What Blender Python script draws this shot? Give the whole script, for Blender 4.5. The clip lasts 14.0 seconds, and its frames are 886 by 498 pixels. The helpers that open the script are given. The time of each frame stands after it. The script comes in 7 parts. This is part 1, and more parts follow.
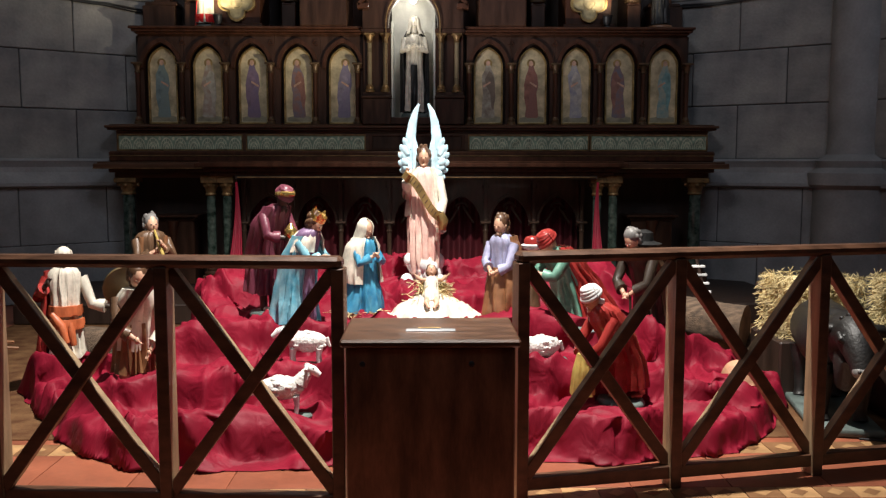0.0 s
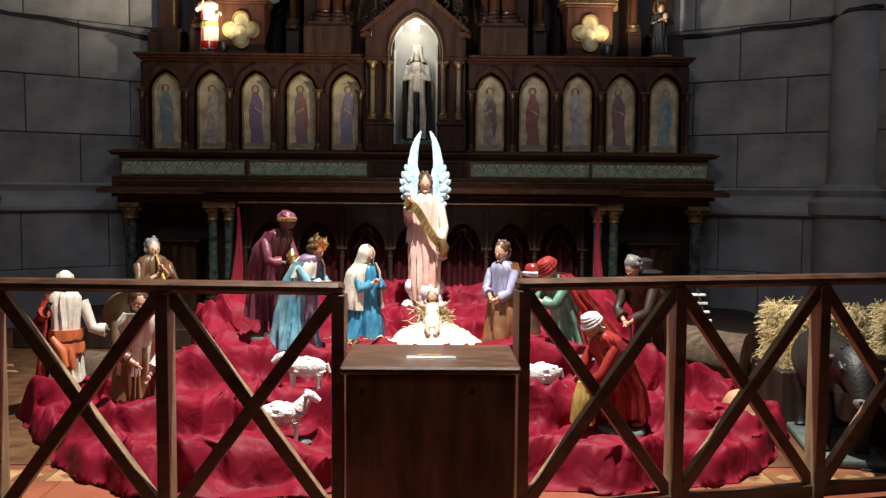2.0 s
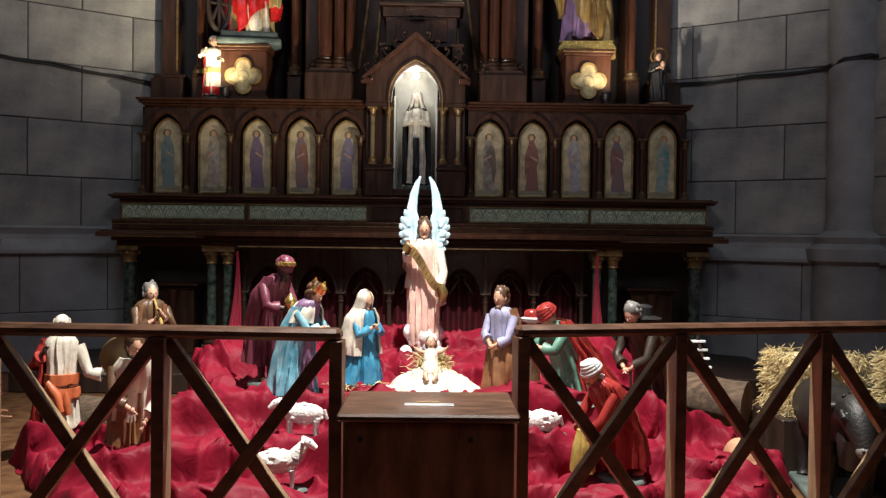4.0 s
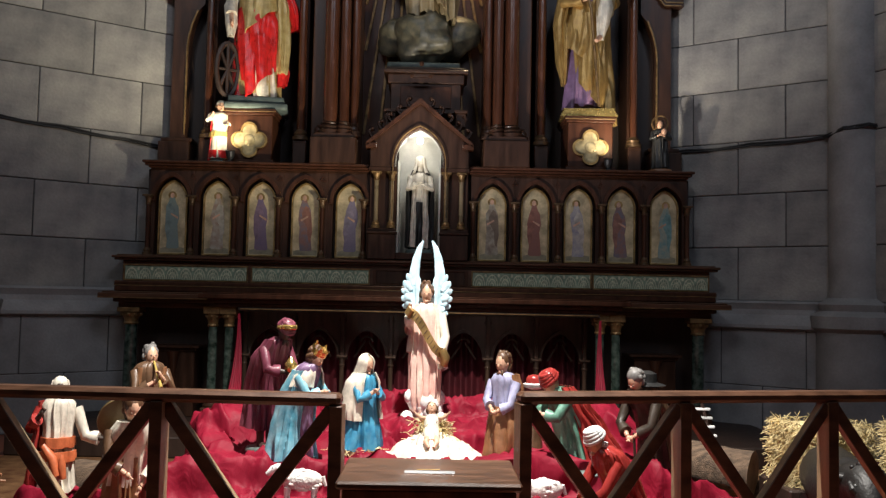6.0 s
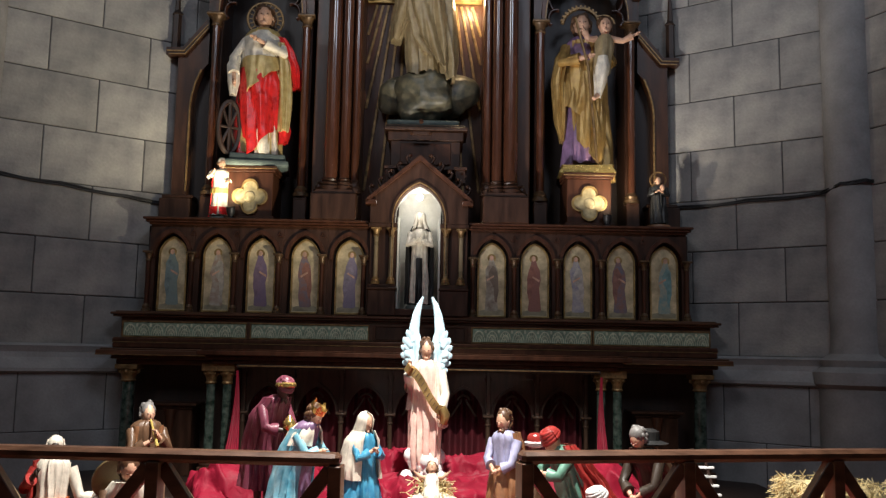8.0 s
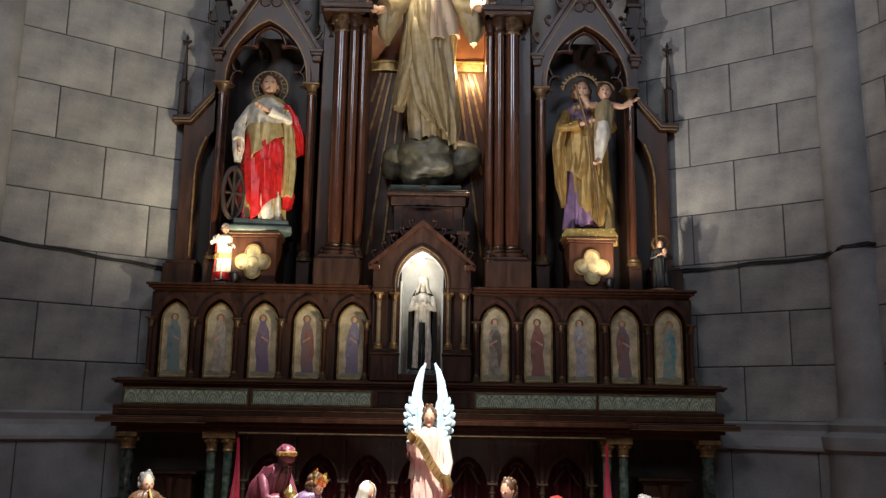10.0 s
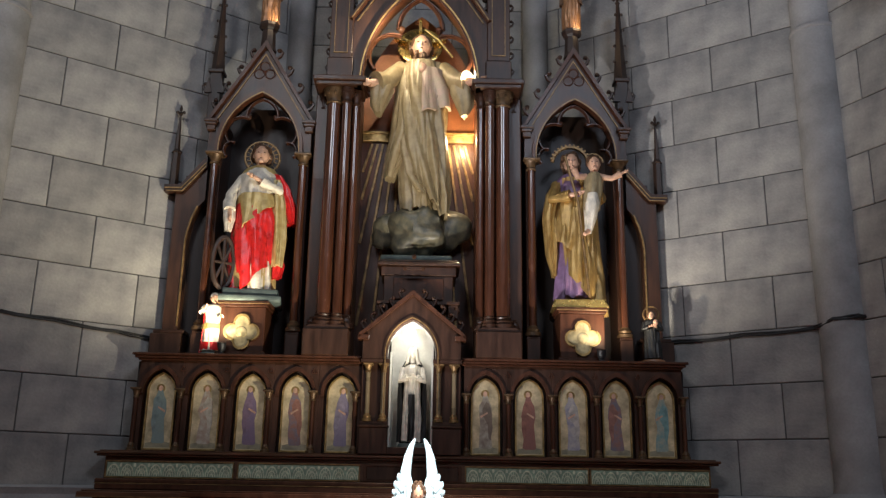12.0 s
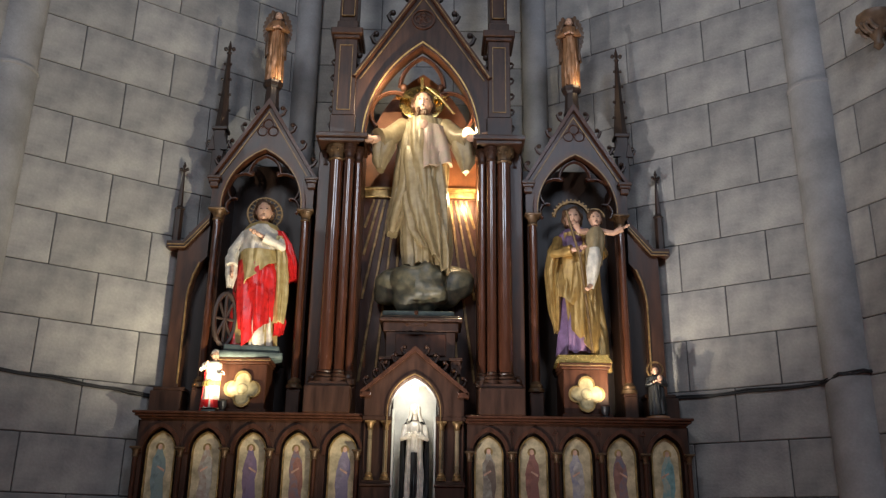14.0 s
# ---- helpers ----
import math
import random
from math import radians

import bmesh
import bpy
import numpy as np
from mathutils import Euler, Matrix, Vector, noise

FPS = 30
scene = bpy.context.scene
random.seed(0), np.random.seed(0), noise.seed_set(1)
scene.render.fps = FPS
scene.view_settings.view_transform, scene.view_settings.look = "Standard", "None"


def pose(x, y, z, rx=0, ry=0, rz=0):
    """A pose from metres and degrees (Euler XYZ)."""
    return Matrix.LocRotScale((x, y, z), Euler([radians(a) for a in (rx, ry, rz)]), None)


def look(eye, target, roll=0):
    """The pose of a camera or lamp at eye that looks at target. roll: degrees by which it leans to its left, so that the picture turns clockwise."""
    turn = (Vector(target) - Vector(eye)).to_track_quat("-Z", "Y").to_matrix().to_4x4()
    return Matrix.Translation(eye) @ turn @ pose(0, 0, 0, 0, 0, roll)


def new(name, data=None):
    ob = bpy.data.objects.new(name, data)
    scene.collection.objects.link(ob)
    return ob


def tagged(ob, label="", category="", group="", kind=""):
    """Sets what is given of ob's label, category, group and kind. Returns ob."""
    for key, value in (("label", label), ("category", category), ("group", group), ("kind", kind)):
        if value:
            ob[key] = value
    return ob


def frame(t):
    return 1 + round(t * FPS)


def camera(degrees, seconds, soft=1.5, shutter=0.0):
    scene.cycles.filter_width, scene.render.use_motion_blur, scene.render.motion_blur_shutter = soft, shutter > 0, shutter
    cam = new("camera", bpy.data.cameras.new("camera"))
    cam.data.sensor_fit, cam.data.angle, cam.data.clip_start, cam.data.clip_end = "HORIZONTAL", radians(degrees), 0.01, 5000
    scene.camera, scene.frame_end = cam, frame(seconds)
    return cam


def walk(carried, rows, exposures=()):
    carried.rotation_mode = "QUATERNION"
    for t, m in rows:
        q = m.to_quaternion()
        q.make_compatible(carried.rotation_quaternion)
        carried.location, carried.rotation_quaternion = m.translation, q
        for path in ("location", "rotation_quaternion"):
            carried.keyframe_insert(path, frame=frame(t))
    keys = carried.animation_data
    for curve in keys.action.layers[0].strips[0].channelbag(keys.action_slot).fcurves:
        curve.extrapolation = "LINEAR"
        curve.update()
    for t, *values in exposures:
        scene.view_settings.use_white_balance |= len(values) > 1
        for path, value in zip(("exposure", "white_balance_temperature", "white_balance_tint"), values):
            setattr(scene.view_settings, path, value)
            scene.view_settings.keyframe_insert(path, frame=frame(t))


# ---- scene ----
EXPO = [(0.0, 0.0), (3.0, 0.0), (7.5, 0.15), (10.0, 0.25), (12.0, 0.55), (14.0, 0.65)]
cam = camera(54.2, 14.0, soft=1.3)
# seconds, eye, and degrees of turn, tilt and lean
ROWS = [
    (0.0, 0.164, -8.490, 1.340, -0.84, -5.67, -0.04),
    (0.5, 0.166, -8.490, 1.341, -0.83, -5.50, -0.09),
    (1.0, 0.165, -8.487, 1.342, -0.88, -5.17, -0.36),
    (1.5, 0.164, -8.492, 1.345, -0.87, -4.59, -0.46),
    (2.0, 0.163, -8.499, 1.344, -0.78, -3.94, -0.45),
    (2.5, 0.164, -8.489, 1.348, -0.78, -3.35, -0.42),
    (3.0, 0.165, -8.494, 1.347, -0.87, -2.72, -0.56),
    (5.5, 0.162, -8.494, 1.359, -0.58, 2.15, -0.98),
    (6.0, 0.165, -8.491, 1.355, -0.57, 3.18, -1.18),
    (6.5, 0.166, -8.494, 1.359, -0.49, 4.07, -1.18),
    (7.0, 0.165, -8.492, 1.360, -0.52, 5.01, -1.11),
    (7.5, 0.164, -8.489, 1.361, -0.56, 5.92, -1.11),
    (10.0, 0.169, -8.493, 1.390, -0.23, 10.89, -0.90),
    (10.5, 0.172, -8.492, 1.401, -0.54, 12.11, -0.78),
    (11.0, 0.170, -8.488, 1.409, -0.83, 13.31, -0.99),
    (11.5, 0.170, -8.483, 1.417, -0.84, 14.33, -1.21),
    (12.0, 0.173, -8.486, 1.444, -0.78, 15.22, -0.97),
    (12.5, 0.169, -8.492, 1.449, -0.81, 16.41, -0.79),
    (13.0, 0.170, -8.494, 1.460, -0.80, 17.36, -0.78),
    (13.5, 0.172, -8.492, 1.475, -0.72, 18.14, -0.71),
    (14.0, 0.170, -8.490, 1.487, -0.60, 18.61, -0.80),
]
walk(cam, [(t, pose(x, y, z, 0, 0, yaw) @ pose(0, 0, 0, 90 + pitch) @ pose(0, 0, 0, 0, 0, -roll))
           for t, x, y, z, yaw, pitch, roll in ROWS], EXPO)

# ---- world and lights ----
world = bpy.data.worlds.new("world")
scene.world = world
world.use_nodes = True
world.node_tree.nodes["Background"].inputs[0].default_value = (0.55, 0.62, 0.8, 1)
world.node_tree.nodes["Background"].inputs[1].default_value = 0.04


def lamp(name, kind, m, energy, colour, size=0.1, spot=60, blend=0.6):
    d = bpy.data.lights.new(name, kind)
    d.energy, d.color = energy, colour
    if kind == "AREA":
        d.size = size
    else:
        d.shadow_soft_size = size
    if kind == "SPOT":
        d.spot_size, d.spot_blend = radians(spot), blend
    ob = new(name, d)
    ob.matrix_world = m
    return ob


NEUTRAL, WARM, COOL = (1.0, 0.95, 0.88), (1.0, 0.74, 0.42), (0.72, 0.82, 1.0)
lamp("crib_spot", "SPOT", look((0.25, -4.75, 5.6), (0.1, -3.35, 0.3)), 3000, NEUTRAL, 0.05, 70, 0.7)
# Added low fill behind the offering box; no lamp is known to stand there.
lamp("crib_front_fill", "SPOT", look((0.15, -5.18, 0.62), (0.1, -3.0, 1.0)), 9, NEUTRAL, 0.05, 92, 0.6)
# Two added fills, without a known source, that even out the side walls.
lamp("wall_fill_west", "SPOT", look((-0.75, -2.2, 0.7), (2.5, 0.5, 6.0)), 560, (0.97, 0.95, 0.94), 0.06, 60, 1.0)
lamp("wall_fill_east", "SPOT", look((0.9, -2.2, 0.7), (-2.7, 0.4, 5.6)), 600, (1.0, 0.92, 0.72), 0.06, 62, 1.0)
lamp("shelf_spot_west", "SPOT", look((-1.87, -0.16, 2.79), (-2.7, 0.35, 6.0)), 44, (1.0, 0.86, 0.6), 0.025, 172, 1.0)
lamp("shelf_spot_east", "SPOT", look((1.89, -0.16, 2.79), (2.4, 0.35, 6.4)), 42, (1.0, 0.86, 0.64), 0.025, 172, 1.0)
# Added below the visible bulb to brighten the carved rays; no bulb hangs here.
lamp("niche_ray_fill", "POINT", pose(0.5, 0.47, 5.14), 17, WARM, 0.03)
lamp("niche_bulb_front", "POINT", pose(0.6, 0.1, 5.76), 15, (1.0, 0.8, 0.5), 0.03)
for gx in (-1.6, 1.84):
    lamp("gable_lamp", "POINT", pose(gx, 0.2, 6.5), 1.1, (1.0, 0.72, 0.4), 0.02)
lamp("niche_top_lamp", "POINT", pose(-0.3, -0.1, 6.2), 20, (1.0, 0.86, 0.6), 0.008)
lamp("tabernacle_bulb", "POINT", pose(-0.06, -0.13, 2.86), 3.4, (1.0, 0.97, 0.9), 0.03)
# Unseen fills high in the nave, added for general brightness; no window there.
for nm, sx, tint in (("nave_fill_east", 1, COOL), ("nave_fill_west", -1, (0.9, 0.93, 1.0))):
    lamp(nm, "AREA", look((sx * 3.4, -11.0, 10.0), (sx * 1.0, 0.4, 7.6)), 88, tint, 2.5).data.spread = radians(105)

# ---- materials ----


def material(name, colour, rough=0.5, metal=0.0, vary=0.25, scale=6.0, bump=0.15, fine=60.0, grain=None, spec=0.5,
             second=None, coat=0.0, emit=0.0, island=0.0, crease=None):
    """A surface with broad stains and fine grain. grain: stretch of the pattern along x, y, z. second: a colour for the stains."""
    m = bpy.data.materials.new(name)
    m.use_nodes = True
    n, l = m.node_tree.nodes, m.node_tree.links
    b = n["Principled BSDF"]
    b.inputs["Roughness"].default_value, b.inputs["Metallic"].default_value = rough, metal
    b.inputs["Specular IOR Level"].default_value = spec
    b.inputs["Coat Weight"].default_value = coat
    co = n.new("ShaderNodeTexCoord")
    mp = n.new("ShaderNodeMapping")
    if grain:
        mp.inputs["Scale"].default_value = grain
    l.new(co.outputs["Object"], mp.inputs[0])
    big, small = n.new("ShaderNodeTexNoise"), n.new("ShaderNodeTexNoise")
    for node, s, d in ((big, scale, 5), (small, fine, 3)):
        node.inputs["Scale"].default_value, node.inputs["Detail"].default_value = s, d
        l.new(mp.outputs[0], node.inputs["Vector"])
    ramp = n.new("ShaderNodeMix")
    ramp.data_type = "RGBA"
    dark = tuple(c * (1 - vary) for c in colour) if second is None else second
    light = tuple(min(1, c * (1 + vary * 0.6)) for c in colour) if second is None else colour
    ramp.inputs[6].default_value, ramp.inputs[7].default_value = (*dark, 1), (*light, 1)
    mr = n.new("ShaderNodeMapRange")
    mr.inputs[1].default_value, mr.inputs[2].default_value = 0.32, 0.68
    l.new(big.outputs[0], mr.inputs[0])
    l.new(mr.outputs[0], ramp.inputs[0])
    hs = n.new("ShaderNodeHueSaturation")
    mv = n.new("ShaderNodeMapRange")
    mv.inputs[3].default_value, mv.inputs[4].default_value = 1 - vary * 0.5, 1 + vary * 0.5
    l.new(small.outputs[0], mv.inputs[0])
    if island:
        oi, mo, mu = n.new("ShaderNodeObjectInfo"), n.new("ShaderNodeMapRange"), n.new("ShaderNodeMath")
        mo.inputs[3].default_value, mo.inputs[4].default_value = 1 - island, 1 + island
        mu.operation = "MULTIPLY"
        l.new(oi.outputs["Random"], mo.inputs[0])
        l.new(mo.outputs[0], mu.inputs[0])
        l.new(mv.outputs[0], mu.inputs[1])
        l.new(mu.outputs[0], hs.inputs["Value"])
    else:
        l.new(mv.outputs[0], hs.inputs["Value"])
    l.new(ramp.outputs[2], hs.inputs["Color"])
    l.new(hs.outputs[0], b.inputs["Base Color"])
    rr = n.new("ShaderNodeMapRange")
    rr.inputs[3].default_value, rr.inputs[4].default_value = max(0.02, rough - 0.12), min(1, rough + 0.12)
    l.new(big.outputs[0], rr.inputs[0])
    l.new(rr.outputs[0], b.inputs["Roughness"])
    if bump:
        bp = n.new("ShaderNodeBump")
        bp.inputs["Strength"].default_value, bp.inputs["Distance"].default_value = bump, 0.01
        l.new(small.outputs[0], bp.inputs["Height"])
        l.new(bp.outputs[0], b.inputs["Normal"])
    if crease:
        cm, cn, cb = n.new("ShaderNodeMapping"), n.new("ShaderNodeTexNoise"), n.new("ShaderNodeBump")
        cm.inputs["Scale"].default_value = crease[0]
        cn.inputs["Scale"].default_value, cn.inputs["Detail"].default_value, cn.inputs["Distortion"].default_value = 1.0, 2.5, 1.0
        cb.inputs["Strength"].default_value, cb.inputs["Distance"].default_value = 0.8, crease[1] * 0.3
        l.new(co.outputs["Object"], cm.inputs[0])
        l.new(cm.outputs[0], cn.inputs["Vector"])
        l.new(cn.outputs[0], cb.inputs["Height"])
        if b.inputs["Normal"].links:
            l.new(b.inputs["Normal"].links[0].from_socket, cb.inputs["Normal"])
        l.new(cb.outputs[0], b.inputs["Normal"])
    if emit:
        b.inputs["Emission Color"].default_value, b.inputs["Emission Strength"].default_value = (*colour, 1), emit
    return m


WOOD = material("dark_stained_oak", (0.047, 0.02, 0.011), 0.4, vary=0.45, scale=3, fine=40, grain=(6, 6, 1), bump=0.12, coat=0.04, spec=0.35)
WOOD_H = material("dark_oak_long", (0.09, 0.038, 0.019), 0.36, vary=0.45, scale=3, fine=40, grain=(1, 6, 6), bump=0.12, coat=0.15)
WOOD_RED = material("red_brown_oak", (0.062, 0.022, 0.0105), 0.4, vary=0.4, scale=3, fine=40, grain=(6, 6, 1), bump=0.1, coat=0.04, spec=0.32)
SHAFTWOOD = material("polished_red_oak", (0.075, 0.026, 0.013), 0.24, vary=0.35, scale=3, fine=40, grain=(6, 6, 1), bump=0.05, coat=0.5, spec=0.5)
ARCADEWOOD = material("worn_arcade_oak", (0.07, 0.04, 0.026), 0.35, vary=0.4, scale=4, fine=40, grain=(6, 6, 1), bump=0.12, coat=0.2)
WOOD_DARK = material("black_oak", (0.03, 0.016, 0.011), 0.5, vary=0.4, scale=3, fine=40, grain=(6, 6, 1), bump=0.12)
RAILWOOD = material("barrier_wood", (0.1, 0.045, 0.024), 0.4, vary=0.5, scale=4, fine=50, grain=(2, 8, 5), bump=0.1, coat=0.1)
# Barrier wood again, paler: lamp light on the side faces put into the colour.
RAIL_LIT = material("barrier_wood_lit", (0.32, 0.22, 0.13), 0.42, vary=0.4, scale=4, fine=60, grain=(8, 8, 1), bump=0.12)
BOXWOOD = material("box_plywood", (0.18, 0.08, 0.043), 0.4, vary=0.55, scale=3.5, fine=30, grain=(5, 5, 1.2), bump=0.08, coat=0.15)
GILT = material("worn_gilding", (0.42, 0.28, 0.11), 0.42, metal=0.75, vary=0.45, scale=12, bump=0.15)
GILTLINE = material("gilt_line", (0.24, 0.145, 0.06), 0.45, metal=0.5, vary=0.5, scale=15, bump=0.1)
BRONZE = material("dull_gilt_carving", (0.12, 0.07, 0.034), 0.42, metal=0.35, vary=0.5, scale=18, bump=0.15)
PALEGOLD = material("pale_gilt_plaque", (0.44, 0.36, 0.2), 0.4, metal=0.5, vary=0.4, scale=14, bump=0.4, fine=35)
PANELGOLD = material("old_gold_ground", (0.58, 0.47, 0.28), 0.5, metal=0.25, vary=0.4, scale=10, bump=0.1)
STONE = material("grey_ashlar", (0.34, 0.325, 0.3), 0.8, vary=0.35, scale=3.2, bump=0.45, fine=38, second=(0.19, 0.185, 0.185), island=0.13, spec=0.3)
STONE_S = material("grey_shaft_stone", (0.28, 0.275, 0.275), 0.78, vary=0.3, scale=2.5, bump=0.25, fine=45, spec=0.3)
JOINT = material("dark_joint", (0.07, 0.068, 0.068), 0.9, vary=0.3, scale=8, bump=0.3)
PLASTER = material("nave_plaster", (0.3, 0.29, 0.28), 0.85, vary=0.25, scale=1.0)
CABLE = material("black_cable", (0.012, 0.012, 0.014), 0.5, vary=0.2)
GREENMARBLE = material("green_marble", (0.012, 0.028, 0.02), 0.2, vary=0.7, scale=22, fine=40, bump=0.02, second=(0.09, 0.12, 0.1), coat=0.3)
FRIEZE = material("frieze_green", (0.27, 0.34, 0.24), 0.5, vary=0.4, scale=20)
FRIEZE_LIGHT = material("frieze_cream", (0.62, 0.6, 0.42), 0.5, vary=0.3, scale=20)
CLOTH = material("red_satin_cloth", (0.21, 0.006, 0.022), 0.6, vary=0.25, scale=5, fine=260, bump=0.06, spec=0.2, crease=((9, 8, 6), 0.06))
CLOTH_DARK = material("dark_red_hanging", (0.1, 0.004, 0.01), 0.75, vary=0.35, scale=5, fine=150, bump=0.1)
CARPET = material("brown_carpet", (0.075, 0.032, 0.016), 0.95, vary=0.6, scale=9, fine=120, bump=0.4, second=(0.16, 0.085, 0.04), spec=0.1)
TERRACOTTA = material("terracotta_floor", (0.29, 0.09, 0.047), 0.42, vary=0.35, scale=3, fine=40, bump=0.06, island=0.12)
TILE_A = material("ochre_tile", (0.42, 0.24, 0.11), 0.4, vary=0.35, scale=8, fine=60, bump=0.06, island=0.15)
TILE_B = material("brown_tile", (0.22, 0.11, 0.05), 0.4, vary=0.35, scale=8, fine=60, bump=0.06, island=0.15)
STRAW = material("dry_straw", (0.66, 0.53, 0.27), 0.7, vary=0.5, scale=12, fine=120, bump=0.3)
BARK = material("log_bark", (0.13, 0.085, 0.055), 0.9, vary=0.6, scale=7, fine=40, grain=(1, 6, 6), bump=0.9)
LOGEND = material("cut_wood", (0.4, 0.28, 0.17), 0.8, vary=0.3, scale=10, bump=0.2)
BASEGREY = material("grey_green_base", (0.1, 0.13, 0.12), 0.6, vary=0.35, scale=14, bump=0.25)
BULB = material("lit_bulb", (1.0, 0.93, 0.8), 0.3, vary=0.0, bump=0, emit=30)
WHITEPAPER = material("grey_plate", (0.5, 0.52, 0.55), 0.35, metal=0.4, vary=0.2)
NICHEWHITE = material("niche_white", (0.62, 0.61, 0.55), 0.5, vary=0.2, scale=8)
NICHEORANGE = material("niche_orange", (0.3, 0.11, 0.045), 0.5, vary=0.35, scale=5)


def paint(name, c, rough=0.42, vary=0.3, metal=0.0, second=None, folds=((20, 20, 6), 0.022)):
    return material(name, c, rough, metal, vary, 14, 0.12, 90, second=second, crease=folds)


SKIN = paint("skin_paint", (0.62, 0.37, 0.25), folds=None)
DARKSKIN = paint("dark_skin_paint", (0.045, 0.028, 0.02), folds=None)
HAIR = paint("brown_hair_paint", (0.1, 0.05, 0.025))
GREYHAIR = paint("grey_hair_paint", (0.2, 0.19, 0.18))
IVORY = paint("ivory_paint", (0.72, 0.66, 0.55))
WHITE = paint("white_paint", (0.8, 0.8, 0.78), folds=((14, 14, 5), 0.015))
WING = paint("pale_blue_wing", (0.5, 0.7, 0.78), folds=((60, 10, 14), 0.006))
PINK = paint("pink_robe", (0.75, 0.42, 0.36), second=(0.78, 0.62, 0.52))
BLUE = paint("blue_robe", (0.025, 0.2, 0.38), second=(0.08, 0.34, 0.5))
PALEBLUE = paint("pale_blue_robe", (0.09, 0.32, 0.43), second=(0.28, 0.5, 0.57))
LILAC = paint("lilac_robe", (0.36, 0.36, 0.52))
BROWN = paint("brown_robe", (0.26, 0.12, 0.055))
PLUM = paint("plum_robe", (0.12, 0.022, 0.045), second=(0.19, 0.05, 0.07), folds=((16, 16, 5), 0.025))
RED = paint("red_robe", (0.62, 0.02, 0.02), rough=0.3, folds=((8, 8, 3.5), 0.035))
BRICKRED = paint("brick_red_robe", (0.33, 0.035, 0.03), rough=0.25)
GREEN = paint("green_robe", (0.12, 0.27, 0.2))
OCHRE = paint("ochre_robe", (0.5, 0.36, 0.1))
ORANGE = paint("orange_sash", (0.48, 0.12, 0.045))
LEATHER = paint("leather_brown", (0.12, 0.065, 0.035))
GOLDROBE = paint("gold_robe", (0.46, 0.3, 0.1), rough=0.36, metal=0.45, second=(0.3, 0.18, 0.06), folds=((9, 9, 3.5), 0.035))
PURPLE = paint("purple_robe", (0.2, 0.12, 0.22), folds=((12, 12, 3), 0.035))
SILVERROBE = paint("grey_silver_robe", (0.36, 0.28, 0.155), rough=0.42, metal=0.1, second=(0.25, 0.185, 0.095), folds=((7, 7, 3), 0.04))
ROSEROBE = paint("faded_rose_robe", (0.5, 0.34, 0.26), second=(0.42, 0.33, 0.22))
PALEGOLD_ROBE = paint("pale_gold_robe", (0.56, 0.44, 0.2), rough=0.36, metal=0.2, second=(0.4, 0.28, 0.1))
BLACK = paint("black_robe", (0.018, 0.018, 0.018))
GREYGREEN = paint("globe_grey_green", (0.05, 0.052, 0.042), second=(0.15, 0.13, 0.08), folds=((9, 9, 9), 0.03))
FLEECE = material("white_fleece", (0.72, 0.7, 0.66), 0.8, vary=0.2, scale=20, fine=70, bump=0.8)
HIDE = material("dark_ox_hide", (0.012, 0.0105, 0.01), 0.5, vary=0.5, scale=9, fine=70, bump=0.3)
GOLD = material("bright_gold", (0.85, 0.6, 0.2), 0.25, metal=0.9, vary=0.2, scale=20)

# ---- mesh helpers ----


def thing(name, label, category, at=(0, 0, 0), group="", kind=""):
    ob = new(name)
    ob.location = at
    return tagged(ob, label, category, group, kind)


def finish(bm, mats, name, smooth=None):
    bmesh.ops.remove_doubles(bm, verts=bm.verts, dist=1e-5)
    bmesh.ops.recalc_face_normals(bm, faces=bm.faces)
    me = bpy.data.meshes.new(name)
    bm.to_mesh(me)
    bm.free()
    for m in (mats if isinstance(mats, (list, tuple)) else [mats]):
        me.materials.append(m)
    if smooth is not None:
        me.shade_smooth()
        if smooth < 180:
            me.set_sharp_from_angle(angle=radians(smooth))
    return me


def part(name, bm, mats, parent=None, label="", smooth=None):
    """bm, in world places, as one mesh under a thing or a part."""
    root, at = parent, Vector()
    while root:
        at += root.location
        root = root.parent
    bmesh.ops.translate(bm, verts=bm.verts, vec=-at)
    ob = new(name, finish(bm, mats, name, smooth))
    ob.parent = parent
    if label:
        ob["label"] = label
    return ob


def single(name, bm, mats, label, category, at, group="", kind="", smooth=None):
    bmesh.ops.translate(bm, verts=bm.verts, vec=-Vector(at))
    ob = new(name, finish(bm, mats, name, smooth))
    ob.location = at
    return tagged(ob, label, category, group, kind)


def B():
    return bmesh.new()


def quad(bm, a, b, c, d, mi=0):
    vs = []
    for p in (a, b, c, d):
        if not any((Vector(p) - v.co).length < 1e-6 for v in vs):
            vs.append(bm.verts.new(p))
    if len(vs) > 2:
        bm.faces.new(vs).material_index = mi


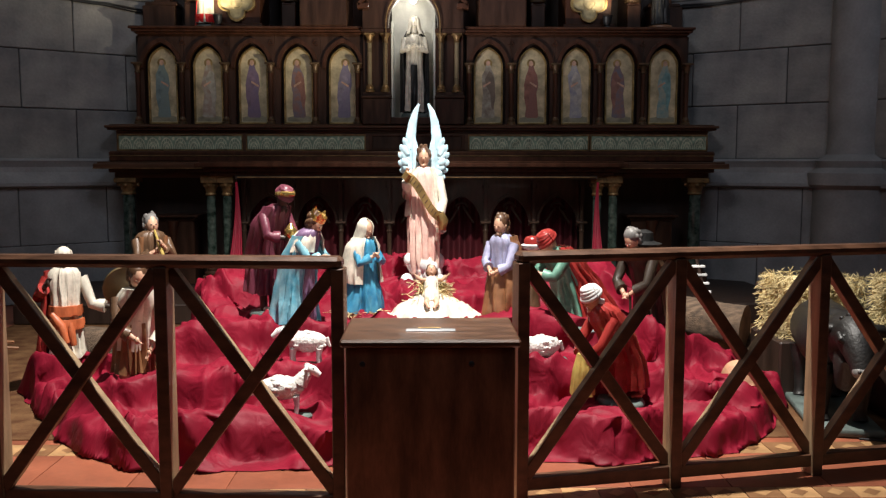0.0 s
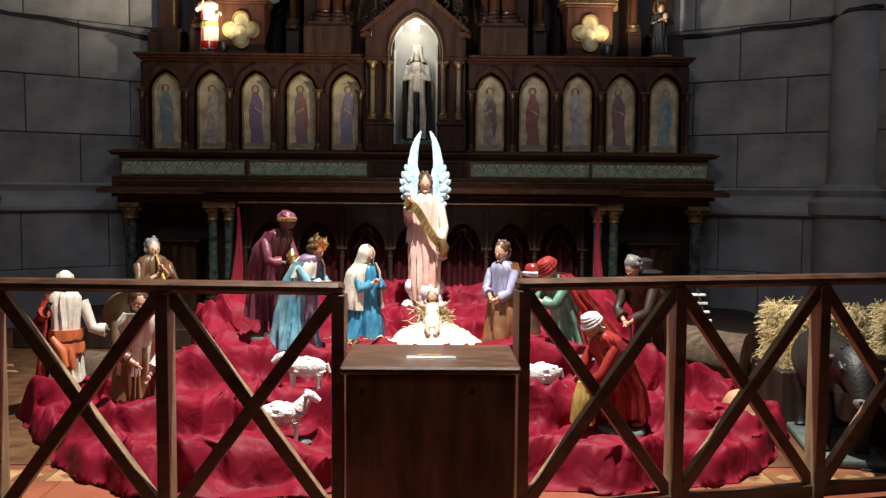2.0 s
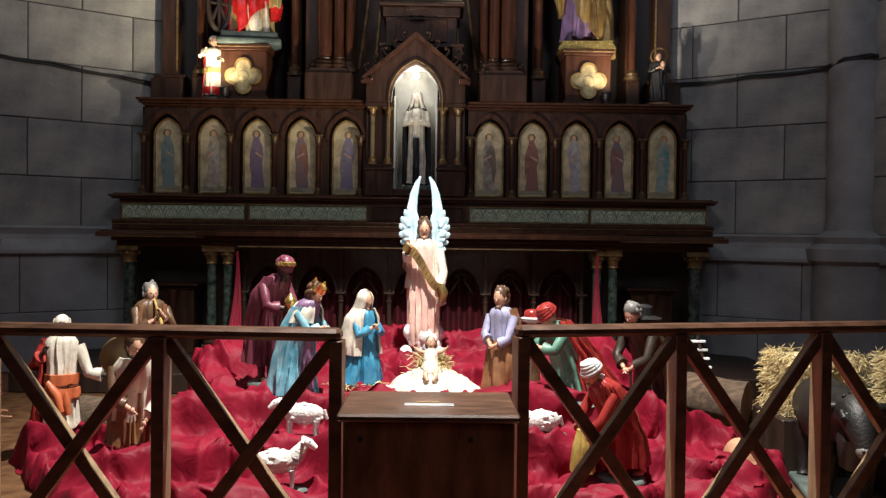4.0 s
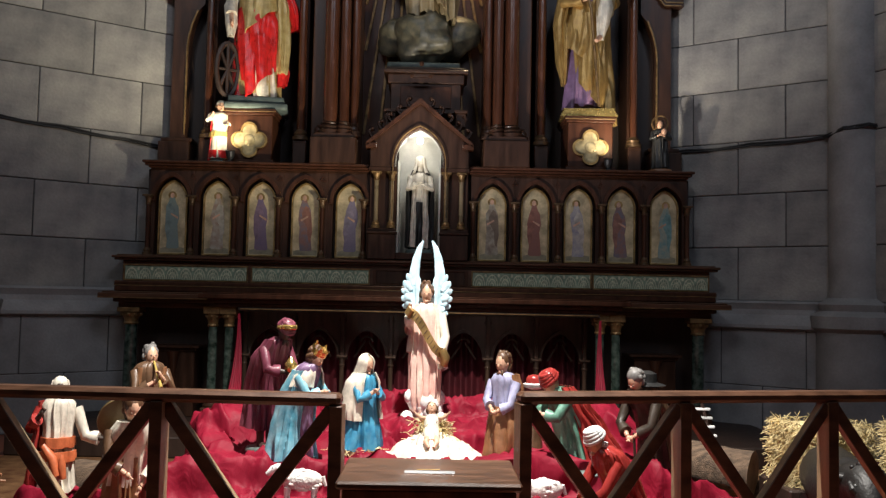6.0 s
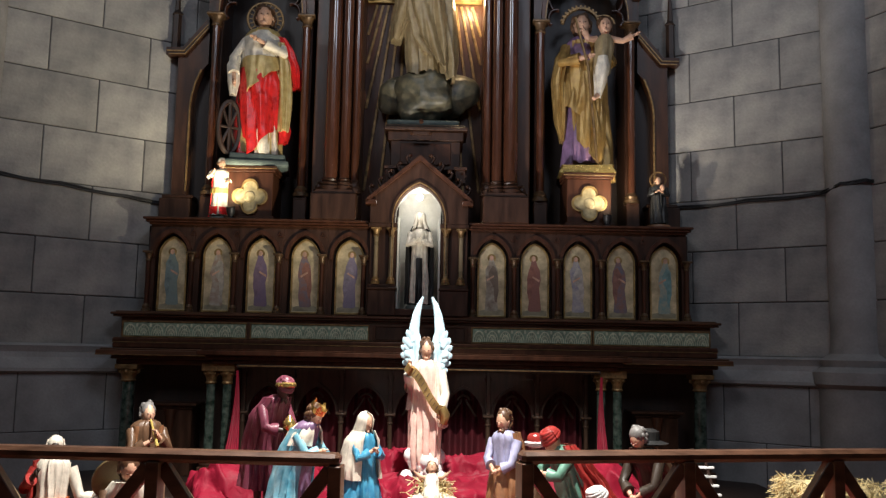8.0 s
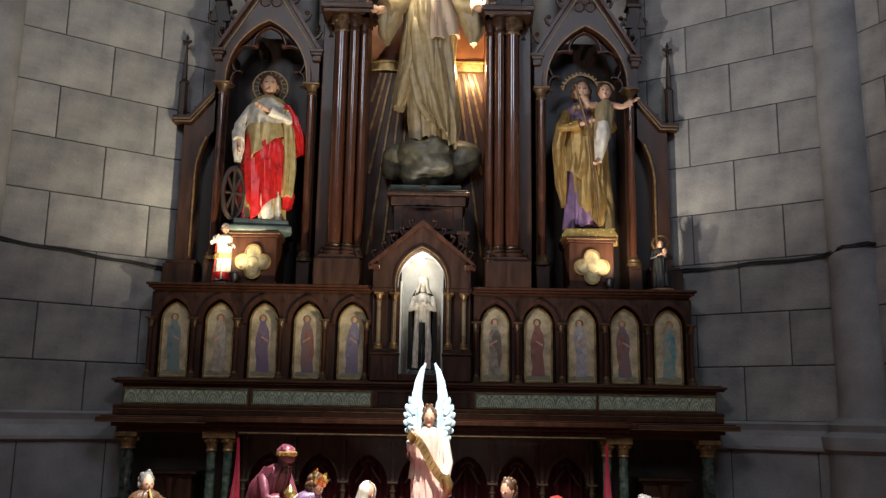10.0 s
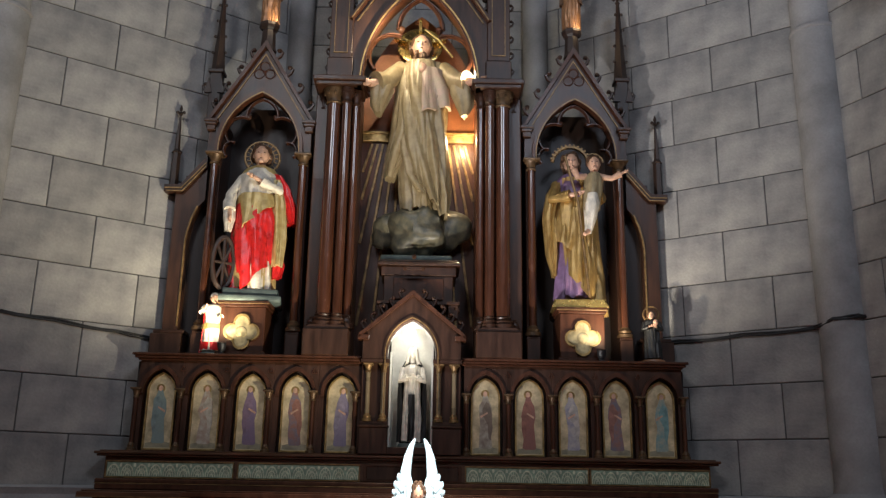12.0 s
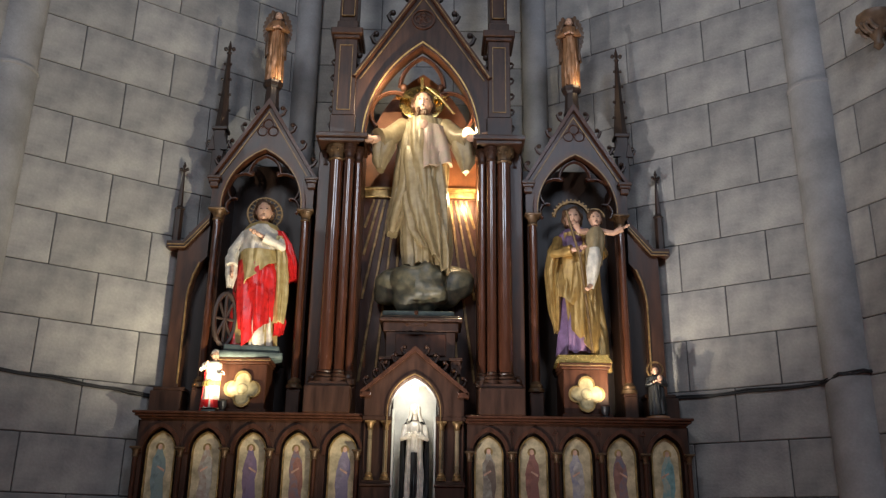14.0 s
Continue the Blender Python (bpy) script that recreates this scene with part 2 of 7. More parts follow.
def box(bm, x0, x1, y0, y1, z0, z1, bev=0.0, mi=0, m=None):
    b = min(bev, (x1 - x0) / 3, (y1 - y0) / 3, (z1 - z0) / 3)
    r = bmesh.ops.create_cube(bm, size=1)
    for v in r["verts"]:
        v.co = Vector(((x0 + x1) / 2 + v.co.x * (x1 - x0), (y0 + y1) / 2 + v.co.y * (y1 - y0), (z0 + z1) / 2 + v.co.z * (z1 - z0)))
    faces = list({f for v in r["verts"] for f in v.link_faces})
    for f in faces:
        f.material_index = mi
    vs = r["verts"]
    if b > 0:
        e = list({e for v in vs for e in v.link_edges})
        out = bmesh.ops.bevel(bm, geom=e, offset=b, segments=1, affect="EDGES")
        vs = list({v for f in out["faces"] for v in f.verts} | {v for v in vs if v.is_valid})
        for f in {f for v in vs for f in v.link_faces}:
            f.material_index = mi
    if m is not None:
        bmesh.ops.transform(bm, matrix=m, verts=vs)
    return bm


def beam(bm, a, b, w, h, bev=0.004, mi=0, up=(0, 0, 1)):
    """A bar from a to b, w wide across and h high."""
    a, b = Vector(a), Vector(b)
    d = (b - a).normalized()
    s = d.cross(Vector(up)).normalized()
    u = s.cross(d)
    m = Matrix((d, s, u)).transposed().to_4x4()
    m.translation = a
    return box(bm, 0, (b - a).length, -w / 2, w / 2, -h / 2, h / 2, bev, mi, m)


def lathe(bm, cx, cy, profile, seg=16, mi=0, squash=1.0, flutes=0, depth=0.0):
    rows = []
    for r, z in profile:
        row = []
        for k in range(seg):
            a = 2 * math.pi * k / seg
            rr = r * (1 - depth * (k % 2)) if flutes else r
            row.append(bm.verts.new((cx + rr * math.cos(a), cy + rr * squash * math.sin(a), z)))
        rows.append(row)
    for p, q in zip(rows, rows[1:]):
        for k in range(seg):
            bm.faces.new((p[k], p[(k + 1) % seg], q[(k + 1) % seg], q[k])).material_index = mi
    bm.faces.new(rows[0][::-1]).material_index = mi
    bm.faces.new(rows[-1]).material_index = mi
    return bm


def tube(bm, pts, radii, seg=8, mi=0):
    pts = [Vector(p) for p in pts]
    if not isinstance(radii, (list, tuple)):
        radii = [radii] * len(pts)
    rows = []
    for i, p in enumerate(pts):
        d = (pts[min(i + 1, len(pts) - 1)] - pts[max(i - 1, 0)]).normalized()
        s = d.cross(Vector((0, 1, 0.01)))
        if s.length < 1e-3:
            s = d.cross(Vector((1, 0, 0)))
        s.normalize()
        u = d.cross(s)
        rows.append([bm.verts.new(p + radii[i] * (s * math.cos(2 * math.pi * k / seg) + u * math.sin(2 * math.pi * k / seg))) for k in range(seg)])
    for p, q in zip(rows, rows[1:]):
        for k in range(seg):
            bm.faces.new((p[k], p[(k + 1) % seg], q[(k + 1) % seg], q[k])).material_index = mi
    bm.faces.new(rows[0][::-1]).material_index = mi
    bm.faces.new(rows[-1]).material_index = mi
    return bm


def ball(bm, c, r, mi=0, sx=1, sy=1, sz=1, seg=12):
    out = bmesh.ops.create_uvsphere(bm, u_segments=seg, v_segments=max(6, seg * 2 // 3), radius=r)
    for v in out["verts"]:
        v.co = Vector((c[0] + v.co.x * sx, c[1] + v.co.y * sy, c[2] + v.co.z * sz))
    for f in {f for v in out["verts"] for f in v.link_faces}:
        f.material_index = mi
    return out["verts"]


def line(a, b, n):
    return [(a[0] + (b[0] - a[0]) * k / n, a[1] + (b[1] - a[1]) * k / n) for k in range(n + 1)]


def half_arch(cx, half, zs, za, n, side):
    """From the spring at one side (-1 or 1) to the apex of a pointed arch."""
    h = za - zs
    d = (h * h - half * half) / (2 * half)
    r = half + d
    end = math.atan2(h, d)
    return [(cx + side * (r * math.cos(end * k / n) - d), zs + r * math.sin(end * k / n)) for k in range(n + 1)]


def arch(cx, half, z0, zs, za, n=10):
    return line((cx - half, z0), (cx - half, zs), 2) + half_arch(cx, half, zs, za, n, -1) + half_arch(cx, half, zs, za, n, 1)[::-1] + line((cx + half, zs), (cx + half, z0), 2)


def gable(cx, half, z0, zs, za, n=10):
    return line((cx - half, z0), (cx - half, zs), 2) + line((cx - half, zs), (cx, za), n) + line((cx, za), (cx + half, zs), n) + line((cx + half, zs), (cx + half, z0), 2)


def square_top(cx, half, z0, zs, za, n=10):
    """A square-headed outline with the same count of points as arch()."""
    m = n // 2
    a = line((cx - half, zs), (cx - half, za), m) + line((cx - half, za), (cx, za), n - m)[1:]
    return line((cx - half, z0), (cx - half, zs), 2) + a + [(2 * cx - x, z) for x, z in a[::-1]] + line((cx + half, zs), (cx + half, z0), 2)


def ring(bm, outer, inner, y0, y1, mi=0, m=None):
    """The wall between two outlines of x and z with the same count of points, from y0 (front) to y1."""
    vs0 = set(bm.verts)
    N = len(outer)
    V = [[bm.verts.new((p[0], y, p[1])) for p in o] for o in (outer, inner) for y in (y0, y1)]
    of, ob_, nf, nb = V
    for k in range(N - 1):
        for q in ((of[k], of[k + 1], nf[k + 1], nf[k]), (ob_[k], ob_[k + 1], nb[k + 1], nb[k]), (of[k], of[k + 1], ob_[k + 1], ob_[k]), (nf[k], nf[k + 1], nb[k + 1], nb[k])):
            bm.faces.new(q).material_index = mi
    for k in (0, N - 1):
        bm.faces.new((of[k], nf[k], nb[k], ob_[k])).material_index = mi
    return bm


def slab(bm, outline, y0, y1, mi=0):
    """A plate with that outline of x and z."""
    f = [bm.verts.new((x, y0, z)) for x, z in outline]
    b = [bm.verts.new((x, y1, z)) for x, z in outline]
    bm.faces.new(f).material_index = mi
    bm.faces.new(b[::-1]).material_index = mi
    for k in range(len(f)):
        j = (k + 1) % len(f)
        bm.faces.new((f[k], f[j], b[j], b[k])).material_index = mi
    return bm


def tidy(points):
    out = []
    for p in points:
        if not out or (abs(p[0] - out[-1][0]) + abs(p[1] - out[-1][1])) > 1e-5:
            out.append(p)
    return out


def foil(cx, cz, r, lobes=4, n=10, start=0.0):
    """A quatrefoil or trefoil outline."""
    pts = []
    for k in range(lobes):
        a0 = start + 2 * math.pi * k / lobes
        c = (cx + 0.55 * r * math.cos(a0), cz + 0.55 * r * math.sin(a0))
        w = math.pi * (0.5 + 0.5 / lobes) * 0.93
        for j in range(n):
            a = a0 - w + 2 * w * j / (n - 1)
            pts.append((c[0] + 0.47 * r * math.cos(a), c[1] + 0.47 * r * math.sin(a)))
    return pts


def colonnette(bm, x, y, z0, z1, r, seg=12, cap=0.09, base=0.06, mi=0, gi=0):
    """Base, shaft and flared capital."""
    lathe(bm, x, y, [(r * 2.1, z0), (r * 2.1, z0 + base * 0.35), (r * 1.6, z0 + base * 0.45), (r * 1.75, z0 + base * 0.7), (r * 1.1, z0 + base), (r, z0 + base * 1.1)], seg, gi)
    lathe(bm, x, y, [(r, z0 + base), (r, z1 - cap)], seg, mi)
    lathe(bm, x, y, [(r * 1.0, z1 - cap), (r * 1.35, z1 - cap * 0.97), (r * 1.35, z1 - cap * 0.86), (r * 1.1, z1 - cap * 0.8), (r * 1.4, z1 - cap * 0.45), (r * 2.0, z1 - cap * 0.22), (r * 1.8, z1 - cap * 0.2)], seg, gi)
    box(bm, x - r * 2.3, x + r * 2.3, y - r * 2.3, y + r * 2.3, z1 - cap * 0.2, z1, r * 0.2, gi)
    return bm

# ---- floor, walls and shell ----
bm = box(B(), -9, 9, -17, 6, -0.2, -0.006)
FLOOR = single("floor", bm, TERRACOTTA, "red terracotta floor with patterned tile borders", "floor", (0, 0, 0), kind="structure")
bm = box(B(), -9, 9, -17, 6, 13.0, 13.2)
single("ceiling", bm, PLASTER, "plain pale vault", "ceiling", (0, 0, 13), kind="structure")
for nm, a in (("wall_south", (-6.2, 6.2, -17, -16.8)), ("wall_nave_west", (-6.2, -6.0, -16.8, -3.2)), ("wall_nave_east", (6.0, 6.2, -16.8, -3.2))):
    bm = box(B(), *a, -0.1, 13.0)
    single(nm, bm, PLASTER, "plain grey church wall", "wall", (0, 0, 0), kind="structure")

C55, S55 = math.cos(radians(55.1)), math.sin(radians(55.1))


def ashlar(name, p0, p1, z0, course, joint, length, label, out=1, top=9.6, even=0.0):
    """A wall from p0 to p1 whose stones are laid in courses from z0; joint: a place of an odd joint along the wall; out: side of the face."""
    p0, p1 = Vector((*p0, 0)), Vector((*p1, 0))
    d = (p1 - p0).normalized()
    n = Vector((d.y, -d.x, 0)) * out
    run = (p1 - p0).length
    m = Matrix((d, -n, Vector((0, 0, 1)))).transposed().to_4x4()
    m.translation = p0
    bm = box(B(), 0, run, 0.012, 0.35, -0.1, 10.5, 0, 0, m)
    w = single(name, bm, JOINT, label, "wall", (0, 0, 0), kind="structure")
    cache = {}
    k0 = -math.ceil(z0 / course)
    for k in range(k0, int((top - z0) / course)):
        za = max(0, z0 + k * course)
        zb = z0 + (k + 1) * course
        s = (joint - (0 if k % 2 else length / 2)) % length - length
        while s < run:
            a, b = max(0, s), min(run, s + length)
            s += length
            if b - a < 0.03 or zb - za < 0.03:
                continue
            key = (round(b - a, 3), round(zb - za, 3))
            if key not in cache:
                t = box(B(), 0.005, b - a - 0.005, 0, 0.06, 0.005, zb - za - 0.005, 0.006)
                cache[key] = finish(t, STONE, "stone")
            ob = new("stone", cache[key])
            ob.parent = w
            mm = m @ pose(a, random.uniform(-0.002, 0.002), za)
            ob.matrix_local = mm
    return w


random.seed(2)


def along(p0, p1, x):
    return (x - p0[0]) / (p1[0] - p0[0]) * math.dist(p0, p1)


def wy(x):
    return (1.957 - C55 * abs(x)) / S55


e0, e1 = (1.45, wy(1.45)), (3.93, wy(3.93))
w0, w1 = (-4.05, wy(4.05)), (-1.45, wy(1.45))
ashlar("wall_east", e0, e1, 1.379, 0.533, along(e0, e1, 3.585), 0.918, "grey ashlar stone wall with dark joints", 1)
ashlar("wall_west", w0, w1, 1.307, 0.55, along(w0, w1, -3.685), 0.976, "grey ashlar stone wall with dark joints", 1)
ashlar("wall_apse", (-1.45, wy(1.45)), (1.45, wy(1.45)), 1.35, 0.54, 0.4, 0.95, "grey ashlar wall behind the altarpiece", 1)
ashlar("wall_east_outer", (4.15, -0.55), (5.6, -3.6), 1.379, 0.533, 0.35, 0.918, "grey ashlar stone wall beyond the shaft", 1)
ashlar("wall_west_outer", (-5.6, -3.6), (-4.25, -0.6), 1.307, 0.55, 0.4, 0.976, "grey ashlar stone wall beyond the shaft", 1)
for nm, x, y, r in (("wall_shaft_east", 4.12, -0.42, 0.235), ("wall_shaft_west", -4.25, -0.48, 0.25), ("corner_shaft_east", 1.42, 1.32, 0.17), ("corner_shaft_west", -1.52, 1.30, 0.17)):
    prof = [(r * 1.5, 0), (r * 1.5, 1.1), (r * 1.7, 1.14), (r * 1.7, 1.25), (r * 1.35, 1.3), (r * 1.45, 1.36), (r * 1.05, 1.42), (r, 1.5), (r, 6.02), (r * 1.04, 6.03), (r * 1.04, 6.06), (r * 0.93, 6.07), (r * 0.93, 10.4)]
    single(nm, lathe(B(), x, y, prof, 40), STONE_S, "round grey stone wall shaft", "shaft", (x, y, 0), kind="structure", smooth=35)
# string course and plinth along the side walls
for sx, p, q in ((1, e0, (3.95, wy(3.95))), (-1, (-1.45, wy(1.45)), (-4.05, wy(4.05))), (1, (4.2, -0.55), (5.6, -3.6)), (-1, (-4.3, -0.6), (-5.6, -3.6))):
    d = Vector((q[0] - p[0], q[1] - p[1], 0))
    run = d.length
    d.normalize()
    n = Vector((0, 0, 1)).cross(d) * (-1 if sx > 0 else 1)
    m = Matrix((d, n, Vector((0, 0, 1)))).transposed().to_4x4()
    m.translation = (*p, 0)
    prof = [(-0.02, 1.385), (0.05, 1.38), (0.075, 1.36), (0.06, 1.335), (0.045, 1.30), (0.05, 1.25), (0.09, 1.2), (0.12, 1.15), (0.12, 1.12), (0.08, 1.10), (-0.02, 1.10)]
    bm = B()
    rows = [[bm.verts.new(m @ Vector((s, y, z))) for y, z in prof] for s in (0, run)]
    for k in range(len(prof) - 1):
        bm.faces.new((rows[0][k], rows[0][k + 1], rows[1][k + 1], rows[1][k]))
    for r in rows:
        bm.faces.new(r)
    single("trim", bm, STONE_S, "moulded grey stone string course", "string course", (0, 0, 0), kind="structure", smooth=25)
    pl = single("plinth", box(B(), 0, run, -0.02, 0.06, 0, 1.1, 0, 0, m), JOINT, "grey stone plinth of large blocks", "plinth", (0, 0, 0), kind="structure")
    for z0, z1, s in ((0.0, 0.55, 0.0), (0.555, 1.1, -0.4)):
        while s < run:
            a, b = max(0, s), min(run, s + 0.8)
            s += 0.8
            if b - a > 0.03:
                part("plinth_stone", box(B(), a + 0.004, b - 0.004, -0.01, 0.07, z0, z1, 0.006, 0, m), STONE_S, pl)
# cable sagging along the walls
for sx, pts in ((-1, [(-4.5, -0.9), (-4.02, -0.43), (-3.5, None), (-3.0, None), (-2.5, None)]), (1, [(2.3, None), (2.75, None), (3.3, None), (3.86, None), (3.93, -0.58), (4.12, -0.69), (4.33, -0.62), (4.6, -1.5), (5.2, -2.8)])):
    bm, out = B(), []
    for k, (x, y) in enumerate(pts):
        yy = (wy(x) - 0.02) if y is None else y
        out.append(Vector((x, yy, (3.02 - 0.045 * k) if sx < 0 else (2.9 + 0.016 * k + (0.03 if k > 3 else 0)))))
    fine = [out[i].lerp(out[i + 1], t) + Vector((0, 0, -0.012 * math.sin(math.pi * t))) for i in range(len(out) - 1) for t in (0, 0.25, 0.5, 0.75)] + [out[-1]]
    tube(bm, fine, 0.012, 6)
    tube(bm, [p + Vector((0, 0, 0.018 + 0.006 * math.sin(5 * i))) for i, p in enumerate(fine)], 0.008, 6)
    single("cable", bm, CABLE, "black electric cable fixed along the wall", "cable", tuple(out[0]), kind="")

# ---- wooden barrier ----


def lit_sides(bm, d, across=False):
    """Paler wood on the faces along d (or on all but those): lamp light painted as colour."""
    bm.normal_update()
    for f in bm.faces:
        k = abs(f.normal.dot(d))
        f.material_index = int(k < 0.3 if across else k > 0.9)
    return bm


def barrier(label, a, b, spacing, first, count, solid_end):
    """Handrail, bottom bar, posts and crossed braces from a to b (plan)."""
    a, b = Vector((*a, 0)), Vector((*b, 0))
    d = (b - a).normalized()
    th = thing("wooden_barrier", label, "barrier", tuple(a), "barrier sections")
    up = Vector((0, 0, 1))
    bm = beam(B(), a + up * 0.975, b + up * 0.975, 0.085, 0.045, 0.014)
    part("handrail", bm, RAILWOOD, th, "polished dark handrail")
    part("lower_rail", beam(B(), a + up * 0.065, b + up * 0.065, 0.05, 0.055, 0.004), RAILWOOD, th)
    posts = [first + k * spacing for k in range(count)]
    for k, s in enumerate(posts):
        p = a + d * s
        bm = beam(B(), p, p + up * 0.955, 0.085, 0.047, 0.003, up=d)
        part("post", lit_sides(bm, d), [RAILWOOD, RAIL_LIT], th)
    for s0, s1 in zip(posts, posts[1:]):
        p, q = a + d * (s0 + 0.02), a + d * (s1 - 0.02)
        nrm = d.cross(up)
        part("brace", lit_sides(beam(B(), p + up * 0.10 + nrm * 0.012, q + up * 0.94 + nrm * 0.012, 0.042, 0.048, 0.003), nrm, True), [RAILWOOD, RAIL_LIT], th)
        part("brace", lit_sides(beam(B(), p + up * 0.94 - nrm * 0.012, q + up * 0.10 - nrm * 0.012, 0.042, 0.048, 0.003), nrm, True), [RAILWOOD, RAIL_LIT], th)
    return th


barrier("dark wooden barrier with crossed braces beside the offering box", (-0.16, -5.31), (-2.2, -5.175), 0.66, 0.015, 4, True)
barrier("dark wooden barrier with crossed braces before the crib", (0.50, -5.14), (2.85, -4.645), 0.665, 0.02, 4, True)

# ---- offering box ----
ob_ = thing("offering_box", "dark plywood offering box with sloping lid before the barrier", "box", (0.16, -5.5, 0))
part("body", box(B(), -0.115, 0.445, -5.685, -5.30, 0.0, 0.735, 0.005), BOXWOOD, ob_)
lid = part("lid", box(B(), -0.135, 0.463, -5.705, -5.285, 0.737, 0.764, 0.008), RAILWOOD, ob_, "dark lid with slot plate")
part("plate", box(B(), 0.08, 0.25, -5.56, -5.52, 0.7645, 0.767, 0.001), WHITEPAPER, lid, "grey metal slot plate")
part("slot", box(B(), 0.12, 0.2, -5.5, -5.49, 0.7645, 0.767, 0.001), GILT, lid)
for x in (-0.06, 0.3):
    bm = lathe(B(), 0, 0, [(0.01, 0), (0.01, 0.004), (0.006, 0.007)], 10)
    bmesh.ops.transform(bm, matrix=pose(x, -5.685, 0.68, 90), verts=bm.verts)
    part("screw", bm, CABLE, ob_)

# ---- altar table ----
STEP = 0.17
bm = box(B(), -3.3, 3.3, -1.35, 0.6, 0.0, STEP, 0.01)
single("altar_step", bm, WOOD_DARK, "dark wooden step under the altar", "step", (0, -0.4, 0.0), kind="structure")

altar = thing("altar_table", "dark carved oak altar with green marble columns and long top", "altar", (0, -0.3, STEP))
part("body", box(B(), -2.75, 2.75, 0.12, 0.55, STEP, 1.28, 0.01), WOOD_DARK, altar)
bm = B()
for x0, x1, y0, z0, z1 in ((-2.98, 2.98, -0.35, 1.285, 1.335), (-2.95, 2.95, -0.32, 1.335, 1.35), (-2.86, 2.86, -0.28, 1.25, 1.285), (-2.82, 2.82, -0.24, 1.20, 1.25)):
    part("side_moulding", box(B(), x0, x1, y0, 0.2, z0, z1, 0.008), WOOD_H, altar)
bm = B()
for x0, x1, y0, z0, z1 in ((-1.97, 1.97, -0.62, 1.30, 1.345), (-1.93, 1.93, -0.6, 1.345, 1.358), (-1.9, 1.9, -0.57, 1.262, 1.30), (-1.85, 1.85, -0.53, 1.225, 1.262)):
    part("top_moulding", box(B(), x0, x1, y0, -0.2, z0, z1, 0.008), WOOD_RED, altar)
bm = box(B(), -2.86, 2.86, -0.26, 0.0, 1.352, 1.405, 0.01)
box(bm, -2.9, 2.9, -0.16, 0.0, 1.405, 1.452, 0.012)
part("upper_step", bm, WOOD_RED, altar, "red-brown moulded step")
bm = box(B(), -2.86, 2.86, -0.265, -0.255, 1.405, 1.412, 0.001)
box(bm, -2.98, 2.98, -0.353, -0.345, 1.286, 1.294, 0.001)
box(bm, -1.6, 1.68, -0.545, -0.535, 1.205, 1.215, 0.001)
part("gilt_edge", bm, GILTLINE, altar, "thin gilt edge line")
bm = box(B(), -1.62, 1.7, -0.535, -0.3, 1.19, 1.225, 0.006)
part("front_rail", bm, WOOD_DARK, altar)
for sx in (-1, 1):
    for x, y in ((2.71, -0.18), (1.87, -0.42), (1.72, -0.42)):
        r = 0.058 if x > 2 else 0.042
        bm = lathe(B(), sx * x, y, [(r, 0.36), (r * 1.02, 0.7), (r * 0.95, 1.06)], 20)
        col = part("marble_column", bm, GREENMARBLE, altar, "green veined marble column", 40)
        bm = lathe(B(), sx * x, y, [(r * 1.1, 1.04), (r * 1.25, 1.05), (r * 1.05, 1.065), (r * 1.2, 1.1), (r * 1.75, 1.15), (r * 1.6, 1.155)], 16)
        for k in range(8):
            a = k * math.pi / 4
            ball(bm, (sx * x + r * 1.5 * math.cos(a), y + r * 1.5 * math.sin(a), 1.135), r * 0.34, seg=6)
        box(bm, sx * x - r * 1.8, sx * x + r * 1.8, y - r * 1.8, y + r * 1.8, 1.155, 1.2 if x > 2 else 1.225, 0.005)
        part("capital", bm, GILTLINE, col, "worn gilt capital")
        bm = box(B(), sx * x - r * 1.9, sx * x + r * 1.9, y - r * 1.9, y + r * 1.9, STEP, 0.3, 0.01)
        lathe(bm, sx * x, y, [(r * 1.7, 0.3), (r * 1.75, 0.32), (r * 1.2, 0.34), (r * 1.35, 0.355), (r, 0.37)], 16)
        part("base", bm, WOOD, col)
    # stepped block in the side recess
    bm = box(B(), sx * 2.3 - 0.2, sx * 2.3 + 0.2, -0.18, 0.115, STEP, 0.82, 0.008)
    box(bm, sx * 2.3 - 0.25, sx * 2.3 + 0.25, -0.23, 0.115, 0.82, 0.845, 0.006)
    box(bm, sx * 2.3 - 0.22, sx * 2.3 + 0.22, -0.2, 0.115, 0.79, 0.82, 0.006)
    part("side_block", bm, WOOD, altar)
    lathe_bm = lathe(B(), sx * 2.3, -0.17, [(0.05, 0.2), (0.035, 0.3), (0.03, 0.6), (0.05, 0.72), (0.07, 0.79)], 12)
    part("side_baluster", lathe_bm, WOOD_RED, altar, smooth=40)
# arcade of the altar front, over a dark red hanging
bm = B()
pl = [[bm.verts.new((-1.62 + 0.0108 * i, 0.03 + 0.03 * math.sin(i * 0.55 + 0.8 * math.sin(i * 0.13)), z)) for i in range(301)] for z in (STEP, 0.6, 1.0)]
for p, q in zip(pl, pl[1:]):
    for i in range(300):
        bm.faces.new((p[i], p[i + 1], q[i + 1], q[i]))
bmesh.ops.solidify(bm, geom=bm.faces[:], thickness=0.006)
part("hanging", bm, CLOTH_DARK, altar, "dark red cloth behind the arcade")
P = 0.465
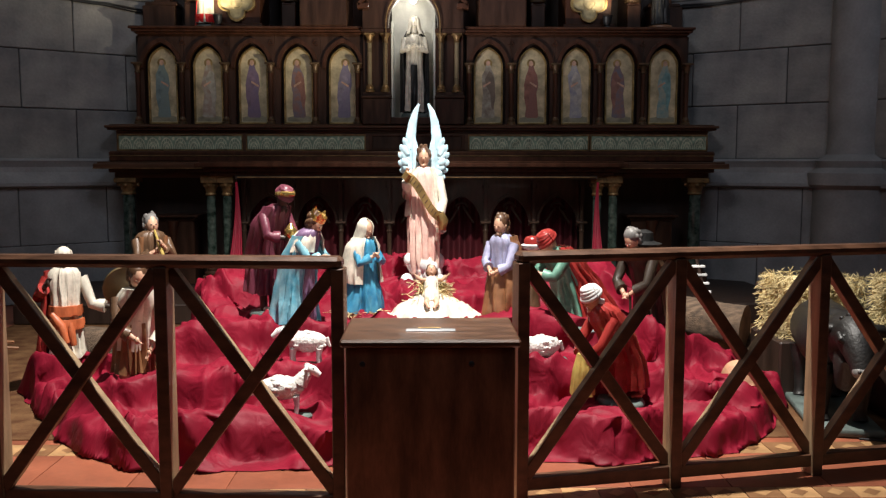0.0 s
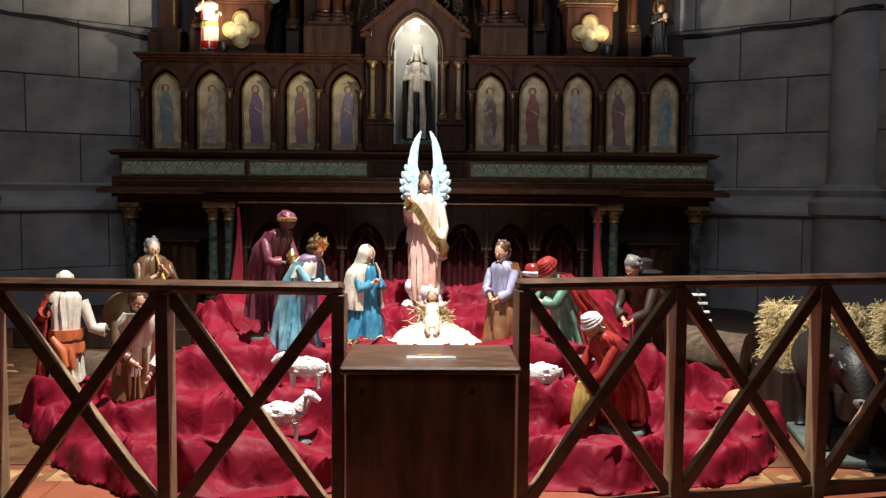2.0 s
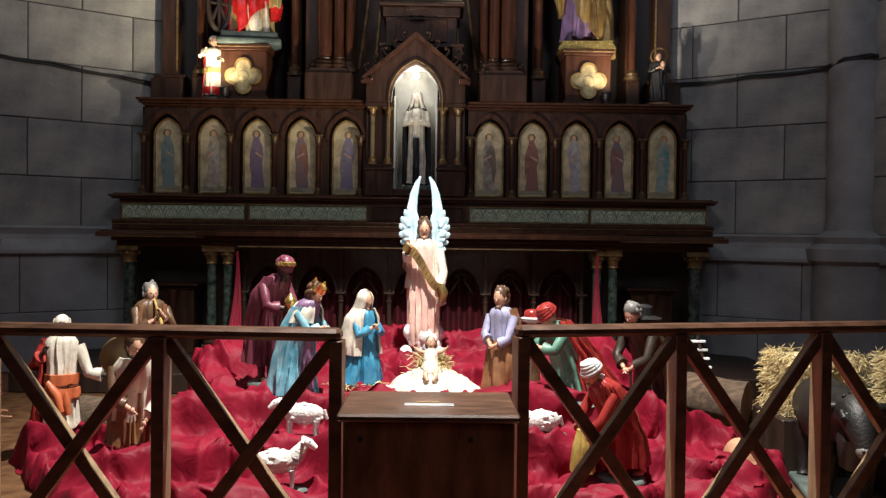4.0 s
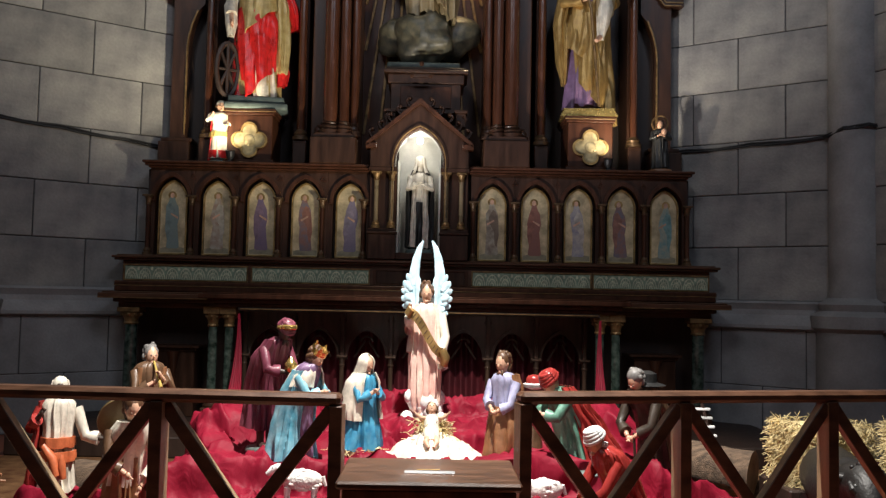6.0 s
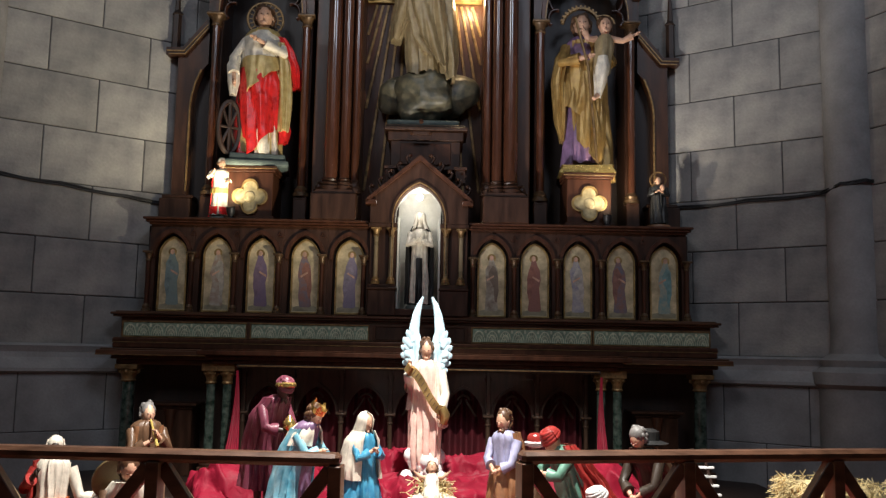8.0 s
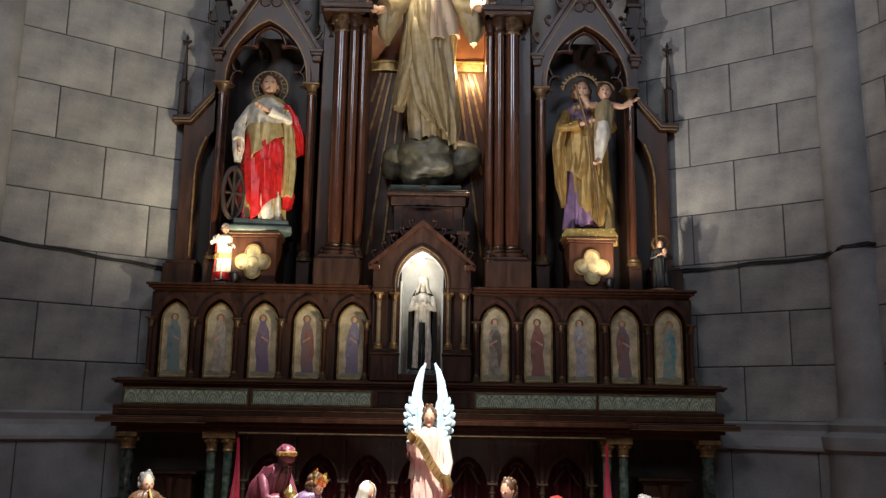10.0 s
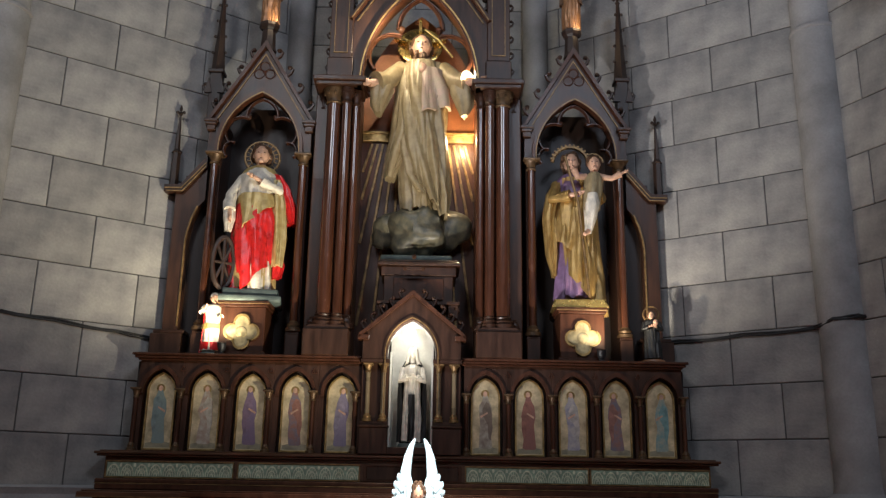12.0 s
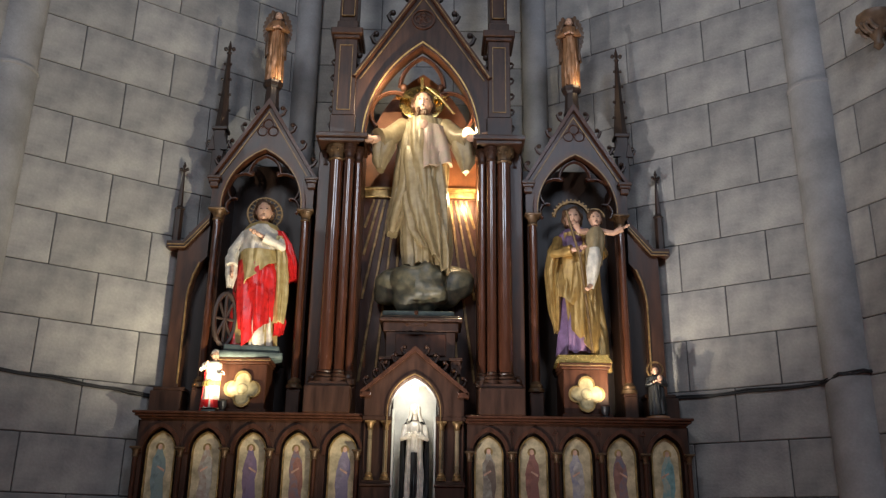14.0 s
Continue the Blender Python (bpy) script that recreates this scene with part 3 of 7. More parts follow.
for k in range(7):
    cx = (k - 3) * P
    bm = ring(B(), square_top(cx, P / 2 - 0.002, 0.74, 0.76, 1.19, 10), arch(cx, P / 2 - 0.045, 0.74, 0.76, 1.03, 10), -0.12, -0.06)
    ring(bm, arch(cx, P / 2 - 0.03, 0.74, 0.76, 1.055, 10), arch(cx, P / 2 - 0.05, 0.74, 0.76, 1.025, 10), -0.145, -0.1)
    for s in (-1, 1):
        tube(bm, [(cx + s * (0.12 - 0.1 * math.sin(j * 0.35)), -0.1, 0.76 + 0.05 * j - 0.02 * max(0, j - 2)) for j in range(5)], 0.011, 6)
    tube(bm, [(cx + 0.06 * math.cos(a), -0.1, 0.9 + 0.06 * math.sin(a)) for a in np.linspace(0.2, math.pi - 0.2, 9)], 0.01, 6)
    part("arch", bm, ARCADEWOOD, altar, "dark carved pointed arch", 40)
for k in range(8):
    cx = (k - 3.5) * P
    bm = B()
    colonnette(bm, cx, -0.15, STEP, 0.78, 0.022, 10, 0.1, 0.1)
    box(bm, cx - 0.02, cx + 0.02, -0.16, -0.1, 0.78, 1.19, 0.004)
    part("arcade_column", bm, ARCADEWOOD, altar, smooth=40)
for sx in (-1, 1):
    for k in range(4):
        bm = slab(B(), foil(sx * (0.23 + 0.465 * k), 1.115, 0.04, 4, 6), -0.135, -0.11)
        part("rosette", bm, WOOD, altar)

# ---- altarpiece ----
rt = thing("altarpiece", "tall dark oak gothic altarpiece with gables, painted panels and niches", "altarpiece", (0, 0.4, 1.45))
part("gradine_body", box(B(), -2.88, 2.88, 0.008, 0.5, 1.453, 1.655, 0.006), WOOD_H, rt)
bm = B()
for z0, z1, y0, e in ((1.655, 1.675, -0.04, 2.95), (1.675, 1.70, -0.06, 2.97), (1.70, 1.712, -0.03, 2.93)):
    part("cornice_moulding", box(B(), -e, e, y0, 0.5, z0, z1, 0.006), WOOD_H, rt)
for x0, x1 in ((-2.85, -1.665), (-1.61, -0.475), (0.545, 1.70), (1.735, 2.86)):
    f = part("frieze_panel", box(B(), x0, x1, -0.004, 0.02, 1.47, 1.604, 0.003), FRIEZE, rt, "pale green frieze with half-round rosettes")
    bm = ring(B(), [(x0 - 0.012, 1.458), (x1 + 0.012, 1.458), (x1 + 0.012, 1.616), (x0 - 0.012, 1.616), (x0 - 0.012, 1.458)], [(x0, 1.47), (x1, 1.47), (x1, 1.604), (x0, 1.604), (x0, 1.47)], -0.014, 0.012)
    part("gilt_frame", bm, GILTLINE, f)
    n = 9
    w = (x1 - x0) / n
    bm = B()
    for k in range(n):
        c = x0 + (k + 0.5) * w
        for r in (0.46, 0.3, 0.14):
            ring(bm, [(c + w * r * math.cos(a), 1.475 + 0.11 * r / 0.46 * math.sin(a)) for a in np.linspace(0, math.pi, 13)],
                 [(c + w * (r - 0.055) * math.cos(a), 1.475 + 0.11 * (r - 0.055) / 0.46 * math.sin(a)) for a in np.linspace(0, math.pi, 13)], -0.009, -0.002)
        for a in (0.6, 1.1, math.pi / 2, 2.04, 2.54):
            beam(bm, (c + w * 0.1 * math.cos(a), -0.006, 1.475 + 0.03 * math.sin(a)), (c + w * 0.42 * math.cos(a), -0.006, 1.475 + 0.1 * math.sin(a)), 0.004, 0.006, 0, up=(0, 1, 0))
        slab(bm, [(c + w / 2 + 0.012 * math.cos(a), 1.575 + 0.018 * math.sin(a)) for a in np.linspace(0, 2 * math.pi, 9)[:-1]], -0.008, -0.002)
    part("rosette_relief", bm, FRIEZE_LIGHT, f)
bm = box(B(), -0.40, 0.47, -0.02, 0.012, 1.475, 1.6, 0.004)
f = part("plain_panel", bm, WOOD, rt)
bm = ring(B(), [(-0.43, 1.462), (0.5, 1.462), (0.5, 1.612), (-0.43, 1.612), (-0.43, 1.462)], [(-0.4, 1.475), (0.47, 1.475), (0.47, 1.6), (-0.4, 1.6), (-0.4, 1.475)], -0.028, 0.01)
part("panel_frame", bm, WOOD_RED, f)

# the ten painted panels: each plate with its arch, gold ground and a plain painted shape
ROBES = [((0.2, 0.27, 0.24), (0.17, 0.25, 0.25)), ((0.34, 0.2, 0.14), (0.5, 0.45, 0.36)), ((0.15, 0.1, 0.2), (0.2, 0.12, 0.2)), ((0.12, 0.14, 0.2), (0.28, 0.1, 0.07)), ((0.2, 0.16, 0.26), (0.24, 0.2, 0.28)),
         ((0.5, 0.46, 0.36), (0.2, 0.14, 0.1)), ((0.26, 0.09, 0.08), (0.3, 0.1, 0.07)), ((0.3, 0.29, 0.38), (0.55, 0.5, 0.45)), ((0.13, 0.14, 0.2), (0.3, 0.12, 0.09)), ((0.42, 0.4, 0.3), (0.15, 0.32, 0.32))]
PITCH = 0.441
for a, b in ((-2.72, -0.49), (0.49, 2.72)):
    part("panel_backing", box(B(), a, b, 0.19, 0.5, 1.712, 2.58, 0.005), WOOD_DARK, rt)
random.seed(4)
for i in range(10):
    cx = (-2.45 + i * PITCH) if i < 5 else (0.735 + (i - 5) * 0.432)
    hw = 0.2205 if i < 5 else 0.216
    bm = ring(B(), square_top(cx, hw - 0.001, 1.712, 2.28, 2.58, 10), arch(cx, 0.168, 1.712, 2.28, 2.515, 10), 0.10, 0.188)
    bay = part("panel_bay", bm, WOOD, rt)
    bm = ring(B(), arch(cx, 0.2, 2.26, 2.28, 2.545, 10), arch(cx, 0.165, 2.26, 2.28, 2.50, 10), 0.07, 0.12)
    part("arch_moulding", bm, WOOD_RED, bay)
    bm = ring(B(), arch(cx, 0.142, 1.735, 2.28, 2.47, 10), arch(cx, 0.127, 1.75, 2.28, 2.452, 10), 0.135, 0.18)
    box(bm, cx - 0.142, cx + 0.142, 0.135, 0.18, 1.722, 1.737, 0.002)
    part("gilt_frame", bm, GILT, bay)
    part("painted_panel", slab(B(), tidy(arch(cx, 0.13, 1.737, 2.28, 2.455, 10)), 0.155, 0.185), PANELGOLD, bay, "gold ground with a painted robed shape")
    a, c = ROBES[i]
    a, c = [tuple(0.82 * v + 0.18 * w for v, w in zip(q, (0.24, 0.21, 0.15))) for q in (a, c)]
    g = material("robe_colours", a, 0.55, vary=0.35, scale=16, second=c)
    lean = random.uniform(-0.01, 0.01)
    prof = [(0.0, 2.31), (0.022, 2.30), (0.035, 2.25), (0.06, 2.2), (0.068, 2.1), (0.05, 2.02), (0.058, 1.9), (0.066, 1.8), (0.05, 1.785)]
    out = [(cx + w + lean * (z - 1.8) * 5, z) for w, z in prof] + [(cx - w * random.uniform(0.8, 1.1) + lean * (z - 1.8) * 5, z) for w, z in prof[::-1][:-1]]
    part("painted_robe", slab(B(), out, 0.1525, 0.1575), g, bay)
    g2 = material("mantle_colours", c, 0.55, vary=0.35, scale=16)
    sd = random.choice((-1, 1))
    mo = [(0.01, 2.24), (0.04, 2.22), (0.066, 2.12), (0.072, 1.98), (0.05, 1.86), (0.03, 1.9), (0.022, 2.02), (-0.02, 2.1), (-0.03, 2.16)]
    part("painted_mantle", slab(B(), [(cx + sd * w + lean * (z - 1.8) * 5, z) for w, z in mo], 0.1508, 0.1562), g2, bay)
    part("painted_arm", slab(B(), [(cx - sd * 0.05, 2.1), (cx + sd * 0.02, 2.14), (cx + sd * 0.025, 2.125), (cx - sd * 0.045, 2.08)], 0.1498, 0.1555), SKIN, bay)
    hz, hx = 2.315, cx + lean * 2.5
    part("painted_halo", slab(B(), [(hx + 0.042 * math.cos(t), hz + 0.042 * math.sin(t)) for t in np.linspace(0, 6.283, 17)[:-1]], 0.1532, 0.1574), GILT, bay)
    part("painted_head", slab(B(), [(hx + 0.021 * math.cos(t), hz + 0.027 * math.sin(t)) for t in np.linspace(0, 6.283, 13)[:-1]], 0.1512, 0.1572), SKIN, bay)
    part("painted_ground", slab(B(), [(cx - 0.118, 1.745), (cx + 0.118, 1.745), (cx + 0.118, 1.79), (cx + 0.03, 1.81), (cx - 0.05, 1.8), (cx - 0.118, 1.785)], 0.1536, 0.1576), paint("painted_earth", (0.3, 0.26, 0.17)), bay)
for sx in (-1, 1):
    for k, x in enumerate((0.545, 0.957, 1.39, 1.825, 2.25, 2.675)):
        bm = colonnette(B(), sx * x, 0.075, 1.712, 2.31, 0.021, 12, 0.1, 0.07, 0, 1)
        part("colonnette", bm, [WOOD_RED, BRONZE], rt, smooth=40)
    for k in range(4):
        x = sx * (1.17 + 0.43 * k - 0.215 + 0.0)
        bm = ring(B(), *(lambda o, i: (o + o[:1], i + i[:1]))(foil(x, 2.5, 0.03, 3, 8, math.pi / 2), foil(x, 2.5, 0.02, 3, 8, math.pi / 2)), 0.088, 0.102)
        part("trefoil", bm, WOOD_RED, rt)
    a, b = sorted((sx * 0.5, sx * 2.735))
    bm = B()
    for z0, z1, y0, e in ((2.58, 2.6, 0.06, -0.05), (2.6, 2.625, 0.035, -0.02), (2.625, 2.65, 0.01, 0.0)):
        box(bm, a - (e if sx < 0 else 0), b + (e if sx > 0 else 0), y0, 0.5, z0, z1, 0.006)
    part("shelf", bm, WOOD_RED, rt, "red-brown shelf with moulded edge")

# ---- middle tabernacle with its lit niche ----
tb = thing("tabernacle", "gabled oak tabernacle with white lit niche and slim columns", "tabernacle", (0, 0.1, 1.712))
for sx in (-1, 1):
    bm = B()
    a, b = sorted((sx * 0.215, sx * 0.49))
    box(bm, a, b, -0.06, 0.3, 1.712, 1.96, 0.006)
    box(bm, a - 0.01, b + 0.01, -0.075, 0.3, 1.96, 1.985, 0.006)
    box(bm, a, b, -0.03, 0.3, 1.985, 2.02, 0.004)
    box(bm, a + 0.005, b - 0.005, 0.04, 0.3, 2.02, 2.58, 0.004)
    box(bm, a - 0.005, b + 0.005, -0.06, 0.3, 2.58, 2.62, 0.005)
    part("pier", bm, WOOD, tb)
for sx in (-1, 1):
    for x in (0.27, 0.42):
        part("column", colonnette(B(), sx * x, 0.0, 2.02, 2.58, 0.022, 14, 0.09, 0.07, 0, 1), [material("pale_column", (0.3, 0.23, 0.14), 0.3, vary=0.3, metal=0.3), GILTLINE], tb, "pale gilt slim column", 40)
bm = ring(B(), gable(0, 0.48, 2.62, 2.86, 3.27, 12), arch(0, 0.24, 2.62, 2.66, 3.0, 12), -0.06, 0.02)
ring(bm, arch(0, 0.28, 2.62, 2.66, 3.05, 12), arch(0, 0.245, 2.62, 2.66, 3.005, 12), -0.085, -0.04)
part("gable", bm, WOOD, tb)
bm = ring(B(), line((-0.52, 2.86), (0, 3.30), 8) + line((0, 3.30), (0.52, 2.86), 8), line((-0.52, 2.82), (0, 3.25), 8) + line((0, 3.25), (0.52, 2.82), 8), -0.1, 0.06)
box(bm, -0.53, -0.42, -0.1, 0.06, 2.8, 2.85, 0.005)
box(bm, 0.42, 0.53, -0.1, 0.06, 2.8, 2.85, 0.005)
part("gable_moulding", bm, WOOD_RED, tb)
bm = ring(B(), arch(0, 0.262, 2.1, 2.66, 3.03, 12), arch(0, 0.252, 2.1, 2.66, 3.017, 12), -0.092, -0.06)
part("gilt_arch_line", bm, GILTLINE, tb)
bm = ring(B(), arch(0, 0.235, 2.6, 2.66, 2.99, 12), [(0.17 * math.cos(a) + (0.06 if math.cos(a) > 0.3 else -0.06 if math.cos(a) < -0.3 else 0), 2.68 + 0.22 * abs(math.sin(a)) + (0.04 if abs(math.cos(a)) < 0.4 else 0)) for a in np.linspace(math.pi, 0, len(arch(0, 1, 0, 1, 2.5, 12)))], -0.02, 0.0)
part("trefoil_tracery", bm, NICHEWHITE, tb)
bm = box(B(), -0.215, 0.215, 0.27, 0.3, 1.72, 3.0, 0.003)
box(bm, -0.215, -0.195, 0.05, 0.27, 1.72, 2.7, 0.003)
box(bm, 0.195, 0.215, 0.05, 0.27, 1.72, 2.7, 0.003)
box(bm, -0.24, 0.24, 0.03, 0.3, 3.0, 3.02, 0.003)
part("niche_lining", bm, NICHEWHITE, tb, "white lined niche, brightly lit")
part("niche_floor", box(B(), -0.214, 0.214, -0.06, 0.268, 1.714, 1.78, 0.004), WOOD, tb)
bm = box(B(), -0.36, 0.4, 0.3, 0.5, 1.715, 3.2, 0.01)
part("tabernacle_back", bm, WOOD_DARK, tb)
part("bulb", (lambda b: (ball(b, (0, 0.05, 2.90), 0.032), b)[1])(B()), BULB, tb, "glowing round bulb", 180)


def crocket(bm, x, y, z, sx, s=0.05, mi=0):
    """A curled leaf on the slope of a gable."""
    tube(bm, [(x, y, z), (x + sx * s * 0.5, y, z + s * 0.35), (x + sx * s * 0.75, y, z + s * 0.9), (x + sx * s * 0.45, y, z + s * 1.25), (x + sx * s * 0.15, y, z + s * 1.05)],
         [s * 0.26, s * 0.24, s * 0.22, s * 0.26, s * 0.16], 6, mi)
    ball(bm, (x + sx * s * 0.3, y - s * 0.1, z + s * 1.15), s * 0.3, mi, seg=6)


for sx in (-1, 1):
    for k in range(5):
        t = (k + 0.6) / 5.5
        bm = B()
        crocket(bm, sx * 0.5 * (1 - t), -0.02, 2.86 + 0.43 * t, sx, 0.075)
        part("crocket", bm, WOOD, tb, "curled leaf carving", 60)
bm = beam(B(), (0, -0.02, 3.24), (0, -0.02, 3.66), 0.03, 0.03, 0.003)
beam(bm, (-0.09, -0.02, 3.54), (0.09, -0.02, 3.54), 0.03, 0.03, 0.003)
for a, b in ((-0.09, 3.54), (0.09, 3.54), (0, 3.66)):
    ball(bm, (a, -0.02, b), 0.026, seg=6)
part("cross", bm, WOOD, tb)

def cusped(bm, cx, y, half, zs, za, r):
    """Three lobes with cusps between them, inside a pointed arch."""
    h = za - zs
    for s in (-1, 1):
        for off, rr in ((0, r), (-r * 1.2, r * 0.45)):
            tube(bm, [(cx + s * (half * 0.5 + half * 0.41 * math.cos(a)), y + off, zs + h * 0.34 + half * 0.42 * math.sin(a)) for a in np.linspace(-0.75, 2.0, 15)], rr, 6)
            tube(bm, [(cx + s * (half * 0.72 + half * 0.2 * math.cos(a)), y + off, zs + h * 0.02 + half * 0.22 * math.sin(a)) for a in np.linspace(-0.9, 1.9, 9)], rr, 6)
            tube(bm, [(x, y + off, z) for x, z in half_arch(cx, half * 0.4, zs + h * 0.62, zs + h * 0.94, 9, s)], rr, 6)
        ball(bm, (cx + s * half * 0.34, y, zs + h * 0.62), r * 1.5, seg=8)
    return bm


# ---- bays, piers and gables above the shelf ----
part("upper_back", box(B(), -2.3, 2.3, 0.86, 0.95, 2.6, 5.55, 0.01), WOOD_DARK, rt)
part("bay_back_west", box(B(), -2.24, -1.18, 0.8, 0.858, 2.6, 5.6, 0.01), WOOD_DARK, rt)
part("bay_back_east", box(B(), 1.18, 2.24, 0.8, 0.858, 2.6, 5.6, 0.01), WOOD_DARK, rt)
for sx in (-1, 1):
    cx = sx * 1.715
    # columns of the side bay
    for x in (1.235, 2.19):
        bm = box(B(), sx * x - 0.07, sx * x + 0.07, 0.27, 0.42, 2.65, 2.9, 0.008)
        slab(bm, [(sx * x - 0.07, 2.9), (sx * x + 0.07, 2.9), (sx * x + 0.05, 2.95), (sx * x - 0.05, 2.95)], 0.29, 0.40)
        part("plinth", bm, WOOD, rt)
        part("bay_column", colonnette(B(), sx * x, 0.34, 2.93, 4.87, 0.04, 16, 0.13, 0.1, 0, 1), [SHAFTWOOD, BRONZE], rt, "red-brown column with worn gilt capital", 40)
        a, b = sorted((sx * x - 0.055, sx * x + 0.055))
        part("side_panel", box(B(), a, b, 0.4, 0.8, 2.65, 5.3, 0.006), WOOD, rt)
    # gable with pointed arch
    bm = ring(B(), gable(cx, 0.555, 4.87, 5.27, 6.13, 12), arch(cx, 0.43, 4.87, 4.9, 5.56, 12), 0.3, 0.42)
    g = part("bay_gable", bm, WOOD, rt, "dark oak gable over the niche", 30)
    bm = ring(B(), line((cx - 0.6, 5.2), (cx, 6.2), 8) + line((cx, 6.2), (cx + 0.6, 5.2), 8), line((cx - 0.56, 5.2), (cx, 6.12), 8) + line((cx, 6.12), (cx + 0.56, 5.2), 8), 0.25, 0.4)
    part("gable_moulding", bm, WOOD_RED, g)
    bm = ring(B(), line((cx - 0.5, 5.22), (cx, 6.05), 8) + line((cx, 6.05), (cx + 0.5, 5.22), 8), line((cx - 0.487, 5.22), (cx, 6.03), 8) + line((cx, 6.03), (cx + 0.487, 5.22), 8), 0.288, 0.302)
    part("gilt_line", bm, GILTLINE, g)
    bm = ring(B(), arch(cx, 0.475, 4.87, 4.9, 5.63, 12), arch(cx, 0.425, 4.87, 4.9, 5.555, 12), 0.26, 0.34)
    part("arch_moulding", bm, WOOD_RED, g)
    bm = ring(B(), arch(cx, 0.44, 4.87, 4.9, 5.575, 12), arch(cx, 0.43, 4.87, 4.9, 5.56, 12), 0.253, 0.262)
    part("arch_gilt_line", bm, GILTLINE, g)
    # cusped tracery in the arch
    bm = cusped(B(), cx, 0.36, 0.43, 4.9, 5.56, 0.02)
    part("tracery", bm, WOOD_RED, g, smooth=60)
    bm = B()
    for o in ((0, 0.06), (-0.06, -0.03), (0.06, -0.03)):
        tube(bm, [(cx + o[0] + 0.055 * math.cos(a), 0.297, 5.83 + o[1] + 0.055 * math.sin(a)) for a in np.linspace(0, 6.283, 15)], 0.008, 5)
    part("trefoil", bm, WOOD_RED, g, smooth=60)
    for s in (-1, 1):
        for k in range(4):
            t = (k + 0.7) / 4.6
            bm = B()
            crocket(bm, cx + s * 0.58 * (1 - t), 0.33, 5.24 + 0.95 * t, s, 0.085)
            part("crocket", bm, WOOD, g, "curled leaf carving", 60)
        # corner brackets of the gable
        x = cx + s * 0.53
        bm = box(B(), x - 0.06, x + 0.06, 0.24, 0.42, 5.17, 5.2, 0.005)
        box(bm, x - 0.075, x + 0.075, 0.225, 0.42, 5.2, 5.235, 0.006)
        box(bm, x - 0.045, x + 0.045, 0.26, 0.42, 5.11, 5.17, 0.006)
        part("bracket", bm, WOOD, g)
    bm = lathe(B(), cx, 0.36, [(0.1, 6.1), (0.085, 6.16), (0.075, 6.36), (0.1, 6.38), (0.115, 6.41), (0.115, 6.44), (0.08, 6.445)], 8)
    part("finial_pedestal", bm, WOOD_DARK, g)
    # tall pinnacle outside the gable
    px = sx * 2.275
    bm = box(B(), px - 0.065, px + 0.065, 0.38, 0.51, 5.2, 5.85, 0.008)
    box(bm, px - 0.085, px + 0.085, 0.36, 0.53, 5.85, 5.89, 0.006)
    pin = part("pinnacle", bm, WOOD_DARK, rt, "slender dark pinnacle")
    bm = lathe(B(), px, 0.445, [(0.078, 5.89), (0.045, 6.35), (0.02, 6.86), (0.03, 6.87), (0.03, 6.885), (0.016, 6.895), (0.022, 6.96), (0.004, 7.04)], 4)
    part("spire", bm, WOOD_DARK, pin)
    bm = B()
    for s in (-1, 1):
        for k in range(4):
            ball(bm, (px + s * (0.07 - 0.012 * k), 0.43, 6.12 + 0.2 * k), 0.018, seg=6)
        ball(bm, (px + s * 0.045, 0.445, 6.93), 0.026, seg=6)
    part("knobs", bm, WOOD_DARK, pin)
    for s in (-1, 1):
        bm = B()
        slab(bm, [(px + s * 0.07 - 0.04, 5.6), (px + s * 0.07 + 0.04, 5.6), (px + s * 0.07, 5.78)], 0.36, 0.4)
        crocket(bm, px + s * 0.08, 0.38, 5.62, s, 0.07)
        part("gablet", bm, WOOD_DARK, pin)
    # wing beyond the bay
    o = lambda pts: [(sx * x, z) for x, z in pts]
    bm = slab(B(), o([(2.28, 4.86), (2.55, 4.52), (2.72, 4.52), (2.72, 4.44), (2.53, 4.44), (2.28, 4.72)]), 0.38, 0.56)
    wing = part("wing_cornice", bm, WOOD, rt, "stepped side wing cornice")
    bm = slab(B(), o([(2.285, 4.78), (2.535, 4.485), (2.71, 4.485), (2.71, 4.472), (2.53, 4.472), (2.285, 4.765)]), 0.368, 0.38)
    slab(bm, o([(2.285, 4.74), (2.52, 4.45), (2.69, 4.45), (2.69, 4.44), (2.515, 4.44), (2.285, 4.725)]), 0.368, 0.38)
    part("gilt_line", bm, GILTLINE, wing)
    inner = [(2.44, 2.93), (2.44, 3.9), (2.43, 4.0), (2.4, 4.15), (2.34, 4.29), (2.28, 4.36)]
    bm = slab(B(), o([(2.28, 4.72), (2.53, 4.44), (2.6, 4.44), (2.6, 2.93)] + inner), 0.42, 0.54)
    part("wing_post", bm, WOOD, rt)
    bm = tube(B(), [(sx * x, 0.415, z) for x, z in [(2.45, 2.98), (2.45, 3.9), (2.44, 4.0), (2.405, 4.15), (2.35, 4.29)]], 0.012, 6)
    part("wing_gilt", bm, GILTLINE, rt)
    a, b = sorted((sx * 2.22, sx * 2.6))
    part("wing_back", box(B(), a, b, 0.6, 0.66, 2.58, 4.7, 0.005), WOOD_DARK, rt)
    bm = box(B(), *sorted((sx * 2.38, sx * 2.7)), 0.36, 0.6, 2.65, 2.9, 0.008)
    box(bm, *sorted((sx * 2.36, sx * 2.68)), 0.38, 0.58, 2.9, 2.94, 0.008)
    part("wing_base", bm, WOOD, rt)
    # small spire on the wing
    bm = lathe(B(), sx * 2.645, 0.46, [(0.05, 4.5), (0.045, 4.9), (0.06, 4.91), (0.03, 4.95), (0.012, 5.35), (0.03, 5.37), (0.01, 5.4), (0.02, 5.43), (0.003, 5.48)], 6)
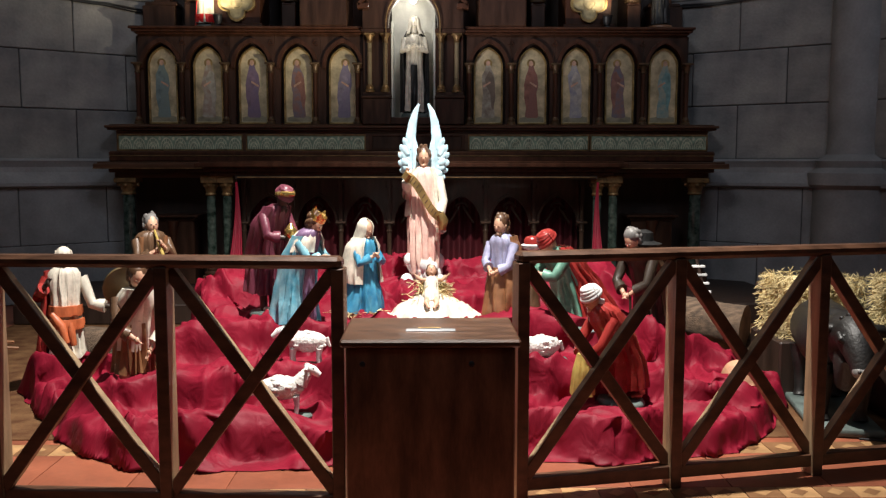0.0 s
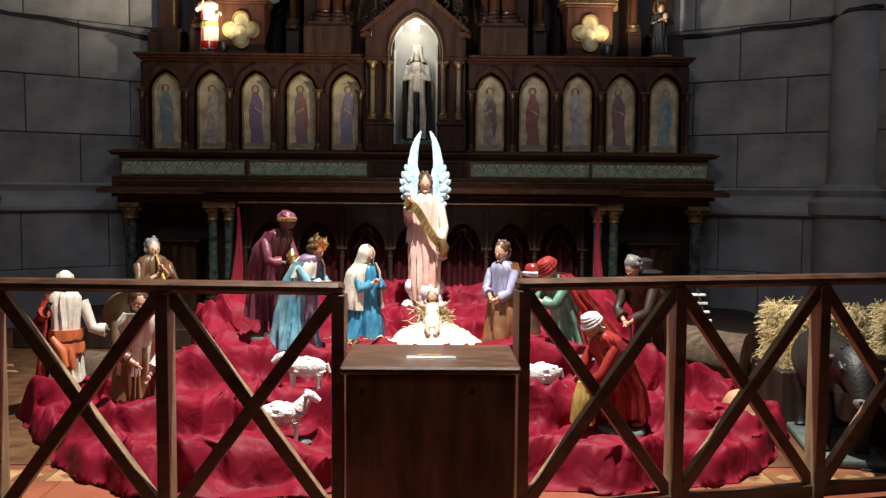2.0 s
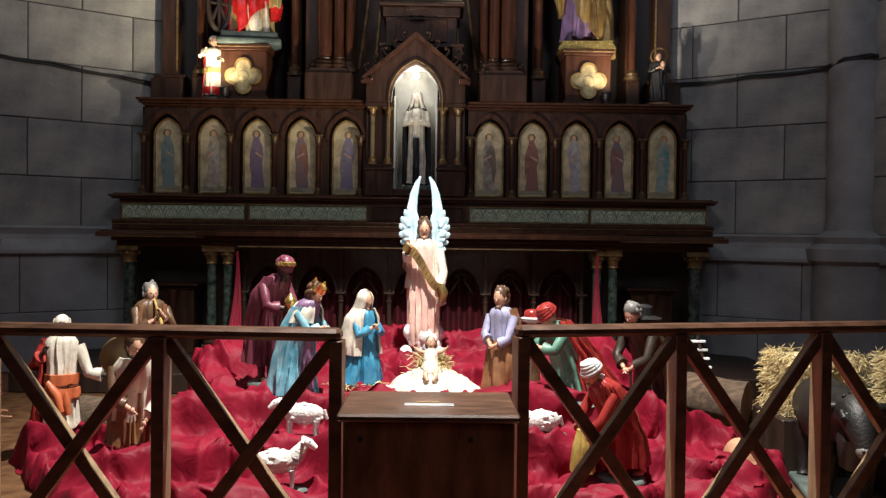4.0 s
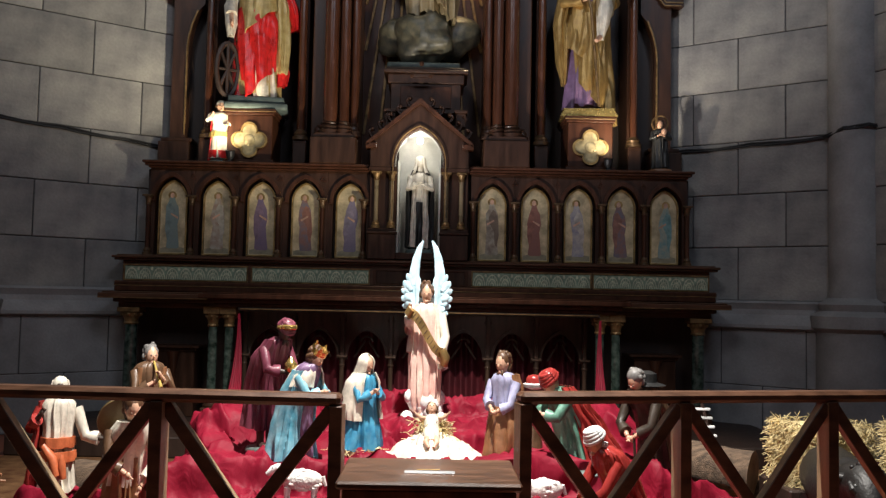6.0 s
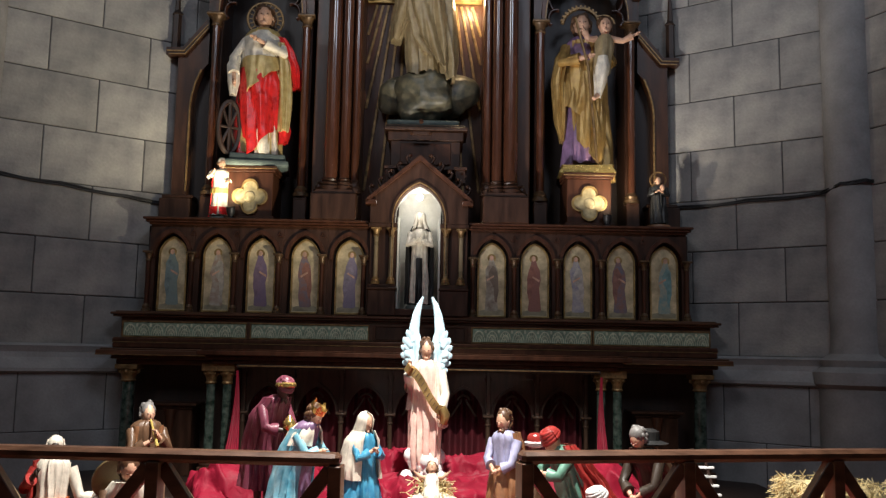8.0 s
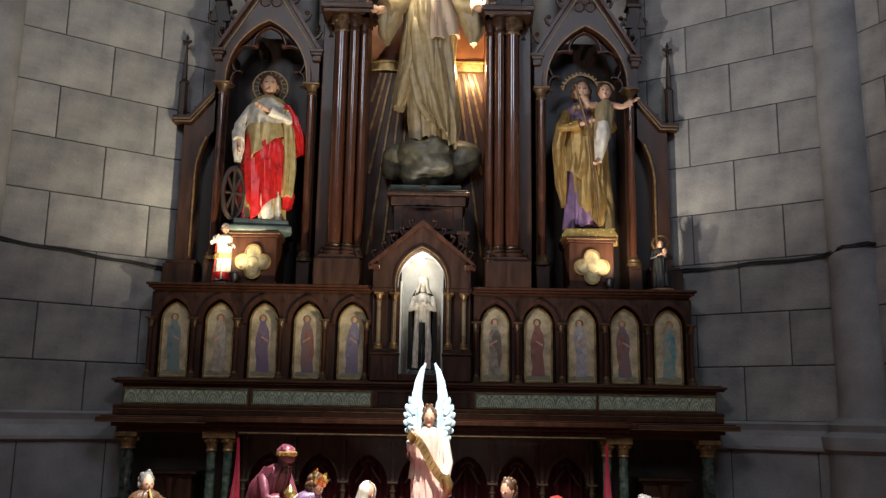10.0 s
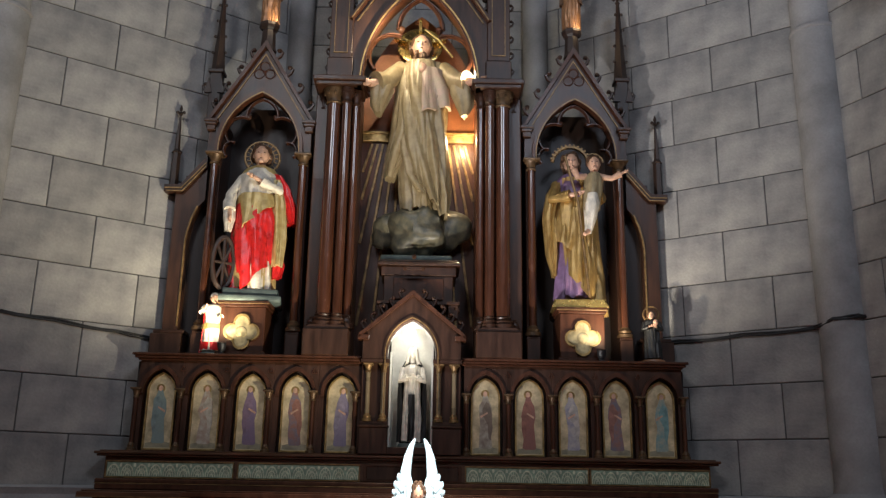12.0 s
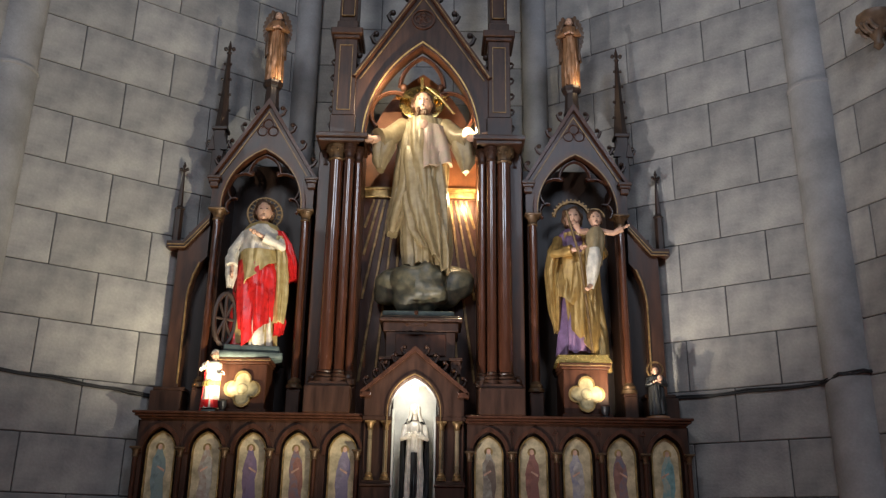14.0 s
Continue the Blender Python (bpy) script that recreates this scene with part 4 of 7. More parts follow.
    for s in (-1, 1):
        ball(bm, (sx * 2.645 + s * 0.035, 0.46, 5.39), 0.02, seg=6)
    part("wing_spire", bm, WOOD_DARK, rt)
    # clustered shafts of the middle bay
    for x, y, r in ((0.91, 0.16, 0.075), (0.77, 0.12, 0.05), (0.675, 0.2, 0.042), (1.04, 0.3, 0.04)):
        bm = lathe(B(), sx * x, y, [(r, 3.08), (r, 5.4)], 20)
        shaft = part("shaft", bm, SHAFTWOOD, rt, "tall polished red-brown shaft", 40)
        bm = lathe(B(), sx * x, y, [(r * 1.1, 5.38), (r * 1.25, 5.395), (r * 1.05, 5.41), (r * 1.1, 5.45), (r * 1.55, 5.52), (r * 1.45, 5.525), (r * 1.6, 5.54), (r * 1.6, 5.56)], 16)
        for k in range(8):
            a = k * math.pi / 4 + 0.2
            ball(bm, (sx * x + r * 1.3 * math.cos(a), y + r * 1.3 * math.sin(a), 5.495), r * 0.3, seg=6)
        part("capital", bm, BRONZE if r > 0.06 else WOOD, shaft, "", 40)
        bm = lathe(B(), sx * x, y, [(r * 1.75, 2.95), (r * 1.75, 3.0), (r * 1.45, 3.01), (r * 1.5, 3.035), (r * 1.1, 3.06), (r * 1.2, 3.075), (r, 3.09)], 16)
        part("base", bm, WOOD, shaft, "", 40)
    bm = box(B(), *sorted((sx * 0.63, sx * 1.09)), 0.0, 0.4, 2.65, 2.92, 0.01)
    slab(bm, o([(0.64, 2.92), (1.08, 2.92), (1.03, 2.96), (0.69, 2.96)]), 0.03, 0.4)
    part("pier_plinth", bm, WOOD, rt)
    part("pier_core", box(B(), *sorted((sx * 0.64, sx * 1.12)), 0.26, 0.8, 2.65, 5.55, 0.01), WOOD, rt)
    # upper pier
    bm = B()
    for x0, x1, y0, z0, z1 in ((0.60, 1.1, 0.0, 5.56, 5.60), (0.57, 1.13, -0.03, 5.60, 5.65), (0.6, 1.1, 0.0, 5.65, 5.67), (0.72, 1.0, 0.05, 5.67, 5.9), (0.735, 0.985, 0.06, 5.9, 6.86), (0.71, 1.01, 0.03, 6.86, 6.9), (0.68, 1.04, 0.0, 6.9, 6.98), (0.74, 0.98, 0.06, 6.98, 7.1), (0.76, 0.96, 0.08, 7.1, 9.2)):
        pier = part("pier_block", box(B(), *sorted((sx * x0, sx * x1)), y0, 0.45, z0, z1, 0.008), WOOD, rt)
    for z0, z1 in ((5.96, 6.78), (7.16, 7.9)):
        q = lambda i: [(sx * (0.785 + i), z0 + i), (sx * (0.935 - i), z0 + i), (sx * (0.935 - i), z1 - i), (sx * (0.785 + i), z1 - i), (sx * (0.785 + i), z0 + i)]
        bm = ring(B(), q(0), q(0.008), 0.05, 0.082)
        part("gilt_panel_line", bm, GILTLINE, pier)
    for k in range(5):
        bm = B()
        crocket(bm, sx * 1.0, 0.3, 5.85 + 0.2 * k, sx, 0.06)
        part("pier_crocket", bm, WOOD, pier, "", 60)
    # pedestal of the side statue
    c = sx * 1.71
    bm = box(B(), c - 0.225, c + 0.225, 0.13, 0.62, 2.65, 3.14, 0.006)
    box(bm, c - 0.245, c + 0.245, 0.11, 0.64, 3.14, 3.165, 0.005)
    box(bm, c - 0.26, c + 0.26, 0.095, 0.65, 3.165, 3.2, 0.006)
    box(bm, c - 0.25, c + 0.25, 0.105, 0.64, 2.65, 2.69, 0.005)
    ped = thing("statue_pedestal", "oak pedestal with a pale gilt quatrefoil plaque", "pedestal", (c, 0.38, 2.65), "statue pedestals")
    part("body", bm, WOOD_RED, ped)
    part("gilt_edge", box(B(), c - 0.262, c + 0.262, 0.09, 0.096, 3.168, 3.178, 0.001), GILTLINE, ped)
    pl = part("plaque", slab(B(), foil(c, 2.885, 0.165, 4, 10, math.pi / 4 + math.pi / 4), 0.118, 0.13), PALEGOLD, ped, "pale gilt quatrefoil plaque")
    f1, f2 = foil(c, 2.885, 0.178, 4, 10, math.pi / 2), foil(c, 2.885, 0.155, 4, 10, math.pi / 2)
    part("plaque_frame", ring(B(), f1 + f1[:1], f2 + f2[:1], 0.1, 0.13), GILT, pl)
    bm = lathe(B(), 0, 0, [(0.07, 0), (0.055, 0.004), (0.05, 0.012), (0.02, 0.016)], 12)
    bmesh.ops.transform(bm, matrix=pose(c, 0.119, 2.885, 90), verts=bm.verts)
    part("plaque_boss", bm, PALEGOLD, pl)
    # small spotlight on the shelf
    lp = thing("spotlight", "small black spotlight on the altar shelf", "spotlight", (sx * 1.88, 0.06, 2.65), "shelf spotlights")
    bm = lathe(B(), 0, 0, [(0.022, -0.07), (0.04, -0.03), (0.045, 0.02), (0.05, 0.03)], 14)
    bmesh.ops.transform(bm, matrix=pose(sx * 1.88, 0.05, 2.735, 14), verts=bm.verts)
    part("lamp_head", bm, CABLE, lp)
    part("foot", lathe(B(), sx * 1.88, 0.06, [(0.035, 2.65), (0.03, 2.662), (0.01, 2.67), (0.01, 2.7)], 10), CABLE, lp)

# middle gable and its arch
bm = ring(B(), gable(0, 0.74, 5.56, 6.36, 7.52, 14), arch(0, 0.62, 5.56, 5.6, 6.78, 14), 0.08, 0.22)
mg = part("middle_gable", bm, WOOD, rt, "tall dark oak middle gable", 30)
L = lambda h, z0, z1: line((-h, z0), (0, z1), 8) + line((0, z1), (h, z0), 8)
part("gable_moulding", ring(B(), L(0.78, 6.38, 7.62), L(0.74, 6.36, 7.53), 0.02, 0.22), WOOD_RED, mg)
bm = ring(B(), L(0.7, 6.36, 7.44), L(0.686, 6.36, 7.42), 0.066, 0.082)
ring(bm, L(0.755, 6.372, 7.57), L(0.745, 6.368, 7.555), 0.008, 0.021)
part("gilt_line", bm, GILTLINE, mg)
part("arch_moulding", ring(B(), arch(0, 0.665, 5.56, 5.6, 6.86, 14), arch(0, 0.615, 5.56, 5.6, 6.775, 14), 0.03, 0.14), WOOD_RED, mg)
part("arch_gilt", ring(B(), arch(0, 0.645, 5.56, 5.6, 6.825, 14), arch(0, 0.632, 5.56, 5.6, 6.805, 14), 0.02, 0.032), GILT, mg)
bm = cusped(B(), 0, 0.2, 0.62, 5.6, 6.78, 0.028)
part("cusped_tracery", bm, WOOD_RED, mg, "", 60)
bm = B()
for k in range(4):
    a = math.pi / 2 * k
    tube(bm, [(0.045 * math.cos(a) + 0.045 * math.cos(t), 0.07, 7.14 + 0.045 * math.sin(a) + 0.045 * math.sin(t)) for t in np.linspace(0, 6.283, 13)], 0.008, 5)
tube(bm, [(0.125 * math.cos(t), 0.07, 7.14 + 0.125 * math.sin(t)) for t in np.linspace(0, 6.283, 25)], 0.012, 6)
part("rosette", bm, WOOD_RED, mg, "", 60)
for s in (-1, 1):
    for k in range(4):
        t = (k + 0.45) / 4.2
        bm = B()
        crocket(bm, s * 0.76 * (1 - t), 0.14, 6.42 + 1.2 * t, s, 0.12)
        part("crocket", bm, WOOD_DARK, mg, "curled leaf carving", 60)
# niche of the middle bay: lining with carved rays
part("niche_back", box(B(), -0.64, 0.64, 0.70, 0.78, 2.66, 5.3, 0.005), WOOD_RED, rt, "red-brown panelled niche back")
part("niche_head", slab(B(), tidy(arch(0, 0.64, 5.3, 5.6, 6.8, 12)), 0.72, 0.78), NICHEORANGE, rt, "orange-brown head of the niche")
bm = box(B(), -0.63, 0.63, 0.66, 0.7, 5.18, 5.3, 0.006)
box(bm, -0.635, 0.635, 0.645, 0.7, 5.27, 5.3, 0.004)
part("niche_band", bm, GILT, rt, "gilt band across the niche")
for s in (-1, 1):
    for k in range(7):
        x1, z1 = s * (0.16 + 0.06 * k), 5.16
        x0, z0 = s * (0.1 + 0.19 * k), 2.7
        if abs(x0) > 0.62:
            f = (0.62 - abs(x1)) / (abs(x0) - abs(x1))
            x0, z0 = s * 0.62, z1 + (z0 - z1) * f
        bm = beam(B(), (x0, 0.69, z0), (x1, 0.69, z1), 0.03, 0.014, 0.004, up=(0, 1, 0))
        part("carved_ray", bm, GILTLINE, rt)
part("niche_side", (lambda b: (box(b, -0.66, -0.635, 0.25, 0.78, 2.66, 5.6, 0.004), box(b, 0.635, 0.66, 0.25, 0.78, 2.66, 5.6, 0.004), b)[2])(B()), WOOD_RED, rt)
part("lamp_arm", tube(B(), [(0.05, 0.12, 6.3), (0.2, 0.11, 6.17), (0.36, 0.1, 5.96)], 0.013, 8), GILT, rt, "thin brass arm across the niche", 60)
bulb = part("niche_lamp", (lambda b: (ball(b, (0.6, 0.2, 5.74), 0.04), b)[1])(B()), BULB, rt, "glowing bulb in the niche", 180)
# stepped pedestal of the middle statue
md = thing("middle_pedestal", "stepped dark oak pedestal carrying the middle statue", "pedestal", (0.05, 0.3, 2.65))
bm = B()
for x0, x1, y0, z0, z1 in ((-0.3, 0.38, 0.302, 2.65, 3.2), (-0.31, 0.4, 0.14, 3.2, 3.5), (-0.34, 0.43, 0.12, 3.5, 3.6), (-0.38, 0.47, 0.08, 3.6, 3.635), (-0.36, 0.45, 0.1, 3.635, 3.66)):
    box(bm, x0, x1, y0, 0.62, z0, z1, 0.008)
part("body", bm, WOOD, md)
bm = box(B(), -0.21, 0.3, 0.118, 0.142, 3.25, 3.47, 0.004)
part("front_panel", bm, WOOD_RED, md)
for s in (-0.3, 0.4):
    bm = box(B(), s - 0.05, s + 0.05, 0.02, 0.14, 3.04, 3.2, 0.006)
    box(bm, s - 0.065, s + 0.065, 0.0, 0.14, 3.18, 3.21, 0.004)
    crocket(bm, s, 0.04, 3.06, 1 if s > 0 else -1, 0.07)
    part("corner_post", bm, WOOD, md)

# ---- painted statues: one mesh each ----


def loft(bm, rings, mi=0, seg=40, folds=11, amp=0.07, seed=0.0, a0=None, a1=None, thick=0.012, twist=1.5, hem=0.0):
    """A draped body. rings: z, half width, half depth, shift x, shift y. Folds deepen downwards. a0 to a1 (degrees, 270 is the front) leaves it open."""
    seg = int(seg * 2)
    zt = rings[-1][0]
    zb = rings[0][0]
    fine = []
    for p, q in zip(rings, rings[1:]):
        n = max(1, round((q[0] - p[0]) / 0.035))
        for k in range(n):
            t = k / n
            s = t * t * (3 - 2 * t) * 0.5 + t * 0.5
            fine.append([p[i] + (q[i] - p[i]) * (t if i == 0 else s) for i in range(5)])
    fine.append(list(rings[-1]))
    closed = a0 is None
    lo, hi = (0, 360) if closed else (a0, a1)
    rows, inner = [], []
    for z, rx, ry, ox, oy in fine:
        row, irow = [], []
        f = max(0.0, 1 - (z - zb) / max(0.01, zt - zb))
        for k in range(seg if closed else seg + 1):
            a = radians(lo + (hi - lo) * k / seg)
            c, s = math.cos(a), math.sin(a)
            w = noise.noise(Vector((c * folds * 0.42 + seed * 7.3, s * folds * 0.42 + seed, z * 2.2 + seed * 3.1)))
            w2 = noise.noise(Vector((c * folds + seed, s * folds, z * 5 + c * 3 + seed * 5)))
            g = 1.6 * abs(math.sin(folds * a * 0.5 + (twist + 1.5 * math.sin(seed)) * z + 1.8 * w + seed)) ** 0.75 - 0.9
            r = 1 + 1.3 * amp * (0.6 + 0.9 * f) * (g * 0.9 + w * 0.9 + w2 * 0.25)
            zz = z + f * (0.02 * w + hem * (c - 0.2 * math.sin(2 * a)))
            row.append(bm.verts.new((ox + rx * r * c, oy + ry * r * s, zz)))
            if not closed:
                irow.append(bm.verts.new((ox + (rx * r - thick) * c, oy + (ry * r - thick) * s, zz)))
        rows.append(row)
        inner.append(irow)
    n = len(rows[0])

    def skin(R, wrap):
        for p, q in zip(R, R[1:]):
            for k in range(n if wrap else n - 1):
                bm.faces.new((p[k], p[(k + 1) % n], q[(k + 1) % n], q[k])).material_index = mi
    skin(rows, closed)
    if closed:
        bm.faces.new(rows[0][::-1]).material_index = mi
        bm.faces.new(rows[-1]).material_index = mi
    else:
        skin(inner, False)
        for k in (0, n - 1):
            for i in range(len(rows) - 1):
                bm.faces.new((rows[i][k], rows[i + 1][k], inner[i + 1][k], inner[i][k])).material_index = mi
        for i in (0, len(rows) - 1):
            for k in range(n - 1):
                bm.faces.new((rows[i][k], rows[i][k + 1], inner[i][k + 1], inner[i][k])).material_index = mi


def stand(w=0.15, d=0.12, lean=0.0, side=0.0, flare=1.15, z0=0.02):
    """Rings of a standing robe of height 1; lean bows it forward."""
    rows = []
    for z, a, b in ((z0, flare, flare), (0.1, flare * 0.98, flare), (0.3, 0.98, 1.0), (0.5, 0.9, 0.9), (0.62, 0.86, 0.84), (0.72, 0.98, 0.82), (0.79, 1.0, 0.78), (0.825, 0.78, 0.68), (0.85, 0.34, 0.4)):
        rows.append((z, w * a, d * b, side * max(0, z - 0.3), -lean * max(0, z - 0.4) ** 1.3))
    return rows


def arm(bm, pts, sleeve, skin, r=0.045, bare=0.3):
    """Shoulder, elbow, hand: a sleeve that widens to the wrist and a hand."""
    s, e, h = [Vector(p) for p in pts]
    r *= 0.84
    w = e.lerp(h, 1 - bare)
    tube(bm, [s, s.lerp(e, 0.5), e, e.lerp(w, 0.5), w], [r * 1.1, r, r * 0.95, r, r * 1.15], 10, sleeve)
    tube(bm, [e.lerp(w, 0.6), w, h], [r * 0.5, r * 0.48, r * 0.42], 8, skin)
    d = (h - w).normalized()
    ball(bm, h + d * r * 0.5, r * 0.55, skin, 0.8, 1.1, 1.0, 8)
    for k in (-1, 0, 1):
        side = d.cross(Vector((0.3, 0.2, 1))).normalized()
        tube(bm, [h + d * r * 0.6 + side * k * r * 0.25, h + d * r * 1.5 + side * k * r * 0.3], [r * 0.18, r * 0.12], 5, skin)


def head(bm, c, r, skin, hair=None, beard=None, hood=None, hat=None, tilt=0.0, long=True):
    """Face, hair, beard, hood or headgear round a head at c. tilt: bowed forward, degrees."""
    v0 = set(bm.verts)
    x, y, z = 0.0, 0.0, 0.0
    ball(bm, (0, 0, 0), r, skin, 0.8, 0.92, 1.12, 14)
    ball(bm, (0, -r * 0.9, -r * 0.08), r * 0.17, skin, 0.7, 1, 1.3, 6)
    ball(bm, (0, -r * 0.72, -r * 0.78), r * 0.3, skin, 1, 0.8, 0.7, 8)
    for s in (-1, 1):
        ball(bm, (s * r * 0.3, -r * 0.78, r * 0.12), r * 0.13, skin, 1, 0.7, 0.6, 6)
        ball(bm, (s * r * 0.8, 0, -r * 0.05), r * 0.17, skin, 0.5, 1, 1.3, 6)
    tube(bm, [(0, 0.02 * r, -r * 1.9), (0, 0, -r * 0.7)], [r * 0.52, r * 0.46], 10, skin)
    if hair is not None:
        for k in range(26):
            a = random.uniform(-0.1, math.pi + 0.1)
            h = random.uniform(-0.35 if not long else -1.1, 0.95)
            q = math.sqrt(max(0.05, 1 - min(1, abs(h)) ** 2))
            ball(bm, (math.cos(a) * r * 0.86 * max(q, 0.62 if h < 0 else 0), (math.sin(a) * r * 0.9 + r * 0.12) * max(q, 0.7 if h < 0 else 0.0) + r * 0.12, h * r * 1.05 + r * 0.12), r * 0.33, hair, 1, 1, 1.25, 6)
        ball(bm, (0, r * 0.24, r * 0.3), r * 1.0, hair, 0.94, 0.98, 1.0, 12)
        for s in (-1, 1):
            ball(bm, (s * r * 0.3, -r * 0.86, r * 0.1), r * 0.09, hair, 1.3, 0.7, 0.7, 6)
        ball(bm, (0, -r * 0.86, -r * 0.46), r * 0.08, hair, 1.8, 0.5, 0.5, 6)
    if beard is not None:
        for k in range(14):
            ball(bm, (random.uniform(-0.42, 0.42) * r, -r * random.uniform(0.45, 0.75), -r * random.uniform(0.75, 1.3)), r * 0.22, beard, 1, 1, 1.4, 6)
    if hood is not None:
        loft(bm, [(-r * 2.2, r * 1.75, r * 1.5, 0, r * 0.5), (-r * 1.2, r * 1.25, r * 1.2, 0, r * 0.4), (-r * 0.3, r * 1.1, r * 1.2, 0, r * 0.22), (r * 0.5, r * 1.06, r * 1.12, 0, r * 0.15), (r * 1.0, r * 0.75, r * 0.8, 0, r * 0.2), (r * 1.28, r * 0.15, r * 0.2, 0, r * 0.25)], hood, 24, 7, 0.05, random.random(), -58, 238, r * 0.12)
    if hat:
        kind, mi = hat
        if kind == "crown":
            n = 20
            lo = [(r * 0.92 * math.cos(2 * math.pi * k / n), r * 0.98 * math.sin(2 * math.pi * k / n)) for k in range(n)]
            for k in range(n):
                a, b = lo[k], lo[(k + 1) % n]
                za, zb = (r * (1.25 if k % 4 else 1.75), r * (1.25 if (k + 1) % 4 else 1.75))
                quad(bm, (*a, r * 0.55), (*b, r * 0.55), (b[0] * 1.12, b[1] * 1.12, zb), (a[0] * 1.12, a[1] * 1.12, za), mi)
                quad(bm, (a[0] * 0.9, a[1] * 0.9, r * 0.55), (b[0] * 0.9, b[1] * 0.9, r * 0.55), (b[0] * 1.04, b[1] * 1.04, zb), (a[0] * 1.04, a[1] * 1.04, za), mi)
        elif kind == "turban":
            for j in range(4):
                rr = r * (1.02 - 0.1 * j)
                tube(bm, [(rr * math.cos(a), rr * math.sin(a) + 0.1 * r, r * (0.42 + 0.24 * j) + 0.1 * r * math.sin(a + j)) for a in np.linspace(0, 6.283, 17)], r * 0.26, 8, mi)
            ball(bm, (0, r * 0.1, r * 1.05), r * 0.75, mi, 1, 1, 0.7, 10)
        elif kind == "cap":
            ball(bm, (0, r * 0.25, r * 0.5), r * 1.0, mi, 1, 0.95, 0.9, 12)
        elif kind == "brim":
            lathe(bm, 0, r * 0.15, [(r * 1.6, r * 0.42), (r * 1.65, r * 0.48), (r * 1.0, r * 0.62), (r * 0.95, r * 1.1), (r * 0.7, r * 1.35), (r * 0.2, r * 1.4)], 18, mi)
    vs = [v for v in bm.verts if v not in v0]
    bmesh.ops.transform(bm, matrix=Matrix.Translation(c) @ Matrix.Rotation(radians(tilt), 4, "X"), verts=vs)


def halo(bm, c, r, mi, w=0.25, rays=True):
    tube(bm, [(c[0] + r * math.cos(a), c[1], c[2] + r * math.sin(a)) for a in np.linspace(0, 6.283, 25)], r * 0.07, 6, mi)
    tube(bm, [(c[0] + r * (1 - w) * math.cos(a), c[1], c[2] + r * (1 - w) * math.sin(a)) for a in np.linspace(0, 6.283, 25)], r * 0.04, 6, mi)
    if rays:
        for k in range(20):
            a = k * math.pi / 10
            beam(bm, (c[0] + r * (1 - w) * math.cos(a), c[1], c[2] + r * (1 - w) * math.sin(a)), (c[0] + r * math.cos(a), c[1], c[2] + r * math.sin(a)), r * 0.05, r * 0.09, 0, mi, up=(0, 1, 0.01))


def wing(bm, sx, root, height, width, mi, rows=4):
    """A raised wing of layered feathers."""
    for j in range(rows):
        n = 9 - j
        for k in range(n):
            t = k / (n - 1)
            base = Vector((root[0] + sx * width * (0.05 + 0.3 * math.sin(2.6 * t)), root[1] - 0.014 * j, root[2] + height * (-0.12 + 0.78 * t)))
            an = radians(-14 + 98 * t ** 0.9)
            long = (width * 0.72 * (1 - 0.35 * t) + height * 0.24 * t) * (1 - 0.24 * j)
            d = Vector((sx * math.cos(an) * long, 0.025, math.sin(an) * long))
            w = 0.085 * height * (1.15 - 0.35 * t)
            v0 = set(bm.verts)
            tube(bm, [base, base + d * 0.45, base + d * 0.8, base + d * 0.95, base + d], [w * 0.8, w, w * 0.95, w * 0.6, w * 0.15], 8, mi)
            for v in bm.verts:
                if v not in v0:
                    v.co.y = base.y + (v.co.y - base.y) * 0.14
    tube(bm, [(root[0] + sx * width * (0.05 + 0.3 * math.sin(2.6 * t)), root[1] - 0.03, root[2] + height * (-0.14 + 0.92 * t)) for t in np.linspace(0, 1, 8)],
         [0.05 * height, 0.06 * height, 0.06 * height, 0.055 * height, 0.05 * height, 0.04 * height, 0.03 * height, 0.015 * height], 8, mi)


def oval_base(bm, w, d, h, mi, seed=0):
    n = 22
    pr = [(1.0, 0), (1.02, h * 0.3), (0.95, h * 0.85), (0.8, h)]
    rows = [[bm.verts.new((w * r * (1 + 0.05 * noise.noise(Vector((math.cos(6.283 * k / n) * 2, math.sin(6.283 * k / n) * 2, seed)))) * math.cos(6.283 * k / n), d * r * math.sin(6.283 * k / n), z)) for k in range(n)] for r, z in pr]
    for p, q in zip(rows, rows[1:]):
        for k in range(n):
            bm.faces.new((p[k], p[(k + 1) % n], q[(k + 1) % n], q[k])).material_index = mi
    bm.faces.new(rows[0][::-1]).material_index = mi
    bm.faces.new(rows[-1]).material_index = mi


def place(name, bm, mats, at, size, yaw, label, category, group=""):
    """Scales a shape of height 1 to its size, turns it (0 faces the nave, 90 east) and sets it on its place."""
    bm.normal_update()
    for v in bm.verts:
        if v.co.z > 0.06:
            v.co += v.normal * 0.003 * noise.noise(v.co * 13) * (1 if v.co.z < 0.8 else 0.35)
    bmesh.ops.transform(bm, matrix=Matrix.Diagonal((size, size, size, 1)), verts=bm.verts)
    ob = new(name, finish(bm, mats, name, 50))
    ob.matrix_world = pose(*at, 0, 0, yaw)
    return tagged(ob, label, category, group)


random.seed(11)
# red-robed statue with a wheel in the west niche
bm = B()
M = [SKIN, IVORY, RED, PALEGOLD_ROBE, HAIR, GILTLINE, BASEGREY, WOOD_DARK]
box(bm, -0.175, 0.175, -0.15, 0.15, 0, 0.035, 0.006, 6)
box(bm, -0.155, 0.155, -0.13, 0.13, 0.035, 0.075, 0.006, 6)
